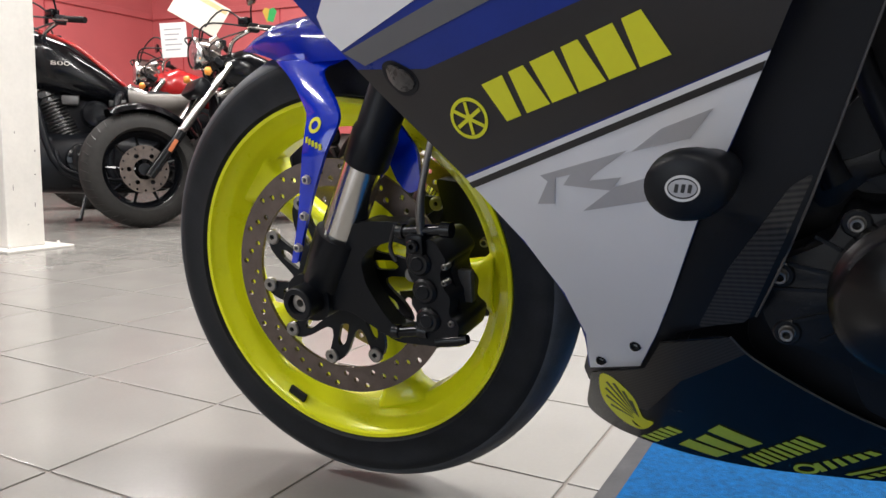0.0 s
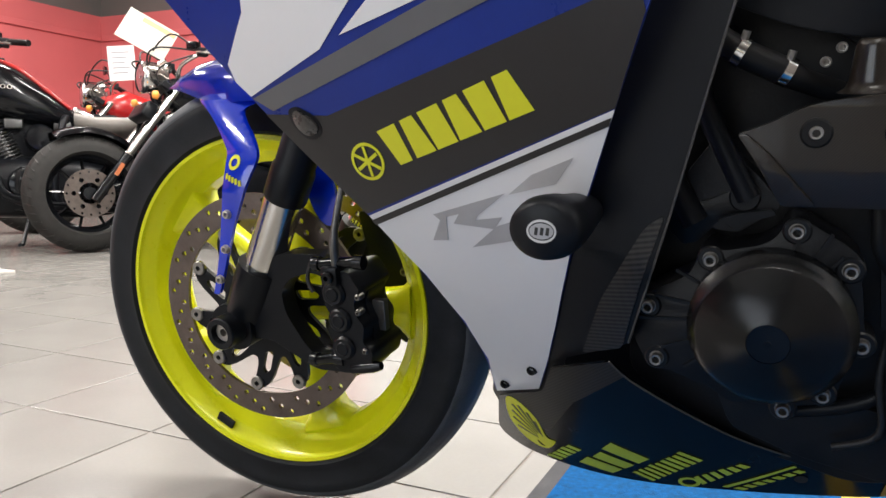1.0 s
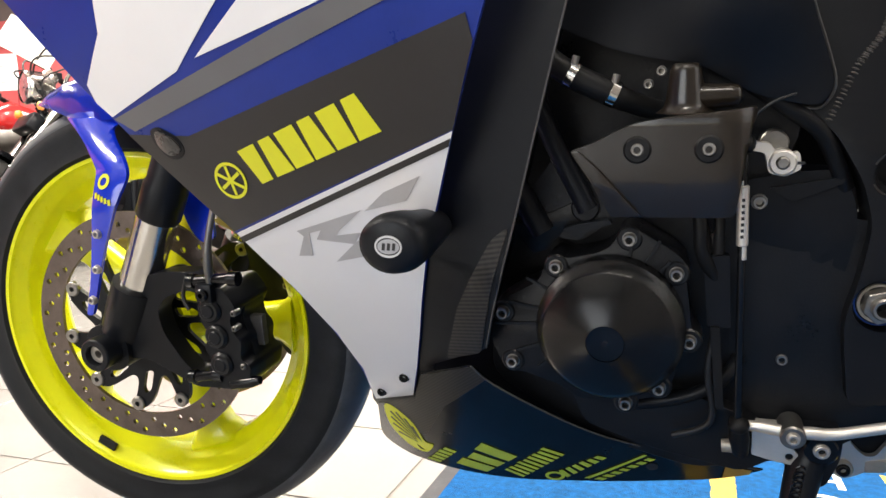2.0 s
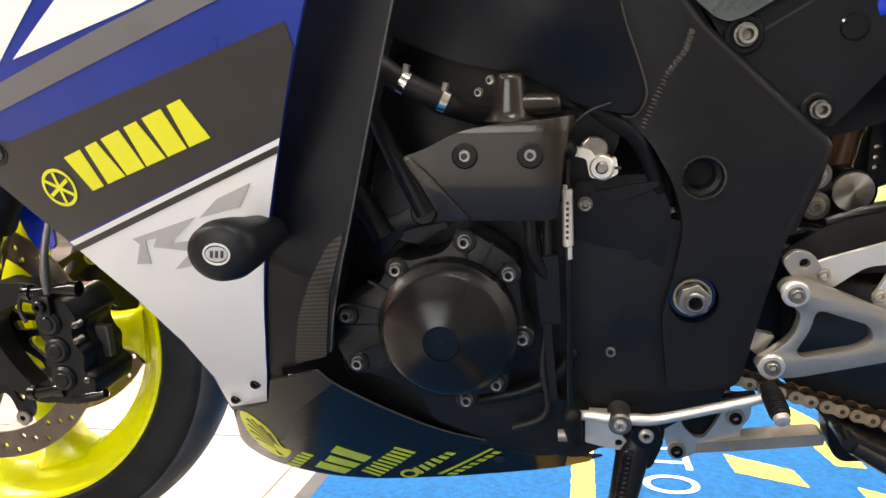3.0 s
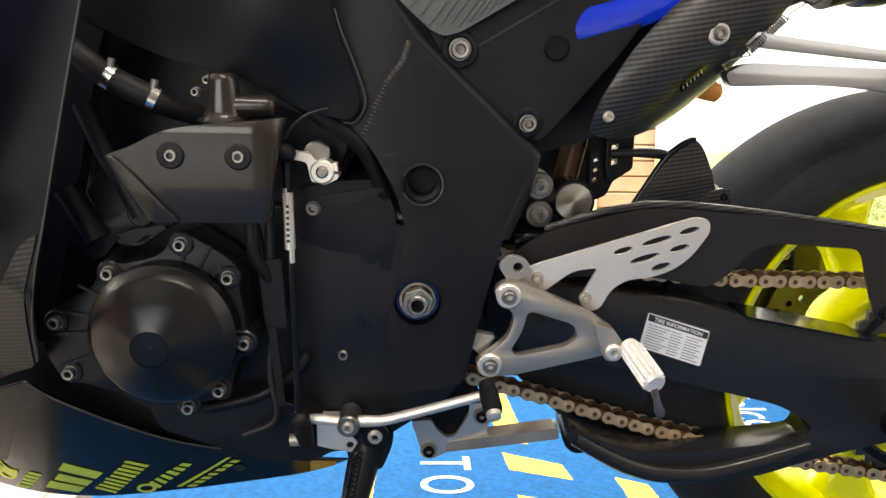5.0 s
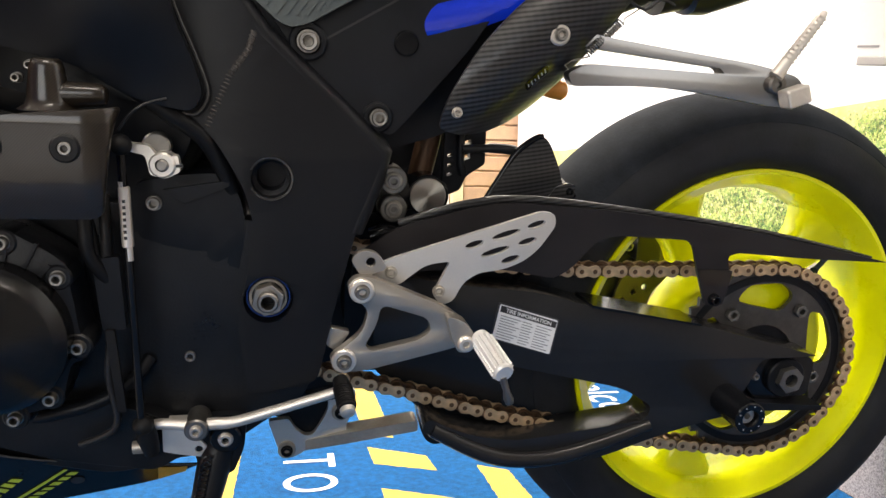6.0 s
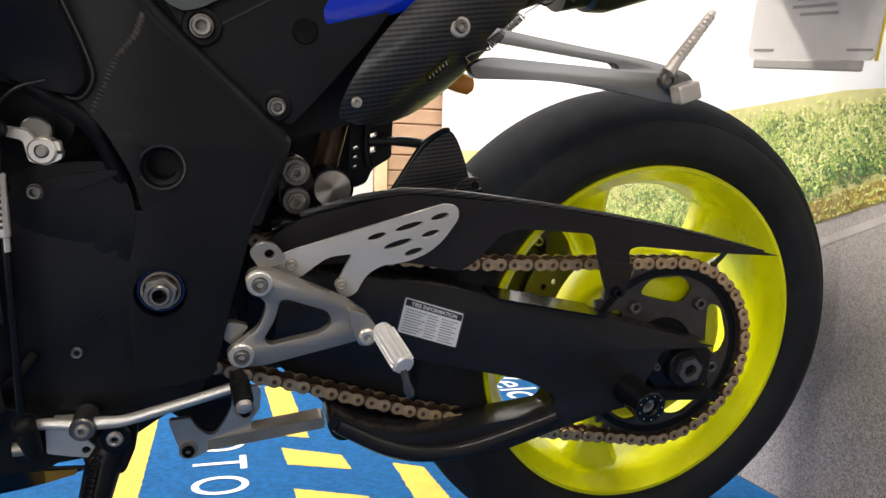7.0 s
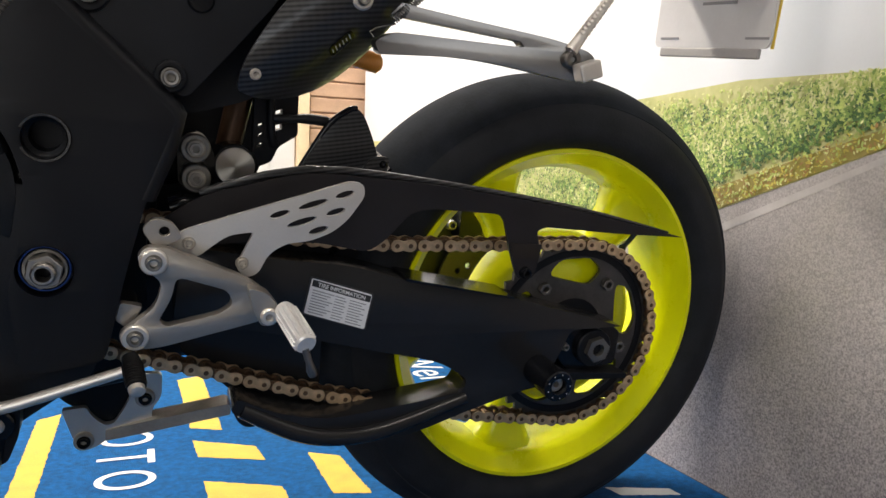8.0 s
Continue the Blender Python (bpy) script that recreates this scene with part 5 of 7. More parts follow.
# ---- tail, exhaust and rear end ----
part("tail_cowl", plate(fillet([(0.895, 0.682), (0.903, 0.697, 0.01), (0.925, 0.708), (1.03, 0.80), (1.20, 0.80), (1.06, 0.735), (0.976, 0.692), (0.926, 0.672), (0.900, 0.669)], 0.008), lambda x, z: -0.190 + 2.0 * (z - 0.69 - 0.28 * (x - 0.92)) ** 2 * 6, 0.02, cell=0.015), BLUE, bike, "glossy metallic blue tail cowl", smooth=45)
EX = [(0.908, 0.592, 0.01), (0.910, 0.606, 0.02), (0.916, 0.622, 0.03), (0.929, 0.644, 0.03), (0.943, 0.664, 0.03), (0.957, 0.680, 0.03), (0.980, 0.704, 0.03), (1.02, 0.735, 0.02), (1.10, 0.745, 0.01), (1.072, 0.690, 0.03), (1.040, 0.634, 0.03), (1.017, 0.609, 0.03), (0.990, 0.593, 0.03), (0.962, 0.586, 0.03), (0.931, 0.585, 0.02)]


def ex_y(x, z):
    # rounded across the slanting axis of the shield
    ax, az = 0.905, 0.600
    d = Vector((0.78, 0.62)).normalized()
    across = -(x - ax) * d.y + (z - az) * d.x
    return -0.224 + 19.0 * (across - 0.006) ** 2 + 0.05 * max(0, 0.93 - x)


shield = part("exhaust_shield", plate(fillet(EX, 0.02), ex_y, 0.004, cell=0.010), CARBON, bike, "ribbed glossy carbon exhaust heat shield", smooth=50)
cyl("shield_washer", shield, (1.012, ex_y(1.012, 0.678) - 0.002, 0.678), 0.0095, 0.003, ALU, "bright washer")
screw(shield, 1.012, ex_y(1.012, 0.678) - 0.002, 0.678, 0.0055, 0.006)
screw(shield, 0.923, ex_y(0.923, 0.607) - 0.002, 0.607, 0.0042, 0.004, GREYMETAL)
part("badge_plate", plate(fillet(straight(0.991, 0.630, 1.010, 0.649, 0.0048, 0.0048), 0.004), lambda x, z: ex_y(x, z) - 0.0015, 0.002, cell=0.01), BLACK_GLOSS, shield, "small black badge plate", smooth=40)
for k in range(6):
    t = 0.12 + 0.145 * k
    x, z, e = 0.991 + 0.019 * t, 0.630 + 0.019 * t, 0.0011 + 0.0006 * (k % 2)
    part("badge_bar", plate(straight(x - e, z + e, x + e, z - e, 0.0004, 0.0004), lambda a, b: ex_y(a, b) - 0.0022, 0.0006), LABEL, shield)
part("silencer", tube([(1.06, -0.13, 0.712), (1.128, -0.13, 0.742), (1.130, -0.13, 0.743), (1.158, -0.13, 0.754), (1.160, -0.13, 0.755), (1.178, -0.13, 0.762), (1.35, -0.12, 0.823), (1.5, -0.11, 0.876)], [0.024, 0.026, 0.040, 0.044, 0.050, 0.056, 0.058, 0.058], 30), BLACK_SATIN, bike, "dark exhaust silencer", smooth=45)
spring = []
for k in range(120):
    t = k / 119
    p = Vector((1.046, -0.205, 0.664)).lerp(Vector((1.082, -0.190, 0.694)), t)
    spring.append(p + Vector((0.0028 * math.cos(k * 0.95), 0.0032 * math.sin(k * 0.95), -0.0028 * math.cos(k * 0.95))))
part("exhaust_spring", tube([(1.028, -0.208, 0.648), (1.024, -0.208, 0.652), (1.030, -0.206, 0.656)] + spring + [(1.085, -0.19, 0.697), (1.112, -0.185, 0.714)], 0.0008, 5), STEEL, bike, "thin steel retaining spring", smooth=60)
part("clamp_lug", tube([(1.035, -0.19, 0.680), (1.060, -0.19, 0.690)], 0.008, 10), BLACK_GLOSS, bike, smooth=50)
part("wire_clip", tube([(1.085, -0.19, 0.716), (1.105, -0.19, 0.706), (1.12, -0.19, 0.716), (1.135, -0.19, 0.712)], 0.0014, 6, smooth=3), WIRE, bike)

HANGER = surface("dark_cast_alloy", (0.20, 0.195, 0.19), 0.30, metal=0.8, vary=0.08, scale=8, rvary=0.03)
hg_y = lambda x, z: -0.176 - 0.49 * (x - 1.01)
hang = part("footrest_hanger", plate(fillet([(1.02, 0.692, 0.004), (1.054, 0.681, 0.02), (1.111, 0.672, 0.02), (1.185, 0.661, 0.02), (1.216, 0.652, 0.008), (1.222, 0.636, 0.008), (1.208, 0.625, 0.01), (1.190, 0.627, 0.02), (1.116, 0.638, 0.04), (1.040, 0.6335, 0.004), (1.035, 0.645, 0.004), (1.050, 0.655, 0.01), (1.100, 0.6535, 0.02), (1.160, 0.6515, 0.006), (1.156, 0.6565, 0.002), (1.05, 0.669, 0.02), (1.02, 0.678, 0.004)], 0.006), hg_y, 0.016, bevel=0.0045, segs=2), HANGER, bike, "grey alloy pillion footrest hanger", smooth=30)
cyl("hanger_boss", hang, (1.198, hg_y(1.198, 0) - 0.006, 0.6450), 0.0085, 0.02, DARK_STEEL, inner=0.0035)
part("peg_knuckle", box(-0.011, 0.011, -0.008, 0.008, -0.008, 0.008, 0.002, m=pose(1.206, -0.287, 0.636, 0, -20, 0)), ALU, hang)
part("pillion_peg", tube([(1.194, -0.274, 0.652), (1.203, -0.274, 0.666), (1.2285, -0.274, 0.7030), (1.2316, -0.274, 0.7080)], [0.0062, 0.0050, 0.0042, 0.0028], 12), ALU, hang, "folded pale alloy pillion peg", smooth=40)
for k in range(11):
    p = Vector((1.2025, -0.2745, 0.6655)).lerp(Vector((1.2275, -0.2745, 0.7020)), k / 10)
    d = Vector((0.565, 0, 0.825))
    part("peg_rib", tube([p, p + d * 0.0014], 0.0062 - 0.0001 * k, 4), ALU, hang)
part("rear_indicator", tube([(1.050, -0.06, 0.630), (1.066, -0.062, 0.627), (1.078, -0.063, 0.6245), (1.082, -0.063, 0.624)], [0.010, 0.0115, 0.0110, 0.006], 20), ORANGE, bike, "orange rear indicator lens", smooth=50)

plate_ob = part("number_plate", plate(fillet([(-0.148, 0.686, 0.012), (0.078, 0.686, 0.012), (0.078, 0.82), (-0.148, 0.82)], 0.006), 0.0, 0.003), LABEL, bike, "pale back of the number plate on its holder")
plate_ob.matrix_basis = Matrix.Translation((1.552, 0, 0)) @ Matrix.Rotation(radians(90), 4, "Z")
plate_back = plate_ob.matrix_basis.inverted()
PLATE_STRIP = surface("grey_plate_strip", (0.36, 0.35, 0.34), 0.5, vary=0.08)
part("plate_edge", box(1.5525, 1.554, -0.1505, -0.146, 0.686, 0.82), surface("yellow_edge", (0.7, 0.5, 0.05), 0.5), plate_ob, "thin yellow plate edge").matrix_basis = plate_back
part("plate_bracket", box(1.5475, 1.5535, -0.132, 0.062, 0.673, 0.686, 0.002), PLATE_STRIP, plate_ob, "grey lower plate strip").matrix_basis = plate_back
GREY_INK = surface("grey_print", (0.25, 0.25, 0.26), 0.5)
for k in range(4):
    part("print_bar", box(1.5482, 1.5488, -0.075 - 0.005 * (k % 2), -0.015 + 0.008 * (k % 3), 0.772 - 0.010 * k, 0.776 - 0.010 * k), GREY_INK, plate_ob).matrix_basis = plate_back
for y in (-0.125, 0.045):
    part("print_bar", box(1.5482, 1.5488, y - 0.02, y + 0.02, 0.697, 0.700), GREY_INK, plate_ob).matrix_basis = plate_back
part("tail_unit", box(1.30, 1.57, -0.07, 0.07, 0.80, 0.88, 0.02), BLACK_PLASTIC, bike)
part("plate_stem", box(1.553, 1.566, -0.05, 0.03, 0.75, 0.83, 0.004), BLACK_PLASTIC, bike)

# shock absorber and linkage
res = cyl("shock_reservoir", bike, (0.9232, -0.100, 0.5098), 0.0228, 0.08, BLACK_GLOSS, "black shock absorber reservoir", n=48)
part("reservoir_cap", lathe([(0.0, -0.0006), (0.0008, -0.0014), (0.0190, -0.0014), (0.0196, -0.0008), (0.0196, 0.004)], 56), CAP_ALU, res, "brushed aluminium end cap", smooth=20)
for x, z in ((0.8833, 0.5286), (0.8841, 0.4990)):
    lk = cyl("linkage_boss", bike, (x, -0.118, z), 0.0145, 0.03, DARK_STEEL, "dark grey linkage bolt boss")
    cyl("linkage_ring", lk, (0, -0.003, 0), 0.0095, 0.006, ALU_DULL, inner=0.006)
    bm = bmesh.new()
    hex_nut(bm, 0, -0.006, 0, 0.0068, 0.006)
    part("linkage_nut", bm, STEEL, lk)
part("linkage_arm", plate(fillet([(0.866, 0.54), (0.885, 0.545), (0.90, 0.530), (0.905, 0.512), (0.90, 0.49), (0.885, 0.482), (0.868, 0.49)], 0.008), -0.102, 0.03, bevel=0.003), BLACK_GLOSS, bike, smooth=35)
part("shock_body", tube([(0.914, -0.055, 0.49), (0.944, -0.055, 0.64)], 0.0135, 20), RUST, bike, "brown bronze shock absorber body", smooth=45)
part("bolt_bar", tube([(0.882, -0.12, 0.600), (0.918, -0.11, 0.597)], 0.0022, 8), ALU_DULL, bike)
lad = part("relay_bracket", plate(fillet([(0.944, 0.600), (0.985, 0.596), (0.9905, 0.585), (0.9905, 0.5622), (0.9912, 0.5416), (0.9707, 0.5281), (0.9640, 0.5122), (0.950, 0.5060), (0.9440, 0.515), (0.9440, 0.557)], 0.004), -0.072, 0.014, holes=[fillet([(0.9480, z - 0.001), (0.9545, z + 0.0018), (0.9550, z - 0.0018), (0.9485, z - 0.0042)], 0.001, 2) for z in (0.5520, 0.5415, 0.5310)] + [fillet([(0.9665, 0.5510), (0.9735, 0.5535), (0.9740, 0.5475), (0.9670, 0.5450)], 0.001, 2), fillet([(0.9665, 0.5660), (0.9735, 0.5690), (0.9740, 0.5640), (0.9670, 0.5610)], 0.001, 2)], bevel=0.001), BLACK_PLASTIC, bike, "slotted black plastic bracket", smooth=35)
part("bracket_rib", tube([(0.9610, -0.0755, 0.585), (0.9620, -0.0765, 0.545), (0.9660, -0.0755, 0.530)], 0.0045, 8, smooth=3), BLACK_PLASTIC, lad, smooth=50)
part("wiring_sleeve", tube([(0.962, -0.085, 0.560), (0.9708, -0.085, 0.5595), (0.984, -0.085, 0.5605), (0.9968, -0.085, 0.5611), (1.0182, -0.083, 0.5593), (1.04, -0.07, 0.552)], [0.0035, 0.005, 0.0045, 0.0056, 0.0058, 0.0045], 12, smooth=4), WIRE, bike, smooth=50)
part("shock_hose", tube([(0.86, -0.12, 0.47), (0.872, -0.12, 0.473), (0.888, -0.115, 0.470)], [0.011, 0.012, 0.012], 16), BLACK_GLOSS, bike, smooth=45)
part("lower_tray", plate(fillet([(0.83, 0.60), (0.95, 0.60), (0.96, 0.50), (0.93, 0.46), (0.84, 0.44)], 0.01), -0.03, 0.02), BLACK_PLASTIC, bike)

# carbon hugger over the rear tyre
hug = part("rear_hugger", plate(fillet([(0.965, 0.470, 0.004), (0.9784, 0.4881, 0.01), (1.001, 0.5273, 0.02), (1.0199, 0.5584, 0.02), (1.0399, 0.5742, 0.012), (1.0504, 0.5764, 0.008), (1.0579, 0.5673, 0.012), (1.0661, 0.5496, 0.02), (1.0725, 0.5342, 0.02), (1.084, 0.505, 0.004), (1.06, 0.490, 0.004), (1.00, 0.480, 0.01)], 0.006), lambda x, z: -0.100 + 5.0 * (0.80 * (x - 1.028) - 0.45 * (z - 0.53)) ** 2 + 0.15 * max(0, z - 0.54), 0.004, cell=0.008), CARBON, bike, "glossy carbon rear tyre hugger", smooth=45)
part("hugger_edge", tube([(0.966, -0.092, 0.472), (0.9790, -0.092, 0.4890), (1.0010, -0.094, 0.5273), (1.0199, -0.094, 0.5580), (1.0399, -0.093, 0.5735), (1.0490, -0.092, 0.5755)], 0.0036, 10, smooth=4), BLACK_GLOSS, hug, smooth=50)
bm = bmesh.new()
rows = []
for i in range(13):
    phi = radians(122 + 3.6 * i)
    rows.append([bm.verts.new((1.345 + 0.332 * math.cos(phi), -0.095 + 0.19 * j / 8, 0.313 + (0.332 - 0.02 * abs(j / 4 - 1) ** 3) * math.sin(phi))) for j in range(9)])
for a, b in zip(rows[5:], rows[6:]):
    for j in range(8):
        bm.faces.new((a[j], a[j + 1], b[j + 1], b[j]))
bmesh.ops.delete(bm, geom=[v for v in bm.verts if not v.link_faces], context="VERTS")
bmesh.ops.solidify(bm, geom=bm.faces[:], thickness=0.003)
part("hugger_arch", bm, BLACK_GLOSS, hug, smooth=50)
tab = part("hugger_tab", plate(fillet([(1.0445, 0.5080), (1.0564, 0.5254), (1.0692, 0.5307), (1.0788, 0.5284), (1.0784, 0.5181), (1.0726, 0.5060)], 0.003), -0.125, 0.003), CARBON, hug, "small carbon mounting tab")
screw(tab, 1.0725, -0.126, 0.5215, 0.0035, 0.003, BLACK_GLOSS)

# swingarm
SWING = [(0.87, 0.44, 0.01), (0.945, 0.427, 0.02), (1.043, 0.417, 0.03), (1.096, 0.401, 0.02), (1.234, 0.376, 0.02), (1.392, 0.334, 0.003), (1.360, 0.333, 0.01), (1.318, 0.333, 0.01), (1.306, 0.302, 0.006), (1.300, 0.292, 0.01), (1.288, 0.262, 0.01), (1.262, 0.258, 0.02), (1.196, 0.240, 0.03), (1.120, 0.214, 0.04), (1.050, 0.208, 0.04), (0.995, 0.220, 0.03), (0.918, 0.262, 0.006),
         (0.925, 0.276, 0.006), (0.965, 0.256, 0.02), (1.02, 0.243, 0.03), (1.083, 0.250, 0.02), (1.15, 0.258, 0.02), (1.180, 0.262, 0.012), (1.186, 0.278, 0.012), (1.150, 0.302, 0.02), (1.078, 0.319, 0.02), (0.986, 0.341, 0.02), (0.93, 0.352, 0.02), (0.862, 0.362, 0.01)]
sa_y = lambda x, z: -0.152
arm_ob = part("swingarm", plate(fillet(SWING, 0.02), sa_y, 0.045, bevel=0.006, segs=3), SWING_PAINT, bike, "satin black aluminium swingarm", smooth=35)
part("swingarm_web", plate(fillet([(0.872, 0.308), (0.906, 0.277), (0.938, 0.245), (0.973, 0.211), (1.003, 0.200), (1.026, 0.216), (1.026, 0.335), (0.876, 0.372)], 0.006), -0.088, 0.008, bevel=0.002), SWING_PAINT, arm_ob, smooth=35)
part("swingarm_rail", tube([(0.93, -0.150, 0.262), (0.985, -0.152, 0.233), (1.03, -0.153, 0.222), (1.09, -0.153, 0.226), (1.185, -0.153, 0.256)], [0.008, 0.010, 0.010, 0.010, 0.007], 14, smooth=5), SWING_PAINT, arm_ob, smooth=50)
part("swingarm_top", plate(fillet([(1.098, 0.4035), (1.232, 0.3785), (1.232, 0.3765), (1.098, 0.4005)], 0.001), -0.156, 0.05, bevel=0.001), BLACK_GLOSS, arm_ob, "glossy black swingarm top edge")
ax = part("axle_block", plate(fillet([(1.318, 0.330), (1.392, 0.328), (1.400, 0.320), (1.398, 0.278), (1.330, 0.272), (1.312, 0.292)], 0.006), -0.138, 0.03, bevel=0.003), BLACK_GLOSS, arm_ob, "black axle adjuster block", smooth=35)
part("adjuster_rail", plate(fillet([(1.30, 0.278), (1.412, 0.268), (1.412, 0.262), (1.30, 0.266)], 0.002), -0.150, 0.03, bevel=0.001), BLACK_SATIN, arm_ob)
cyl("axle_washer", ax, (1.360, -0.146, 0.304), 0.0245, 0.02, BLACK_SATIN)
bm = bmesh.new()
hex_nut(bm, 1.361, -0.154, 0.304, 0.0165, 0.012, 0.25)
part("axle_nut", bm, DARK_STEEL, ax, "dark hexagonal axle nut")
screw(arm_ob, 1.316, -0.146, 0.309, 0.0045, 0.005, STEEL)
sp = cyl("paddock_bobbin", arm_ob, (1.277, -0.205, 0.285), 0.0185, 0.055, BLACK_GLOSS, "black paddock stand bobbin", inner=0.010)
for k in range(9):
    part("bobbin_dot", plate(circle(0.0145 * math.cos(k * 0.698), 0.0145 * math.sin(k * 0.698), 0.0008, 6), -0.0004, 0.0004), SILVER_FILM, sp)
cyl("bobbin_bolt", arm_ob, (1.277, -0.198, 0.285), 0.0095, 0.02, GREYMETAL, inner=0.004)
st_m = [(0.9965, 0.4055), (1.062, 0.3855), (1.0555, 0.347), (0.9895, 0.368)]
part("label_border", plate(fillet([(0.9948, 0.4075), (1.0640, 0.3865), (1.0572, 0.3455), (0.9878, 0.3667)], 0.002), -0.1526, 0.0004), INK, arm_ob)
stk = part("tyre_label", plate(fillet(st_m, 0.002), -0.1532, 0.0008), LABEL_WHITE, arm_ob, "white tyre information sticker with a black heading")
S0, S1, S2 = Vector(st_m[3]), Vector(st_m[2]) - Vector(st_m[3]), Vector(st_m[0]) - Vector(st_m[3])


def on_label(u, v):
    q = S0 + S1 * u + S2 * v
    return (q.x, q.y)


part("label_heading", plate([on_label(0.02, 0.79), on_label(0.98, 0.79), on_label(0.98, 0.975), on_label(0.02, 0.975)], -0.1535, 0.0003), INK, stk)
for k in range(9):
    v = 0.06 + 0.078 * k
    for u0, u1 in ((0.05, 0.30 + 0.05 * (k % 3)), (0.42, 0.58 + 0.03 * (k % 2)), (0.66, 0.93 - 0.06 * (k % 2))):
        part("label_line", plate([on_label(u0, v), on_label(u1, v), on_label(u1, v + 0.022), on_label(u0, v + 0.022)], -0.1535, 0.0003), GREY_INK, stk)


def text_mesh(body, size=1.0, bold=0.0):
    cu = bpy.data.curves.new("txt", "FONT")
    cu.body, cu.size, cu.align_x, cu.align_y, cu.offset = body, size, "CENTER", "CENTER", bold
    ob = bpy.data.objects.new("txt", cu)
    scene.collection.objects.link(ob)
    me = bpy.data.meshes.new_from_object(ob)
    bpy.data.objects.remove(ob)
    bpy.data.curves.remove(cu)
    bm = bmesh.new()
    bm.from_mesh(me)
    bpy.data.meshes.remove(me)
    xs, ys = [v.co.x for v in bm.verts], [v.co.y for v in bm.verts]
    w, h, cx, cy = max(xs) - min(xs), max(ys) - min(ys), (max(xs) + min(xs)) / 2, (max(ys) + min(ys)) / 2
    for v in bm.verts:
        v.co = Vector(((v.co.x - cx) / w, (v.co.y - cy) / h, 0))
    return bm


bm = text_mesh("TIRE INFORMATION", 1.0, 0.022)
for v in bm.verts:
    x, z = on_label(0.5 + 0.78 * v.co.x, 0.882 + 0.115 * v.co.y)
    v.co = Vector((x, -0.1539, z))
part("heading_text", bm, LABEL_WHITE, stk)

# rear hub and the disc on the far side
part("cush_hub", lathe([(0.03, -0.094), (0.070, -0.092), (0.100, -0.084), (0.115, -0.068), (0.121, -0.045), (0.121, -0.02), (0.100, 0.0), (0.050, 0.05)], 56), YELLOW, rear_wheel, "yellow painted wheel hub", smooth=45)
cal = part("rear_caliper", plate(fillet([(1.222, 0.425), (1.286, 0.425), (1.288, 0.380), (1.276, 0.345), (1.272, 0.300), (1.204, 0.300), (1.210, 0.377)], 0.006), 0.089, 0.032, bevel=0.003), BLACK_SATIN, bike, "black rear brake caliper", smooth=35)
part("caliper_carrier", plate(fillet([(1.2515, 0.440), (1.2840, 0.440), (1.2880, 0.393), (1.2520, 0.393)], 0.004), 0.058, 0.030, bevel=0.002), BLACK_SATIN, cal)
screw(cal, 1.244, 0.074, 0.412, 0.007, 0.008, DARK_STEEL)
REAR_DISC = surface("dark_disc_steel", (0.045, 0.042, 0.036), 0.42, metal=0.5, vary=0.25, scale=40, bump=0.05)
part("rear_brake_disc", plate(circle(0, 0, 0.110, 64), 0.082, 0.005, holes=[circle(0, 0, 0.055, 40)] + [circle(r * math.cos(a), r * math.sin(a), 0.0045, 8) for r, a in ((0.072 + 0.012 * (k % 3), 2 * math.pi * k / 36) for k in range(36))]), REAR_DISC, rear_wheel, "drilled rear brake disc")

part("valve_stem", tube([(0.152, -0.020, 0.110), (0.134, -0.028, 0.098), (0.124, -0.032, 0.0925), (0.119, -0.034, 0.0895)], [0.004, 0.0036, 0.0036, 0.0056], 10), surface("dark_blue_cap", (0.01, 0.02, 0.06), 0.3, metal=0.5), rear_wheel, "dark tyre valve", smooth=45)

# chain guard
GUARD_BLACK = surface("sun_faded_black_plastic", (0.0175, 0.0155, 0.0165), 0.4, vary=0.15, bump=0.03, spec=0.25)
GUARD = [(0.845, 0.462, 0.004), (0.885, 0.490, 0.02), (0.985, 0.516, 0.03), (1.121, 0.507, 0.03), (1.291, 0.484, 0.03), (1.458, 0.450, 0.002), (1.350, 0.455, 0.02), (1.262, 0.462, 0.02), (1.250, 0.458, 0.02), (1.258, 0.430, 0.01), (1.252, 0.402, 0.004), (1.231, 0.402, 0.004), (1.216, 0.440, 0.01), (1.205, 0.476, 0.012), (1.117, 0.481, 0.02), (1.096, 0.476, 0.02), (1.070, 0.446, 0.01), (1.052, 0.434, 0.01), (1.000, 0.444, 0.01), (0.93, 0.445, 0.01), (0.87, 0.440, 0.01)]
guard = part("chain_guard", plate(fillet(GUARD, 0.012), -0.158, 0.004, bevel=0.0012), GUARD_BLACK, bike, "satin black carbon chain guard", smooth=35)
part("guard_flange", tube([(0.885, -0.150, 0.491), (0.985, -0.150, 0.517), (1.121, -0.150, 0.508), (1.291, -0.150, 0.485), (1.44, -0.150, 0.4545)], [0.004, 0.0045, 0.004, 0.003, 0.0015], 8, smooth=3), CARBON, guard, smooth=50)
part("guard_weave", plate(fillet([(1.217, 0.444), (1.258, 0.442), (1.256, 0.424), (1.222, 0.426)], 0.002), -0.1592, 0.001), CARBON_FINE, guard)
screw(guard, 1.240, -0.160, 0.409, 0.006, 0.006, BLACK_GLOSS)

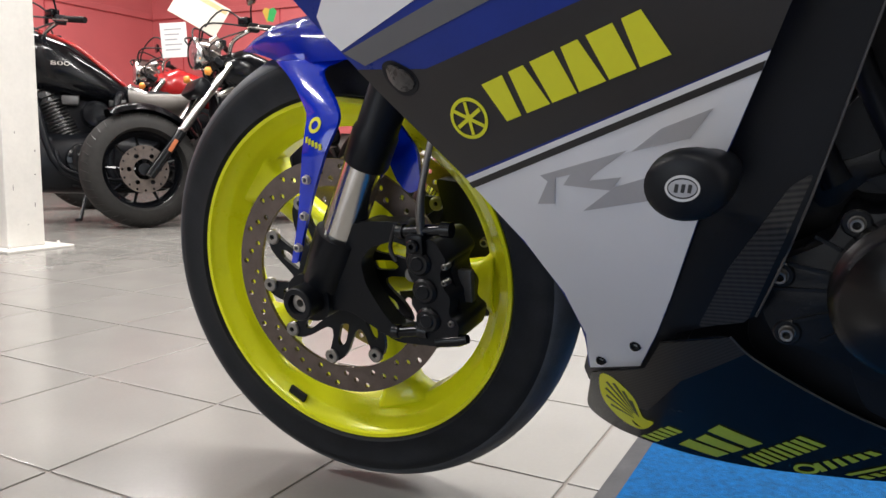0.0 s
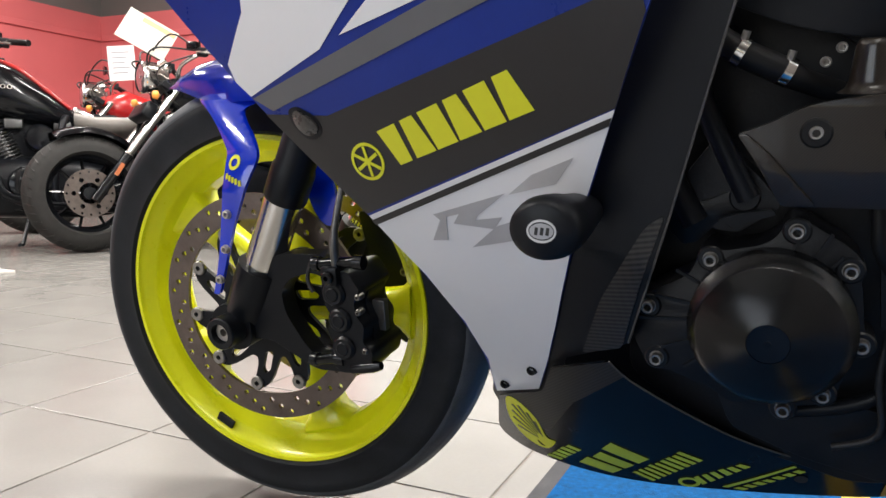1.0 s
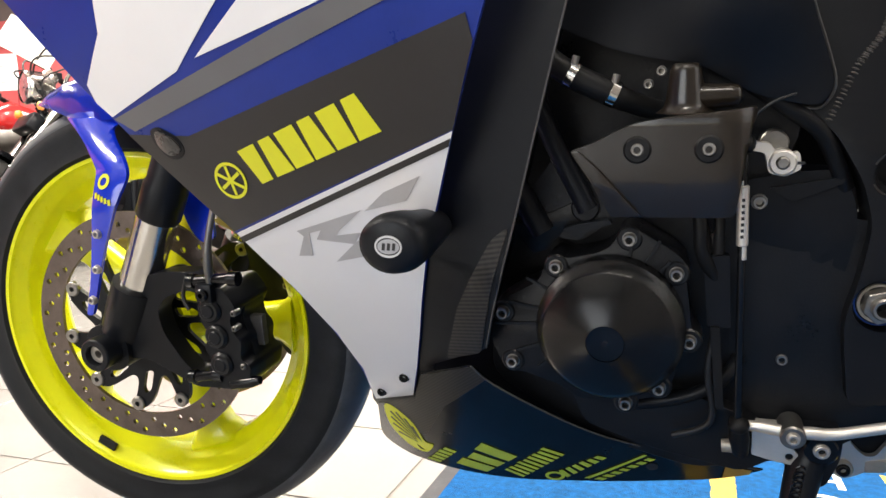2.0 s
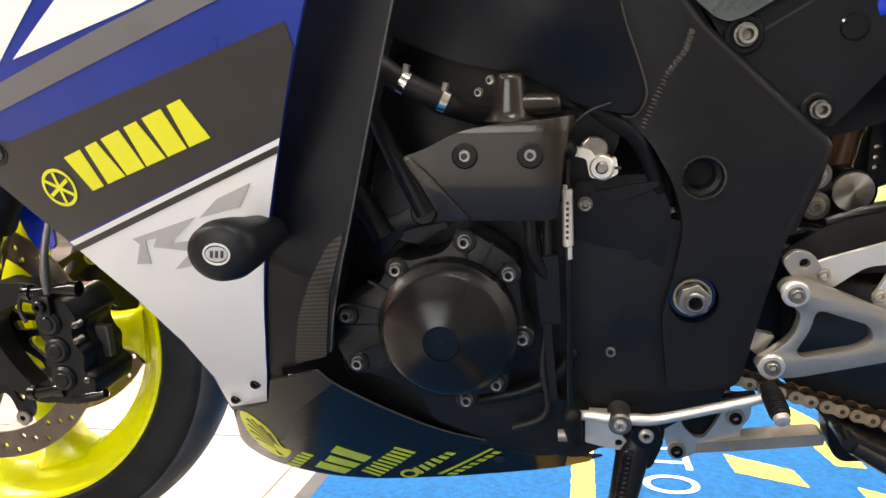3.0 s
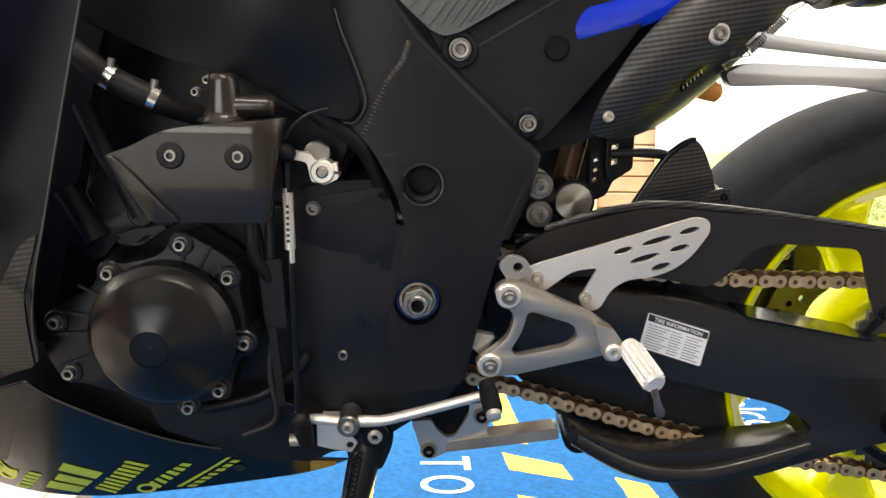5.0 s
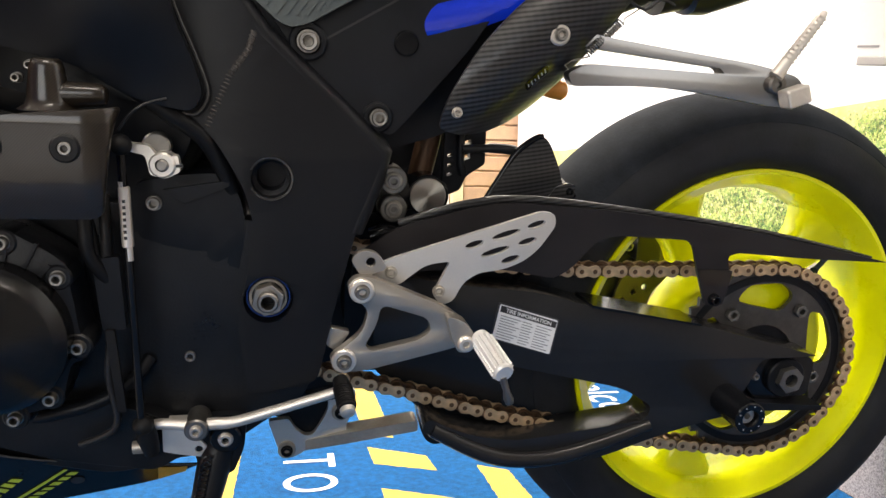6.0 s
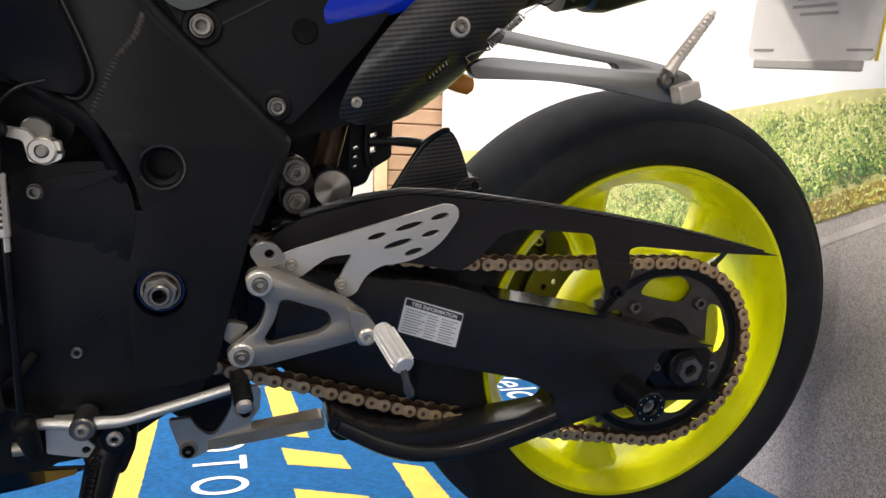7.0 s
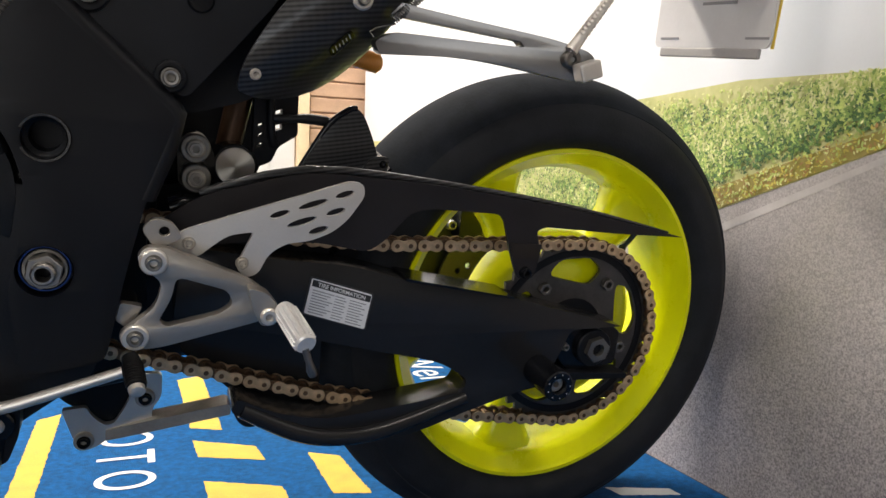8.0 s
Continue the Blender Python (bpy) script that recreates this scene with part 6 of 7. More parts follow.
# rear sprocket and chain
CY, CX, CZ, CR = -0.110, 1.3441, 0.3127, 0.1188
teeth = []
for k in range(47 * 4):
    a = 2 * math.pi * k / (47 * 4)
    r = CR + (0.0022, -0.0012, -0.0045, -0.0012)[k % 4]
    teeth.append((CX + r * math.cos(a), CZ + r * math.sin(a)))
win = []
for k in range(5):
    a = radians(72 * k + 20)
    win.append(fillet([(CX + r * math.cos(a + radians(d)), CZ + r * math.sin(a + radians(d))) for r, d in ((0.066, -20), (0.090, -26), (0.101, -12), (0.101, 14), (0.088, 27), (0.074, 14))], 0.010, 3))
SPROCKET = surface("worn_sprocket_steel", (0.10, 0.095, 0.09), 0.42, metal=0.8, vary=0.3, scale=40)
sprocket = part("rear_sprocket", plate(teeth, CY + 0.0, 0.006, holes=[circle(CX, CZ, 0.046, 40)] + win, bevel=0.0), SPROCKET, bike, "dark worn rear sprocket")
part("sprocket_ring", plate(circle(CX, CZ, 0.1105, 80), CY - 0.0012, 0.002, holes=[circle(CX, CZ, 0.1015, 80)]), BLACK_SATIN, sprocket)
cyl("sprocket_hub", sprocket, (CX, CY + 0.004, CZ), 0.05, 0.05, BLACK_SATIN, n=40)
for k in range(5):
    a = radians(72 * k - 16)
    bx, bz = CX + 0.078 * math.cos(a), CZ + 0.078 * math.sin(a)
    bm = bmesh.new()
    hex_nut(bm, 0, 0, 0, 0.0080, 0.008, 0.2)
    nut = part("sprocket_nut", bm, DARK_STEEL, sprocket)
    nut.location = (bx, CY - 0.009, bz)

# chain: path from the gearbox round the rear sprocket
path = []
low = [(0.79, 0.327), (0.837, 0.311), (0.892, 0.2955), (0.962, 0.2745), (1.022, 0.2565), (1.10, 0.2385), (1.20, 0.215)]
a_low, a_top = radians(-104), radians(92)
arc = [(CX + CR * math.cos(a_low + (a_top - a_low) * k / 60), CZ + CR * math.sin(a_low + (a_top - a_low) * k / 60)) for k in range(61)]
up = [(1.20, 0.4303), (1.09, 0.431), (0.98, 0.4385), (0.866, 0.454), (0.80, 0.466)]
raw = low + arc + up
fine = []
for a, b in zip(raw, raw[1:]):
    va, vb = Vector(a), Vector(b)
    k = max(1, int((vb - va).length / 0.001))
    fine += [va.lerp(vb, i / k) for i in range(k)]
pins, acc = [fine[0]], 0.0
for a, b in zip(fine, fine[1:]):
    acc += (b - a).length
    if acc >= 0.015875:
        pins.append(b)
        acc -= 0.015875


def link_outline(r, waist):
    out = []
    for sgn in (1, -1):
        for k in range(9):
            a = radians(-110 + 220 * k / 8)
            out.append((sgn * (0.0079375 + r * math.cos(a)), sgn * r * math.sin(a)))
        out.append((0.0, sgn * waist))
    return out


def as_mesh(name, bm, mat):
    bmesh.ops.recalc_face_normals(bm, faces=bm.faces)
    me = bpy.data.meshes.new(name)
    bm.to_mesh(me)
    bm.free()
    me.materials.append(mat)
    return me


def outer_link():
    bm = plate(link_outline(0.0072, 0.0052), -0.0118, 0.0022, bevel=0.0004)
    plate(link_outline(0.0072, 0.0052), 0.0096, 0.0022, bm=bm)
    return bm


def pin_pair():
    bm = bmesh.new()
    for s in (-1, 1):
        merge(bm, lathe([(0.0, -0.0130), (0.0022, -0.0130), (0.0027, -0.0124), (0.0027, 0.0124), (0.0, 0.0124)], 10), pose(s * 0.0079375, 0, 0))
    return bm


def inner_link():
    bm = plate(link_outline(0.0072, 0.0052), -0.0082, 0.0022)
    plate(link_outline(0.0072, 0.0052), 0.0060, 0.0022, bm=bm)
    for s in (-1, 1):
        merge(bm, lathe([(0.0, -0.006), (0.005, -0.006), (0.005, 0.006), (0.0, 0.006)], 10), pose(s * 0.0079375, 0, 0))
    return bm


m_out, m_pin, m_in = as_mesh("outer_link", outer_link(), CHAIN), as_mesh("link_pin", pin_pair(), CHAIN_DARK), as_mesh("inner_link", inner_link(), CHAIN_DARK)
chain = part("drive_chain", tube([(0.795, CY, 0.325), (0.80, CY, 0.324)], 0.004, 8), CHAIN_DARK, bike, "gold-brown worn drive chain")
for k in range(len(pins) - 1):
    a, b = pins[k], pins[k + 1]
    mid, d = (a + b) / 2, b - a
    m = Matrix.Translation((mid.x, CY, mid.y)) @ Matrix.Rotation(-math.atan2(d.y, d.x), 4, "Y")
    for me in ((m_out, m_pin) if k % 2 == 0 else (m_in,)):
        ob = new(me.name, me)
        ob.parent = chain
        ob.matrix_basis = m

REARSET = surface("rearset_alloy", (0.38, 0.35, 0.31), 0.33, metal=0.72, vary=0.08, scale=14, bump=0, rvary=0.02)
# rearset
heel = part("heel_guard", plate(fillet([(0.850, 0.456, 0.004), (0.872, 0.467, 0.01), (1.019, 0.514, 0.006), (1.032, 0.512, 0.006), (1.034, 0.500, 0.006), (1.019, 0.477, 0.02), (1.004, 0.464, 0.02), (0.982, 0.455, 0.02), (0.960, 0.453, 0.02), (0.944, 0.443, 0.02), (0.935, 0.424, 0.008), (0.924, 0.420, 0.008), (0.914, 0.430, 0.006), (0.930, 0.464, 0.004), (0.907, 0.461, 0.01), (0.891, 0.449, 0.01), (0.880, 0.440, 0.008), (0.867, 0.444, 0.008)], 0.006), -0.196, 0.005,
            holes=[circle(x, z, a, 18, 0.0032, 0.31) for x, z, a in ((0.953, 0.481, 0.0095), (0.984, 0.491, 0.0145), (1.014, 0.501, 0.0095), (0.974, 0.474, 0.0145), (1.006, 0.484, 0.0095), (0.990, 0.466, 0.0095))], bevel=0.0006), ALU, bike, "brushed aluminium heel guard with oval slots")
for x, z in ((0.873, 0.4535), (0.920, 0.4345)):
    screw(heel, x, -0.197, z, 0.0052, 0.004, ALU_DULL)
rs = part("rearset_bracket", plate(fillet([(0.836, 0.457, 0.01), (0.852, 0.457, 0.01), (0.923, 0.427, 0.02), (0.944, 0.410, 0.01), (0.950, 0.393, 0.01), (0.930, 0.386, 0.01), (0.848, 0.366, 0.01), (0.824, 0.365, 0.01), (0.813, 0.378, 0.008), (0.826, 0.388, 0.01), (0.845, 0.404, 0.02), (0.850, 0.426, 0.02), (0.838, 0.436, 0.01), (0.829, 0.447, 0.008)], 0.008), -0.224, 0.012,
          holes=[fillet([(0.861, 0.431, 0.01), (0.905, 0.417, 0.01), (0.910, 0.404, 0.008), (0.898, 0.395, 0.008), (0.853, 0.385, 0.004), (0.847, 0.391, 0.004), (0.858, 0.412, 0.02)], 0.008)], bevel=0.0028, segs=2), REARSET, bike, "machined grey alloy rearset bracket", smooth=30)
for x, z in ((0.843, 0.4445), (0.828, 0.377)):
    cyl("bolt_washer", rs, (x, -0.228, z), 0.0115, 0.005, ALU)
    screw(rs, x, -0.229, z, 0.0062, 0.005, DARK_STEEL)
part("rearset_lug", plate(fillet([(0.833, 0.470), (0.843, 0.480), (0.858, 0.477), (0.868, 0.462), (0.845, 0.452)], 0.006), -0.212, 0.008, holes=[circle(0.852, 0.468, 0.0045, 12)], bevel=0.001), REARSET, rs)
part("rearset_foot", plate(fillet([(0.812, 0.386), (0.816, 0.402), (0.835, 0.398), (0.822, 0.378)], 0.003), -0.205, 0.01, bevel=0.001), REARSET, rs)
part("peg_clevis", plate(fillet([(0.920, 0.424), (0.938, 0.418), (0.950, 0.402), (0.945, 0.388), (0.932, 0.388), (0.925, 0.405)], 0.005), -0.240, 0.02, bevel=0.002), REARSET, rs, smooth=30)
cyl("peg_pivot", rs, (0.939, -0.244, 0.397), 0.0078, 0.02, ALU, inner=0.0035)
PEG = surface("cast_peg_aluminium", (0.92, 0.90, 0.86), 0.42, metal=0.45, vary=0.15, bump=0.15)
p0, p1 = Vector((0.9515, -0.242, 0.4045)), Vector((0.9625, -0.292, 0.3885))
peg = part("foot_peg", tube([p0, p0.lerp(p1, 0.15), p0.lerp(p1, 0.97), p1], [0.008, 0.0098, 0.0094, 0.0080], 20), PEG, bike, "knurled bright aluminium foot peg", smooth=40)
for k in range(16):
    q = p0.lerp(p1, 0.16 + 0.05 * k)
    for j in range(14):
        a = 2 * math.pi * j / 14
        d = (p1 - p0).normalized()
        u = d.orthogonal().normalized()
        w = d.cross(u)
        c = q + (u * math.cos(a) + w * math.sin(a)) * 0.0097
        if k == 0 and j == 0:
            knurl = bmesh.new()
        own = bmesh.new()
        bmesh.ops.create_cone(own, cap_ends=False, segments=4, radius1=0.0021, radius2=0.0004, depth=0.0026)
        merge(knurl, own, Matrix.Translation(c) @ (u * math.cos(a) + w * math.sin(a)).to_track_quat("Z", "Y").to_matrix().to_4x4())
tagged(part("peg_knurling", knurl, PEG, peg), kind="stuff")
part("hero_blob", tube([(0.962, -0.289, 0.384), (0.966, -0.290, 0.372), (0.9685, -0.290, 0.364), (0.970, -0.290, 0.359)], [0.0034, 0.0030, 0.0046, 0.0035], 12), DARK_STEEL, peg, smooth=45)

# gear lever, brackets and side stand
lever = part("gear_lever", tube([(0.655, -0.232, 0.323), (0.668, -0.234, 0.326), (0.696, -0.236, 0.324), (0.712, -0.236, 0.325), (0.728, -0.236, 0.3255), (0.750, -0.236, 0.331), (0.816, -0.236, 0.350), (0.828, -0.236, 0.356)], [0.0045, 0.005, 0.0055, 0.0058, 0.0052, 0.005, 0.0048, 0.0045], 12, smooth=4), ALU, bike, "polished alloy gear lever", smooth=40)
part("toe_rubber", tube([(0.824, -0.232, 0.362), (0.826, -0.240, 0.358), (0.829, -0.262, 0.3475), (0.8292, -0.263, 0.347)], [0.007, 0.0082, 0.0082, 0.006], 16), RUBBER_SOFT, lever, "ribbed black toe rubber", smooth=40)
for k in range(8):
    q = Vector((0.826, -0.241, 0.3575)).lerp(Vector((0.8285, -0.258, 0.3495)), k / 7)
    d = Vector((0.11, -0.88, -0.45)).normalized()
    part("toe_rib", tube([q, q + d * 0.0016], 0.0090, 14), RUBBER_SOFT, lever)
part("toe_cap", tube([(0.829, -0.263, 0.347), (0.8295, -0.267, 0.345), (0.8297, -0.2685, 0.3443)], [0.0070, 0.0066, 0.004], 14), ALU, lever, smooth=45)
cyl("lever_pivot", lever, (0.698, -0.246, 0.3235), 0.0105, 0.03, DARK_STEEL, "grey pivot bolt")
screw(lever, 0.698, -0.247, 0.3235, 0.005, 0.003, GREYMETAL)
part("lever_mount", plate(fillet([(0.667, 0.322), (0.667, 0.296, 0.002), (0.684, 0.292), (0.702, 0.289, 0.006), (0.706, 0.299), (0.698, 0.308), (0.70, 0.322)], 0.003), -0.230, 0.02, holes=[circle(0.698, 0.297, 0.0035, 12)], bevel=0.0015), ALU, bike, "pale machined lever mount", smooth=30)
part("linkage_end", tube([(0.642, -0.23, 0.302), (0.656, -0.23, 0.303)], [0.006, 0.0065], 12), ALU_DULL, bike, smooth=45)
part("linkage_gaiter", tube([(0.654, -0.236, 0.333), (0.656, -0.238, 0.315), (0.658, -0.232, 0.298)], [0.007, 0.009, 0.007], 14), RUBBER_SOFT, bike, smooth=45)
brk = part("stand_bracket", plate(fillet([(0.754, 0.232, 0.003), (0.764, 0.200, 0.006), (0.769, 0.186, 0.006), (0.779, 0.182, 0.008), (0.790, 0.187, 0.008), (0.800, 0.194, 0.008), (0.845, 0.206, 0.004), (0.845, 0.226, 0.006), (0.855, 0.240, 0.006), (0.856, 0.268, 0.006), (0.822, 0.270, 0.004), (0.824, 0.246, 0.006), (0.817, 0.230, 0.006), (0.806, 0.212, 0.006), (0.796, 0.211, 0.006), (0.784, 0.222, 0.006), (0.778, 0.234, 0.004)], 0.006), -0.055, 0.008, bevel=0.0015), ALU, bike, "grey alloy exhaust bracket", smooth=30)
for x, z in ((0.7755, 0.195), (0.838, 0.241)):
    cyl("bracket_boss", brk, (x, -0.060, z), 0.0105, 0.008, ALU_DULL)
    screw(brk, x, -0.061, z, 0.0062, 0.004, BLACK_GLOSS)
bar_y = lambda x, z: -0.056 - 0.17 * (x - 0.80)
part("bracket_bar", plate(fillet([(0.797, 0.205), (0.835, 0.214), (0.924, 0.235), (0.928, 0.233), (0.928, 0.222), (0.835, 0.200), (0.797, 0.192)], 0.002), bar_y, 0.026, bevel=0.0015), ALU_DULL, bike, "worn aluminium bracket bar", smooth=30)
part("pivot_casting", plate(fillet([(0.925, 0.256), (0.930, 0.227), (0.936, 0.214), (0.946, 0.207), (0.970, 0.210), (0.981, 0.221), (0.956, 0.245)], 0.006), -0.085, 0.03, bevel=0.003), BLACK_SATIN, bike, smooth=35)
part("exhaust_chamber", plate(fillet([(0.757, 0.236), (0.785, 0.218), (0.797, 0.205), (0.808, 0.206), (0.826, 0.232), (0.834, 0.262), (0.830, 0.330), (0.800, 0.336), (0.70, 0.335), (0.70, 0.305)], 0.008), -0.044, 0.10, bevel=0.003), BLACK_SATIN, bike, "black exhaust chamber under the engine", smooth=35)
# added sheet stands for the shade between heel guard and swingarm
part("chain_gap_filler", plate(fillet([(0.845, 0.40), (0.850, 0.485), (1.00, 0.500), (1.068, 0.470), (1.062, 0.39)], 0.008), -0.082, 0.006), BLACK_PLASTIC, bike, "black filler sheet darkening the gap behind the chain", smooth=30)
part("undertray", plate(fillet([(0.84, 0.43), (1.0, 0.42), (1.03, 0.36), (1.02, 0.30), (0.98, 0.255), (0.92, 0.275), (0.88, 0.33), (0.84, 0.345)], 0.01), -0.06, 0.06), BLACK_PLASTIC, bike)
part("spring_cover", tube([(0.795, -0.19, 0.325), (0.825, -0.19, 0.330)], 0.007, 12), BLACK_PLASTIC, bike)
stand = part("side_stand", tube([(0.722, -0.215, 0.312), (0.712, -0.222, 0.285), (0.700, -0.245, 0.235), (0.665, -0.335, 0.062)], [0.014, 0.016, 0.0125, 0.011], 14), BLACK_SATIN, bike, "black steel side stand", smooth=45)
cyl("stand_pivot", stand, (0.722, -0.236, 0.309), 0.014, 0.02, BLACK_GLOSS)
screw(stand, 0.722, -0.237, 0.309, 0.006, 0.003, GREYMETAL)
part("stand_knuckle", plate(fillet([(0.702, 0.322), (0.74, 0.322), (0.738, 0.296), (0.728, 0.270), (0.700, 0.268), (0.694, 0.29)], 0.006), -0.228, 0.03, bevel=0.003), BLACK_SATIN, stand, smooth=35)
part("stand_spring", tube([Vector((0.706, -0.240, 0.292)).lerp(Vector((0.690, -0.268, 0.205)), k / 160) + Vector((0.004 * math.cos(k * 0.8), 0, 0.004 * math.sin(k * 0.8))) for k in range(161)], 0.0011, 5), BLACK_GLOSS, stand, "black return spring")
part("stand_foot", box(0.64, 0.69, -0.37, -0.325, 0.052, 0.064, 0.004, m=None), BLACK_SATIN, stand)

# ---- mat lettering and dashes ----
flat_on_mat("yellow_line", [(0.650, -0.2), (0.687, -0.2), (0.694, 0.96), (0.655, 0.93)], MAT_YELLOW)
for pts in ([(0.922, 0.800), (0.977, 0.773), (0.972, 1.185), (0.916, 1.160)], [(0.920, 0.730), (1.022, 0.669), (1.028, 0.597), (0.925, 0.644)], [(0.925, 0.537), (1.035, 0.480), (1.037, 0.400), (0.925, 0.452)],
            [(1.088, 0.815), (1.098, 0.700), (1.147, 0.695), (1.140, 0.950), (1.075, 1.150)], [(1.102, 0.610), (1.150, 0.580), (1.158, 0.412), (1.102, 0.430)], [(0.925, 0.34), (1.035, 0.29), (1.035, 0.21), (0.925, 0.26)]):
    flat_on_mat("yellow_dash", pts, MAT_YELLOW)


def mat_letter(ch, x0, x1, yc, w, mat=MAT_WHITE, slant=0.0):
    bm = text_mesh(ch)
    for v in bm.verts:
        u, h = v.co.x, v.co.y + 0.5
        v.co = Vector((x0 + (x1 - x0) * h, yc - u * w - slant * h, 0.0082))
    bmesh.ops.recalc_face_normals(bm, faces=bm.faces)
    part("letter", bm, mat, mat_thing)


for ch, yc, w in (("M", 0.872, 0.085), ("O", 0.772, 0.074), ("T", 0.674, 0.064), ("O", 0.577, 0.074)):
    mat_letter(ch, 0.768, 0.857, yc, w)
bm = text_mesh("Welcome")
for v in bm.verts:
    u, h = v.co.x + 0.5, v.co.y + 0.5
    v.co = Vector((1.461 + 0.096 * h, 1.2425 - 0.55 * u, 0.0082))
part("lettering", bm, MAT_WHITE, mat_thing)
flat_on_mat("white_mark", [(1.532, 0.392), (1.575, 0.390), (1.580, 0.372), (1.535, 0.374)], MAT_WHITE)
flat_on_mat("white_mark", [(1.510, 0.318), (1.605, 0.282), (1.608, 0.255), (1.515, 0.285)], MAT_WHITE)

# ---- mural print ----
def road_z(y):
    return 0.447 + 0.307 * (0.291 - y)


mural_plate("field", [(1.74, 0.004), (2.27, 0.004), (2.27, 0.640), (1.74, 0.622), (0.49, 0.640), (0.25, 0.645), (0.02, 0.630), (-0.30, 0.6285), (0.291, 0.447)], 0.0006, FIELD_PRINT, "pale green printed field")
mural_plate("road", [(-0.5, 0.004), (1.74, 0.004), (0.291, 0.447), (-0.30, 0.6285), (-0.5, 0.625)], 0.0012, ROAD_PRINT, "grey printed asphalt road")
mural_plate("verge", [(1.74, 0.005), (0.291, 0.448), (-0.28, 0.6235), (-0.28, 0.627), (0.02, 0.556), (0.308, 0.480), (1.80, 0.055)], 0.0016, VERGE_PRINT, "ochre printed grass verge")
mural_plate("road_line", [(1.30, 0.030), (0.286, 0.424), (0.012, 0.524), (-0.26, 0.6205), (-0.26, 0.6190), (0.012, 0.515), (0.286, 0.410), (1.30, 0.006)], 0.0016, LINE_PRINT, "pale printed road line")
rnd = random.Random(5)
clumps = [bmesh.new() for _ in BUSH_PRINT]


def dab(tone, y, z, r, proud):
    """One leaf-like fleck of print."""
    a0 = rnd.uniform(0, 3.1416)
    x = -0.0018 - proud - 0.0003 * rnd.random()
    vs = [clumps[tone].verts.new((x, y + u * r * math.cos(a0) - v * r * math.sin(a0), z + u * r * math.sin(a0) + v * r * math.cos(a0))) for u, v in ((-1.3, 0), (-0.3, -0.6), (0.7, -0.45), (1.4, 0.1), (0.5, 0.55), (-0.5, 0.5))]
    clumps[tone].faces.new(vs)


# hazy growth towards the skyline
for i in range(5200):
    y = rnd.uniform(-0.20, 2.24)
    lo = max(road_z(y) + 0.036, 0.03)
    f = rnd.random()
    z = lo + (0.634 - lo) * f
    dab(rnd.choice((3, 3, 2)) if f > 0.7 else rnd.choice((1, 2, 2, 3)), y, z, rnd.uniform(0.0015, 0.0035), 0.0)
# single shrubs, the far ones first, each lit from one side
shrubs = []
for i in range(640):
    y = rnd.uniform(-0.16, 2.22)
    lo = max(road_z(y) + 0.034, 0.03)
    shrubs.append((rnd.random() ** 1.2 * 0.80, y, lo))
shrubs.sort(reverse=True)
for k, (f, y, lo) in enumerate(shrubs):
    deep = 0.626 - lo
    base = lo + deep * f
    high = min(rnd.uniform(0.035, 0.085) * (1.15 - 0.7 * f), 0.632 - base)
    if high < 0.012:
        continue
    wide = high * rnd.uniform(0.45, 0.8)
    tint = rnd.gauss(0, 0.13)
    for j in range(int(34 + 900 * high)):
        a, q = rnd.uniform(0, 2 * math.pi), rnd.random() ** 0.5
        dy, dz = q * math.cos(a), q * math.sin(a)
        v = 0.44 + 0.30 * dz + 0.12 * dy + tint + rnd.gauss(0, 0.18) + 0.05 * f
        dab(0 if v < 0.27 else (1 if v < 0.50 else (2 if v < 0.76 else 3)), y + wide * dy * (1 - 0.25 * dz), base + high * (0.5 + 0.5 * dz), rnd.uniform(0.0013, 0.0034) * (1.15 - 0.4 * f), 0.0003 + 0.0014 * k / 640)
# grass and dry stalks along the verge
for i in range(3600):
    y = rnd.uniform(-0.22, 1.75)
    z = max(road_z(y), 0.01) + rnd.uniform(0.003, 0.036)
    dab(rnd.choice((4, 4, 5, 2, 2, 3)), y, z, rnd.uniform(0.0010, 0.0030), 0.0018)
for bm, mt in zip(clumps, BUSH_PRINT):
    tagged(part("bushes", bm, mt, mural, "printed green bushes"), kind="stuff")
tagged(part("skirting", box(X1 - 0.012, X1 - 0.004, -0.5, 2.27, 0.0, 0.006), MAT_EDGE), "thin dark joint at the foot of the wall", "skirting", kind="structure")

# ---- brick pier, post and door beyond the mural ----
brick_wall = joined("wall_brick", box(1.46, X1 + 0.15, 2.302, 2.50, -0.01, CEIL - 0.002), MORTAR, label="sandy brick pier with dark joints", category="wall")
me_b = as_mesh("brick", box(-0.105, 0.105, -0.006, 0.02, -0.0280, 0.0280, 0.003), BRICK)
me_h = as_mesh("brick", box(-0.050, 0.050, -0.006, 0.02, -0.0280, 0.0280, 0.003), BRICK)
for k in range(44):
    z = 0.031 + 0.062 * k
    for me, x in (((me_b, 1.567), (me_h, 1.680)) if k % 2 else ((me_h, 1.512), (me_b, 1.626))):
        ob = new("brick", me)
        ob.parent = brick_wall
        ob.location = (min(x, 1.680 - 0.0), 2.300, z)
joined("door_post", box(1.415, 1.458, 2.28, 2.40, 0.0, 2.2, 0.004), WOOD, label="pale pine door post", category="post")
door = thing("glazed_door", pose(0, 0, 0), "white panelled door beside a pine post", "door", kind="structure")
part("door_leaf", box(0.55, 1.412, 2.33, 2.37, 0.01, 2.1, 0.004), PLASTER, door)
part("door_panel", box(0.66, 1.31, 2.322, 2.33, 0.15, 0.95, 0.004), PLASTER, door)
part("door_panel", box(0.66, 1.31, 2.322, 2.33, 1.05, 1.95, 0.004), PLASTER, door)
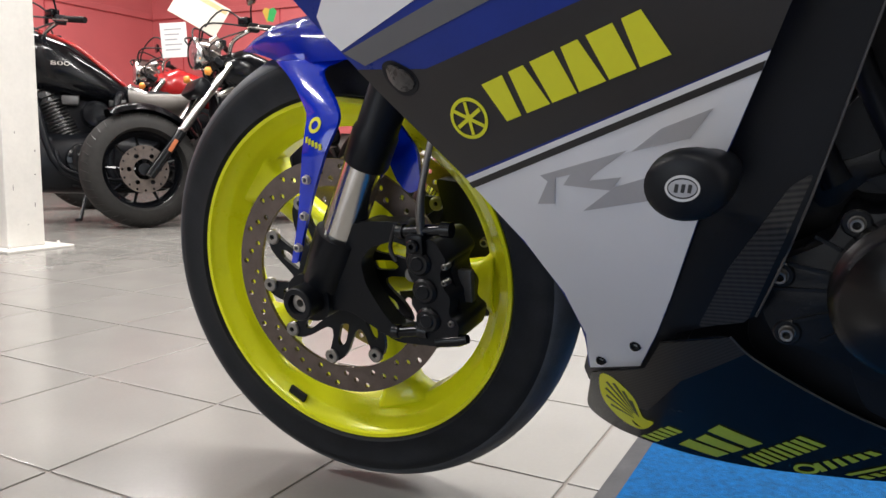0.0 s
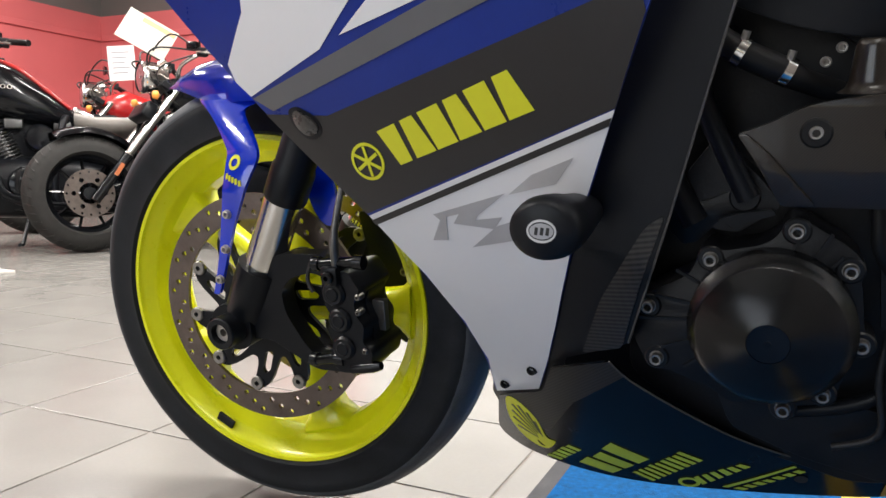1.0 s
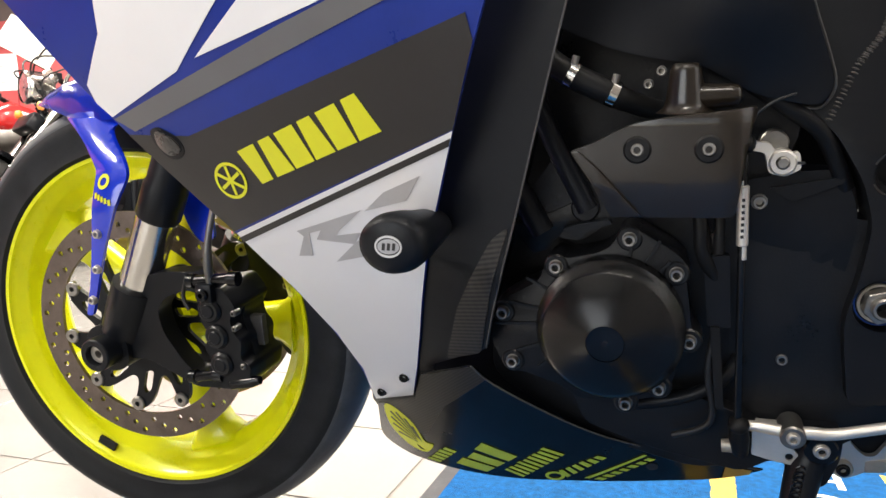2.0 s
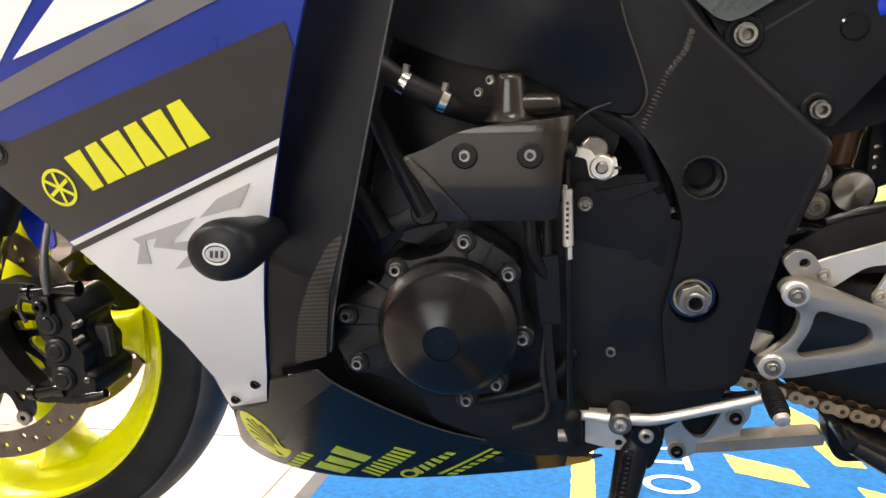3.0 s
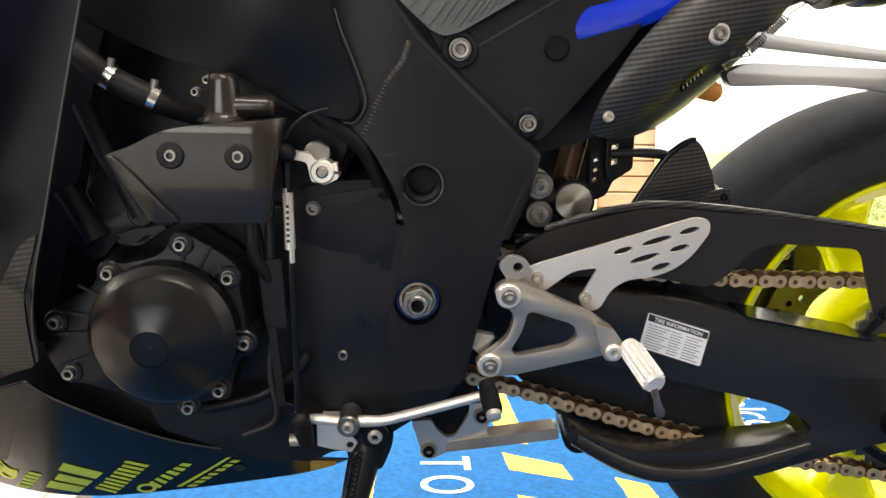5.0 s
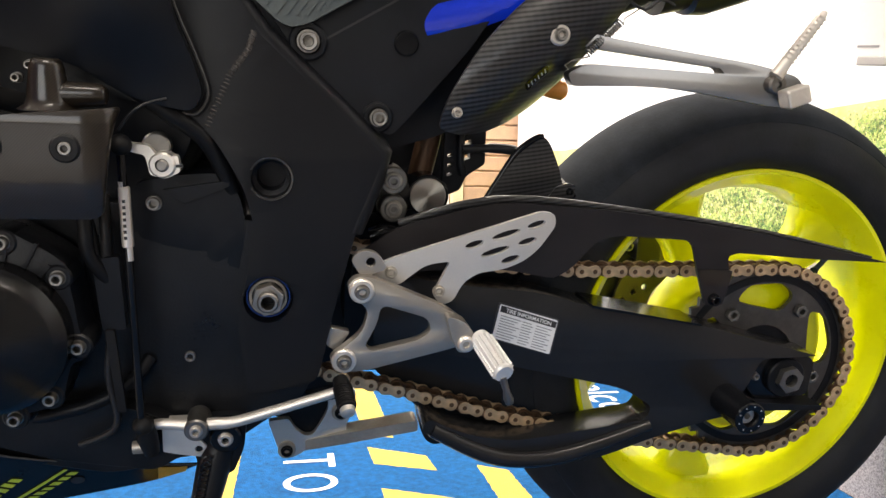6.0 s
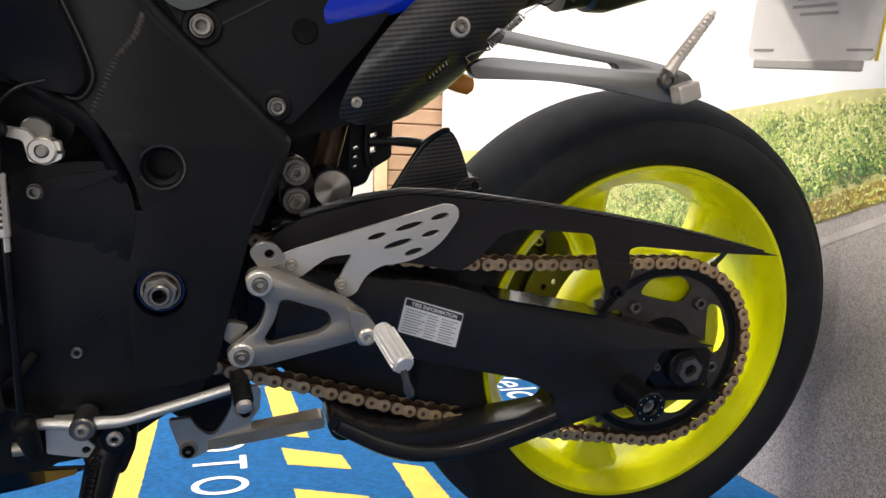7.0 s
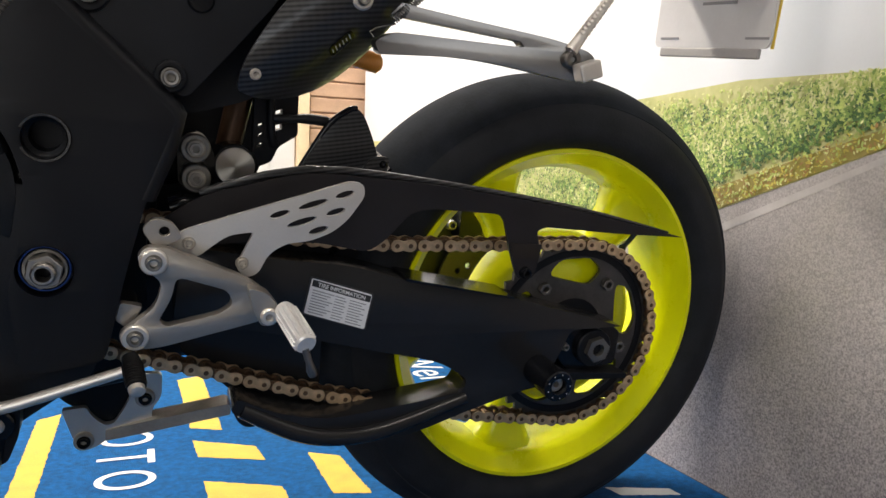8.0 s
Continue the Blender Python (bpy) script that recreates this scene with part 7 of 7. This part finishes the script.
joined("wall_inner", box(-1.2, 0.545, 2.33, 2.45, -0.01, CEIL - 0.002), PLASTER, label="plain white shop wall", category="wall")

# ---- pillar ----
PILLAR = surface("scuffed_white_paint", (0.66, 0.64, 0.60), 0.55, vary=0.10, scale=5, bump=0.05, fine=60)
pillar = thing("pillar", pose(-2.82, 1.445, 0), "scuffed white steel pillar bolted to the tiled floor", "pillar", kind="structure")
part("shaft", box(-0.088, 0.088, -0.088, 0.088, 0.012, CEIL - 0.002, 0.006), PILLAR, pillar)
part("base_plate", box(-0.15, 0.18, -0.15, 0.17, 0.0, 0.012, 0.003), PILLAR, pillar)
for x, y in ((0.135, -0.11), (0.135, 0.12), (-0.115, -0.11)):
    part("anchor_bolt", lathe([(0.0, 0.032), (0.007, 0.030), (0.009, 0.014), (0.013, 0.012), (0.0, 0.012)], 8, axis="Z"), PILLAR, pillar).location = (x, y, 0)
SCUFF = surface("grey_scuff", (0.22, 0.21, 0.20), 0.7, vary=0.3)
rnd = random.Random(3)
for y, z, w, h in ((0.055, 0.335, 0.012, 0.006), (0.048, 0.20, 0.005, 0.022), (-0.03, 0.52, 0.004, 0.012), (0.06, 0.44, 0.006, 0.010), (0.01, 0.11, 0.009, 0.005), (-0.05, 0.28, 0.004, 0.03)):
    own = bmesh.new()
    vs = [own.verts.new((0.0884, y + w * rnd.uniform(0.4, 0.6) * math.cos(k * 0.785), z + h * rnd.uniform(0.35, 0.65) * math.sin(k * 0.785))) for k in range(8)]
    own.faces.new(vs)
    part("scuff_mark", own, SCUFF, pillar)

# ---- red wall behind the row of bikes ----
joined("wall_red_west", box(X0 - 0.0, X0 + 0.06, Y1, Y2, 0.62, 2.06), RED_WALL, label="red painted sheet-steel wall", category="wall")
joined("wall_red_north", box(X0 + 0.061, -1.6, Y2 - 0.06, Y2, 0.62, 2.06), RED_WALL, label="red painted sheet-steel wall", category="wall")
joined("trim_rail", box(X0 + 0.0605, X0 + 0.085, Y1, Y2 - 0.09, 1.80, 1.86, 0.004), RED_WALL, label="red horizontal rail on the wall", category="rail")
joined("trim_rail", box(X0 + 0.09, -1.6, Y2 - 0.085, Y2 - 0.0605, 1.80, 1.86, 0.004), RED_WALL, label="red horizontal rail on the wall", category="rail")
for k in range(3):
    joined("trim_post", box(X0 + 1.3 * k + 0.5, X0 + 1.3 * k + 0.512, Y2 - 0.064, Y2 - 0.0602, 0.62, 1.80), RED_DARK, label="dark red upright joint on the wall", category="rail")
    joined("trim_post", box(X0 + 0.0602, X0 + 0.064, 1.3 + 1.3 * k, 1.312 + 1.3 * k, 0.62, 1.80), RED_DARK, label="dark red upright joint on the wall", category="rail")

# ---- ceiling lights, all out of view ----
GLOW = bpy.data.materials.new("lamp_diffuser")
GLOW.use_nodes = True
GLOW.node_tree.nodes["Principled BSDF"].inputs["Emission Color"].default_value = (1, 0.93, 0.82, 1)
GLOW.node_tree.nodes["Principled BSDF"].inputs["Emission Strength"].default_value = 6.0
for lx, ly in LAMPS:
    lamp = thing("unseen_ceiling_light", pose(lx, ly, CEIL, 0, 0, 90 if lx > -1 or ly < 0 else 0), "long white fluorescent ceiling light out of view", "ceiling light", "ceiling lights")
    part("housing", box(-0.12, 0.12, -0.68, 0.68, -0.05, -0.001, 0.004), PLASTER, lamp)
    part("diffuser", box(-0.10, 0.10, -0.65, 0.65, -0.062, -0.051, 0.003), GLOW, lamp)

# ---- shop window behind the camera ----
win = thing("window_1", pose(-1.2, Y1, 0), "wide shop window with dark frame and clear glass", "window", kind="structure")
for x in (-2.19, -0.73, 0.73, 2.17):
    part("window_frame", box(x - 0.02, x + 0.04, -0.14, -0.06, 0.3, 2.398), BLACK_PLASTIC, win)
GLASS, gn, gl, gb = nodes("window_glass")
gb.inputs["Transmission Weight"].default_value, gb.inputs["Roughness"].default_value, gb.inputs["Base Color"].default_value = 1.0, 0.02, (0.95, 0.97, 0.97, 1)
pane = part("pane", box(-2.2, 2.2, -0.11, -0.104, 0.3, 2.398), GLASS, win)
pane.visible_shadow = False

# ---- parked cruisers ----
CHROME_BG = surface("cruiser_chrome", (0.75, 0.74, 0.72), 0.14, metal=1.0, vary=0.1)
CR_RED = surface("cruiser_red_paint", (0.45, 0.02, 0.02), 0.2, vary=0.1, coat=0.8)
TAN = surface("grey_seat_leather", (0.16, 0.145, 0.13), 0.5, vary=0.15, bump=0.1)


LAMP_GLASS = surface("lamp_glass", (0.35, 0.36, 0.38), 0.12, metal=0.85, vary=0.5, scale=45, coat=0.5)
DULL_ORANGE = surface("faded_orange_reflector", (0.45, 0.13, 0.04), 0.4, vary=0.15)
DISC_BG = surface("brown_disc_steel", (0.10, 0.08, 0.07), 0.45, metal=0.4, vary=0.3, scale=40)
RUBBER_GREY = surface("dusty_tyre_rubber", (0.030, 0.029, 0.028), 0.65, vary=0.3, scale=30, bump=0.2, fine=200, spec=0.2)
FIN = surface("dark_fin_alloy", (0.10, 0.10, 0.10), 0.4, metal=0.7, vary=0.2)


def xlathe(prof, n, at):
    return lathe(prof, n, axis="X", at=at)


def blob(sections, n=20):
    """A body through cross-sections: (y, z, half width, half height)."""
    bm = bmesh.new()
    rings = []
    for y, z, a, b in sections:
        rings.append([bm.verts.new((a * math.copysign(abs(math.cos(t)) ** 0.8, math.cos(t)), y, z + b * math.copysign(abs(math.sin(t)) ** 0.8, math.sin(t)))) for t in (2 * math.pi * k / n for k in range(n))])
    for a, b in zip(rings, rings[1:]):
        for k in range(n):
            bm.faces.new((a[k], a[(k + 1) % n], b[(k + 1) % n], b[k]))
    bm.faces.new(rings[0])
    bm.faces.new(rings[-1])
    return bm


def cruiser(m, tank_mat, seat_mat, label, slim):
    t = thing("cruiser_motorcycle", m, label, "motorcycle", "parked cruisers")
    for y, r, w, nm in ((0.0, 0.335, 0.098, "front_wheel"), (1.62, 0.325, 0.095, "rear_wheel")):
        rim = part(nm, xlathe([(r - 0.115, -0.04), (r - 0.105, -0.045), (r - 0.13, -0.02), (r - 0.13, 0.02), (r - 0.105, 0.045), (r - 0.115, 0.04), (r - 0.145, 0.0)], 40, (0, y, r)), BLACK_GLOSS, t, smooth=40)
        prof = [(r - 0.112, -0.045)] + [(r - 0.098 * (1 - math.cos(a)) ** 1.15, w * math.sin(a)) for a in (math.pi * (k / 14 - 0.5) for k in range(15))] + [(r - 0.112, 0.045)]
        part("tyre", xlathe(prof, 56, (0, y, r)), RUBBER_GREY, rim, smooth=45)
        for k in range(40):
            a = 2 * math.pi * k / 40
            for s in (-1, 1):
                p0 = Vector((s * w * 0.30, y + (r - 0.002) * math.cos(a), r + (r - 0.002) * math.sin(a)))
                if nm == "front_wheel" and s == 1:
                    p1 = Vector((w * 0.86, y + (r - 0.030) * math.cos(a + 0.07), r + (r - 0.030) * math.sin(a + 0.07)))
                    part("tread_groove", tube([p0 + Vector((0.0, 0, 0)), p1], 0.003, 4), INK, rim)
        part("hub", xlathe([(0.0, -0.07), (0.035, -0.07), (0.035, 0.07), (0.0, 0.07)], 20, (0, y, r)), BLACK_SATIN, rim, smooth=40)
        for k in range(9):
            a = 2 * math.pi * (k + 0.4) / 9
            part("spoke", tube([(0, y + 0.03 * math.cos(a), r + 0.03 * math.sin(a)), (0, y + (r - 0.135) * math.cos(a), r + (r - 0.135) * math.sin(a))], [0.014, 0.008], 6), BLACK_GLOSS, rim)
        d = bmesh.new()
        own = plate(circle(0, 0, 0.137, 48), 0, 0.005, holes=[circle(0, 0, 0.06, 24)] + [circle(0.085 * math.cos(a), 0.085 * math.sin(a), 0.014, 8) for a in (2 * math.pi * k / 6 for k in range(6))] + [circle(0.122 * math.cos(a), 0.122 * math.sin(a), 0.007, 6) for a in (2 * math.pi * k / 16 for k in range(16))])
        merge(d, own, pose(0.068, y, r, 0, 0, 90))
        part("brake_disc", d, DISC_BG, rim)
    rake = Vector((0, 0.60, 0.80))
    for x in (-0.10, 0.10):
        b = Vector((x, 0.04, 0.325))
        part("fork_slider", tube([b - rake * 0.04, b + rake * 0.30], 0.029, 16), BLACK_GLOSS, t, smooth=40)
        part("fork_tube", tube([b + rake * 0.28, b + rake * 0.285, b + rake * 0.30, b + rake * 0.80], [0.024, 0.034, 0.027, 0.026], 16), CHROME_BG, t, smooth=40)
        part("side_reflector", box(x + (0.03 if x > 0 else -0.036), x + (0.036 if x > 0 else -0.03), -0.012, 0.012, -0.04, 0.04, 0.002, m=Matrix.Translation(b - Vector((x, 0, 0)) + rake * 0.18) @ Matrix.Rotation(radians(-33), 4, "X")), DULL_ORANGE, t)
    part("fork_yoke", box(-0.14, 0.14, -0.03, 0.03, -0.02, 0.02, 0.006, m=pose(0, 0.38, 0.97, -33)), BLACK_SATIN, t)
    bm = bmesh.new()
    rows = []
    for i in range(15):
        phi = radians(30 + 88 * i / 14)
        rows.append([bm.verts.new((0.088 * (j / 4 - 1), math.cos(phi) * (0.385 - 0.045 * abs(j / 4 - 1) ** 3), 0.335 + (0.385 - 0.045 * abs(j / 4 - 1) ** 3) * math.sin(phi))) for j in range(9)])
    for a, b in zip(rows, rows[1:]):
        for j in range(8):
            bm.faces.new((a[j], a[j + 1], b[j + 1], b[j]))
    bmesh.ops.solidify(bm, geom=bm.faces[:], thickness=0.004)
    part("front_mudguard", bm, BLACK_GLOSS, t, smooth=50)
    head = part("headlight", lathe([(0.0, 0.16), (0.05, 0.15), (0.085, 0.09), (0.095, 0.02), (0.098, 0.0), (0.09, -0.012)], 28), CHROME_BG, t, "chrome headlight shell", smooth=45)
    head.location = (0, 0.28, 1.03)
    lens = part("lens", lathe([(0.0, -0.02), (0.05, -0.017), (0.09, -0.004)], 28), LAMP_GLASS, t, smooth=45)
    lens.location = (0, 0.28, 1.03)
    part("handlebar", tube([(-0.40, 0.56, 1.16), (-0.30, 0.48, 1.16), (-0.16, 0.38, 1.10), (-0.06, 0.38, 1.02), (0.06, 0.38, 1.02), (0.16, 0.38, 1.10), (0.30, 0.48, 1.16), (0.40, 0.56, 1.14)], 0.0125, 12, smooth=5), CHROME_BG, t, smooth=50)
    for s in (-1, 1):
        part("grip", tube([(s * 0.31, 0.486, 1.159), (s * 0.42, 0.575, 1.137)], 0.018, 12), RUBBER_SOFT, t, smooth=50)
        part("lever", tube([(s * 0.26, 0.43, 1.155), (s * 0.32, 0.42, 1.15), (s * 0.40, 0.49, 1.13)], 0.006, 8, smooth=3), CHROME_BG, t)
        part("switch_box", box(-0.025, 0.025, -0.03, 0.03, -0.025, 0.025, 0.006, m=pose(s * 0.27, 0.46, 1.16)), BLACK_PLASTIC, t)
        ind = part("indicator", lathe([(0.0, -0.02), (0.022, -0.012), (0.026, 0.01), (0.0, 0.03)], 16), ORANGE, t, smooth=60)
        ind.location = (s * 0.19, 0.20, 0.90)
        part("cable", tube([(s * 0.24, 0.43, 1.15), (s * 0.14, 0.24, 1.06), (s * 0.10, 0.30, 0.92), (s * 0.05, 0.50, 0.80)], 0.005, 8, smooth=4), WIRE, t)
    for s in (-1, 1):
        mir = part("mirror", blob([(-0.012, 0.0, 0.030, 0.022), (-0.006, 0.0, 0.058, 0.036), (0.010, 0.0, 0.050, 0.030), (0.018, 0.0, 0.020, 0.012)]), BLACK_GLOSS, t, "black oval mirror", smooth=60)
        mir.location = (s * 0.37, 0.56, 1.30)
        part("mirror_stem", tube([(s * 0.27, 0.60, 1.165), (s * 0.31, 0.58, 1.25), (s * 0.36, 0.57, 1.29)], 0.0055, 8, smooth=4), BLACK_SATIN, t, smooth=50)
    part("brake_reservoir", box(-0.035, 0.035, -0.025, 0.025, -0.02, 0.02, 0.006, m=pose(0.24, 0.42, 1.20, 0, 0, 30)), BLACK_GLOSS, t, smooth=50)
    part("gauge", lathe([(0.0, -0.03), (0.045, -0.03), (0.05, -0.02), (0.045, 0.02), (0.0, 0.03)], 20), CHROME_BG, t, smooth=45).matrix_basis = pose(0, 0.33, 1.10, 35)
    part("fork_shroud", box(-0.13, 0.13, -0.035, 0.035, -0.05, 0.05, 0.012, m=pose(0, 0.28, 0.82, -33)), BLACK_SATIN, t, smooth=50)
    for k in range(4):
        s = -1 if k % 2 else 1
        part("cable", tube([(s * 0.25, 0.44, 1.17), (s * (0.20 - 0.03 * k), 0.30 - 0.04 * k, 1.26 - 0.04 * k), (s * 0.05, 0.22, 1.10 - 0.02 * k), (s * 0.06, 0.36, 0.88)], 0.0055, 8, smooth=5), WIRE, t, smooth=50)
    part("exhaust_guard", tube([(0.175, 0.55, 0.42), (0.19, 0.62, 0.30), (0.19, 0.95, 0.235)], 0.012, 8, smooth=4), BLACK_SATIN, t, smooth=50)
    part("cylinder_trim", box(0.08, 0.105, 0.60, 0.70, 0.70, 0.76, 0.008), FIN, t, smooth=50)
    part("cylinder_trim", box(0.08, 0.105, 0.86, 0.96, 0.70, 0.76, 0.008), FIN, t, smooth=50)
    k0, dy = (0.74, 0.16) if slim else (1.0, 0.0)
    part("fuel_tank", blob([(y + dy, z - 0.06 * (1 - k0), a * k0, b * k0) for y, z, a, b in ((0.30, 0.93, 0.04, 0.04), (0.34, 0.95, 0.13, 0.13), (0.48, 0.96, 0.18, 0.18), (0.66, 0.91, 0.175, 0.165), (0.84, 0.83, 0.14, 0.115), (0.98, 0.76, 0.10, 0.07), (1.06, 0.71, 0.04, 0.03))]), tank_mat, t, "glossy teardrop fuel tank", smooth=60)
    part("seat", blob([(0.93, 0.775, 0.05, 0.03), (0.98, 0.765, 0.11, 0.06), (1.10, 0.735, 0.16, 0.065), (1.28, 0.735, 0.18, 0.07), (1.42, 0.79, 0.17, 0.07), (1.50, 0.83, 0.10, 0.04)]), seat_mat, t, "low padded saddle", smooth=60)
    bm = bmesh.new()
    rows = []
    for i in range(13):
        phi = radians(-10 + 110 * i / 12)
        rows.append([bm.verts.new((0.10 * (j / 4 - 1), 1.62 + (0.375 - 0.03 * abs(j / 4 - 1) ** 3) * math.cos(phi), 0.325 + (0.375 - 0.03 * abs(j / 4 - 1) ** 3) * math.sin(phi))) for j in range(9)])
    for a, b in zip(rows, rows[1:]):
        for j in range(8):
            bm.faces.new((a[j], a[j + 1], b[j + 1], b[j]))
    bmesh.ops.solidify(bm, geom=bm.faces[:], thickness=0.004)
    part("rear_mudguard", bm, BLACK_GLOSS, t, smooth=50)
    part("crankcase", blob([(0.40, 0.36, 0.10, 0.12), (0.48, 0.36, 0.15, 0.18), (0.85, 0.36, 0.16, 0.19), (1.15, 0.36, 0.13, 0.15), (1.22, 0.36, 0.08, 0.10)]), BLACK_SATIN, t, smooth=50)
    part("primary_cover", xlathe([(0.0, 0.035), (0.06, 0.033), (0.09, 0.02), (0.10, 0.0)], 28, (0.155, 0.70, 0.37)), BLACK_GLOSS, t, smooth=40)
    for lean, y in ((-24, 0.64), (24, 0.90)):
        mm = pose(0, y, 0.50, -lean, 0, 0)
        cylm = lathe([(0.055, 0.0), (0.055, 0.27), (0.07, 0.275), (0.07, 0.31), (0.0, 0.33)], 20, axis="Z")
        cyo = part("cylinder", cylm, FIN, t, "finned engine cylinder")
        cyo.matrix_basis = mm
        fin_me = as_mesh("cooling_fin", lathe([(0.05, 0.0), (0.085, 0.0), (0.085, 0.006), (0.05, 0.006)], 20, axis="Z", closed=True), FIN)
        for k in range(13):
            fin = new("cooling_fin", fin_me)
            fin.parent = cyo
            fin.location = (0, 0, 0.020 * k)
        part("rocker_cover", box(-0.075, 0.075, -0.07, 0.07, 0.31, 0.36, 0.02, m=mm), CHROME_BG, t, smooth=50)
        part("exhaust_header", tube([mm @ Vector((0.02, -0.05, 0.28)), mm @ Vector((0.14, -0.09, 0.22)), Vector((0.17, y - 0.05, 0.30)), Vector((0.17, 1.0, 0.22)), Vector((0.17, 1.25, 0.22))], 0.021, 12, smooth=4), BLACK_SATIN, t, smooth=50)
    part("silencer", tube([(0.17, 1.2, 0.22), (0.17, 1.26, 0.22), (0.18, 1.95, 0.26)], [0.024, 0.042, 0.046], 18), CHROME_BG, t, smooth=50)
    part("air_cleaner", xlathe([(0.0, 0.04), (0.07, 0.035), (0.085, 0.015), (0.085, -0.02)], 28, (0.15, 0.78, 0.64)), BLACK_GLOSS, t, smooth=40)
    part("frame_tube", tube([(0.0, 0.40, 0.92), (0.09, 0.48, 0.62), (0.10, 0.56, 0.26), (0.11, 1.15, 0.20), (0.11, 1.40, 0.45), (0.09, 1.35, 0.70)], 0.018, 10, smooth=4), BLACK_GLOSS, t, smooth=50)
    part("air_box", box(-0.045, 0.045, 0.42, 1.25, 0.48, 0.82, 0.03), BLACK_SATIN, t, smooth=50)
    part("side_cover", blob([(0.96, 0.60, 0.05, 0.05), (1.0, 0.60, 0.11, 0.09), (1.15, 0.58, 0.12, 0.11), (1.26, 0.56, 0.10, 0.08), (1.30, 0.56, 0.04, 0.03)]), BLACK_GLOSS, t, smooth=50)
    part("swinging_arm", tube([(0.10, 1.15, 0.33), (0.11, 1.62, 0.325)], 0.022, 10), BLACK_GLOSS, t, smooth=50)
    for ob in t.children:
        if ob.name.split(".")[0] in ("handlebar", "grip", "lever", "switch_box", "cable", "brake_reservoir", "gauge", "indicator"):
            ob.location.y += 0.15
        elif ob.name.split(".")[0] in ("headlight", "lens", "fork_yoke", "fork_shroud"):
            ob.location.y += 0.06
    part("kickstand", tube([(0.13, 0.72, 0.22), (0.26, 0.66, 0.015), (0.30, 0.64, 0.012)], 0.011, 8), BLACK_SATIN, t)
    part("footrest", tube([(0.12, 0.45, 0.28), (0.26, 0.43, 0.29)], 0.014, 10), RUBBER_SOFT, t)
    return t


cruiser_a = cruiser(pose(-4.00, 1.80, 0, 0, -5, -32), BLACK_GLOSS, TAN, "black cruiser motorcycle with a grey saddle and finned engine", False)
cruiser(pose(-3.09, 2.39, 0, 0, -4, -25), BLACK_GLOSS, BLACK_PLASTIC, "black cruiser motorcycle with chrome forks parked on tiles", True)
cruiser(pose(-4.42, 3.05, 0, 0, -5, -32), CR_RED, TAN, "red cruiser motorcycle with chrome headlight parked in a row", True)
bm = text_mesh("800")
for v in bm.verts:
    v.co = Vector((0.184, 0.60 + 0.10 * v.co.x, 0.93 + 0.024 * v.co.y))
part("tank_number", bm, GREYMETAL, cruiser_a)
part("tank_stripe", tube([(0.13, 0.50, 1.115), (0.135, 0.68, 1.05), (0.11, 0.82, 0.945), (0.085, 0.96, 0.835)], 0.012, 8, smooth=4), CR_RED, cruiser_a, "red stripe along the tank", smooth=60)
PAPER = surface("price_card", (0.74, 0.70, 0.60), 0.6, vary=0.05)
card = thing("price_card", pose(-2.95, 2.72, 1.275, 75, 28, 40), "cream price card hung on a handlebar", "card")
part("sheet", box(-0.15, 0.15, -0.10, 0.10, -0.001, 0.001, 0.0004), PAPER, card)
part("card_heading", box(-0.06, 0.14, 0.055, 0.085, 0.0011, 0.0016), surface("pale_orange_print", (0.70, 0.48, 0.24), 0.6), card)
sheet_d = thing("price_sheet", pose(-3.54, 3.06, 1.18, 78, -6, 38), "white printed price sheet hung on a handlebar", "card")
part("sheet", box(-0.085, 0.085, -0.12, 0.12, -0.001, 0.001, 0.0004), LABEL, sheet_d)
for k in range(5):
    part("print_bar", box(-0.06, 0.05 - 0.015 * (k % 3), 0.07 - 0.035 * k, 0.078 - 0.035 * k, 0.0012, 0.0016), GREY_INK, sheet_d)
GREEN_TAG = surface("green_tag_card", (0.04, 0.42, 0.10), 0.5)
YELLOW_TAG = surface("yellow_tag_card", (0.65, 0.42, 0.05), 0.5)
for (x, y, z), mt, cn, rl in (((-2.63, 2.99, 1.27), GREEN_TAG, "green", 15), ((-2.655, 2.98, 1.27), YELLOW_TAG, "yellow", -20)):
    tg = thing("paper_tag", pose(x, y, z, 90, rl, 35), "small %s paper tag tied to a handlebar" % cn, "tag")
    part("tag_sheet", plate(fillet([(-0.018, -0.04), (0.018, -0.04), (0.022, 0.03), (0.0, 0.045), (-0.022, 0.03)], 0.004), 0, 0.001), mt, tg).rotation_euler = (radians(-90), 0, 0)

# ---- floor tiles ----
T = 0.335
tile_me = as_mesh("floor_tile", box(-0.1650, 0.1650, -0.1650, 0.1650, -0.010, 0.0, 0.0012), TILE_A)
floor_ob = bpy.data.objects["floor"]
grid = pose(0.172, 0.375, 0, 0, 0, 0.8)
rest = bmesh.new()
count = 0
for i in range(-20, 9):
    for j in range(-15, 15):
        p = grid @ Vector(((i + 0.5) * T, (j + 0.5) * T, 0))
        if not (X0 - 0.1 < p.x < X1 + 2.1 and Y1 - 0.1 < p.y < Y2 + 0.1):
            continue
        m = Matrix.Translation(p) @ Matrix.Rotation(radians(0.8), 4, "Z")
        if -3.6 < p.x < 0.6 and -0.2 < p.y < 3.4 and count < 290:
            ob = new("floor_tile", tile_me)
            ob.parent = floor_ob
            ob.matrix_basis = m
            count += 1
        else:
            box(-0.1650, 0.1650, -0.1650, 0.1650, -0.010, 0.0, bm=rest, m=m)
tagged(part("floor_tile_rest", rest, TILE_A, floor_ob), kind="stuff")
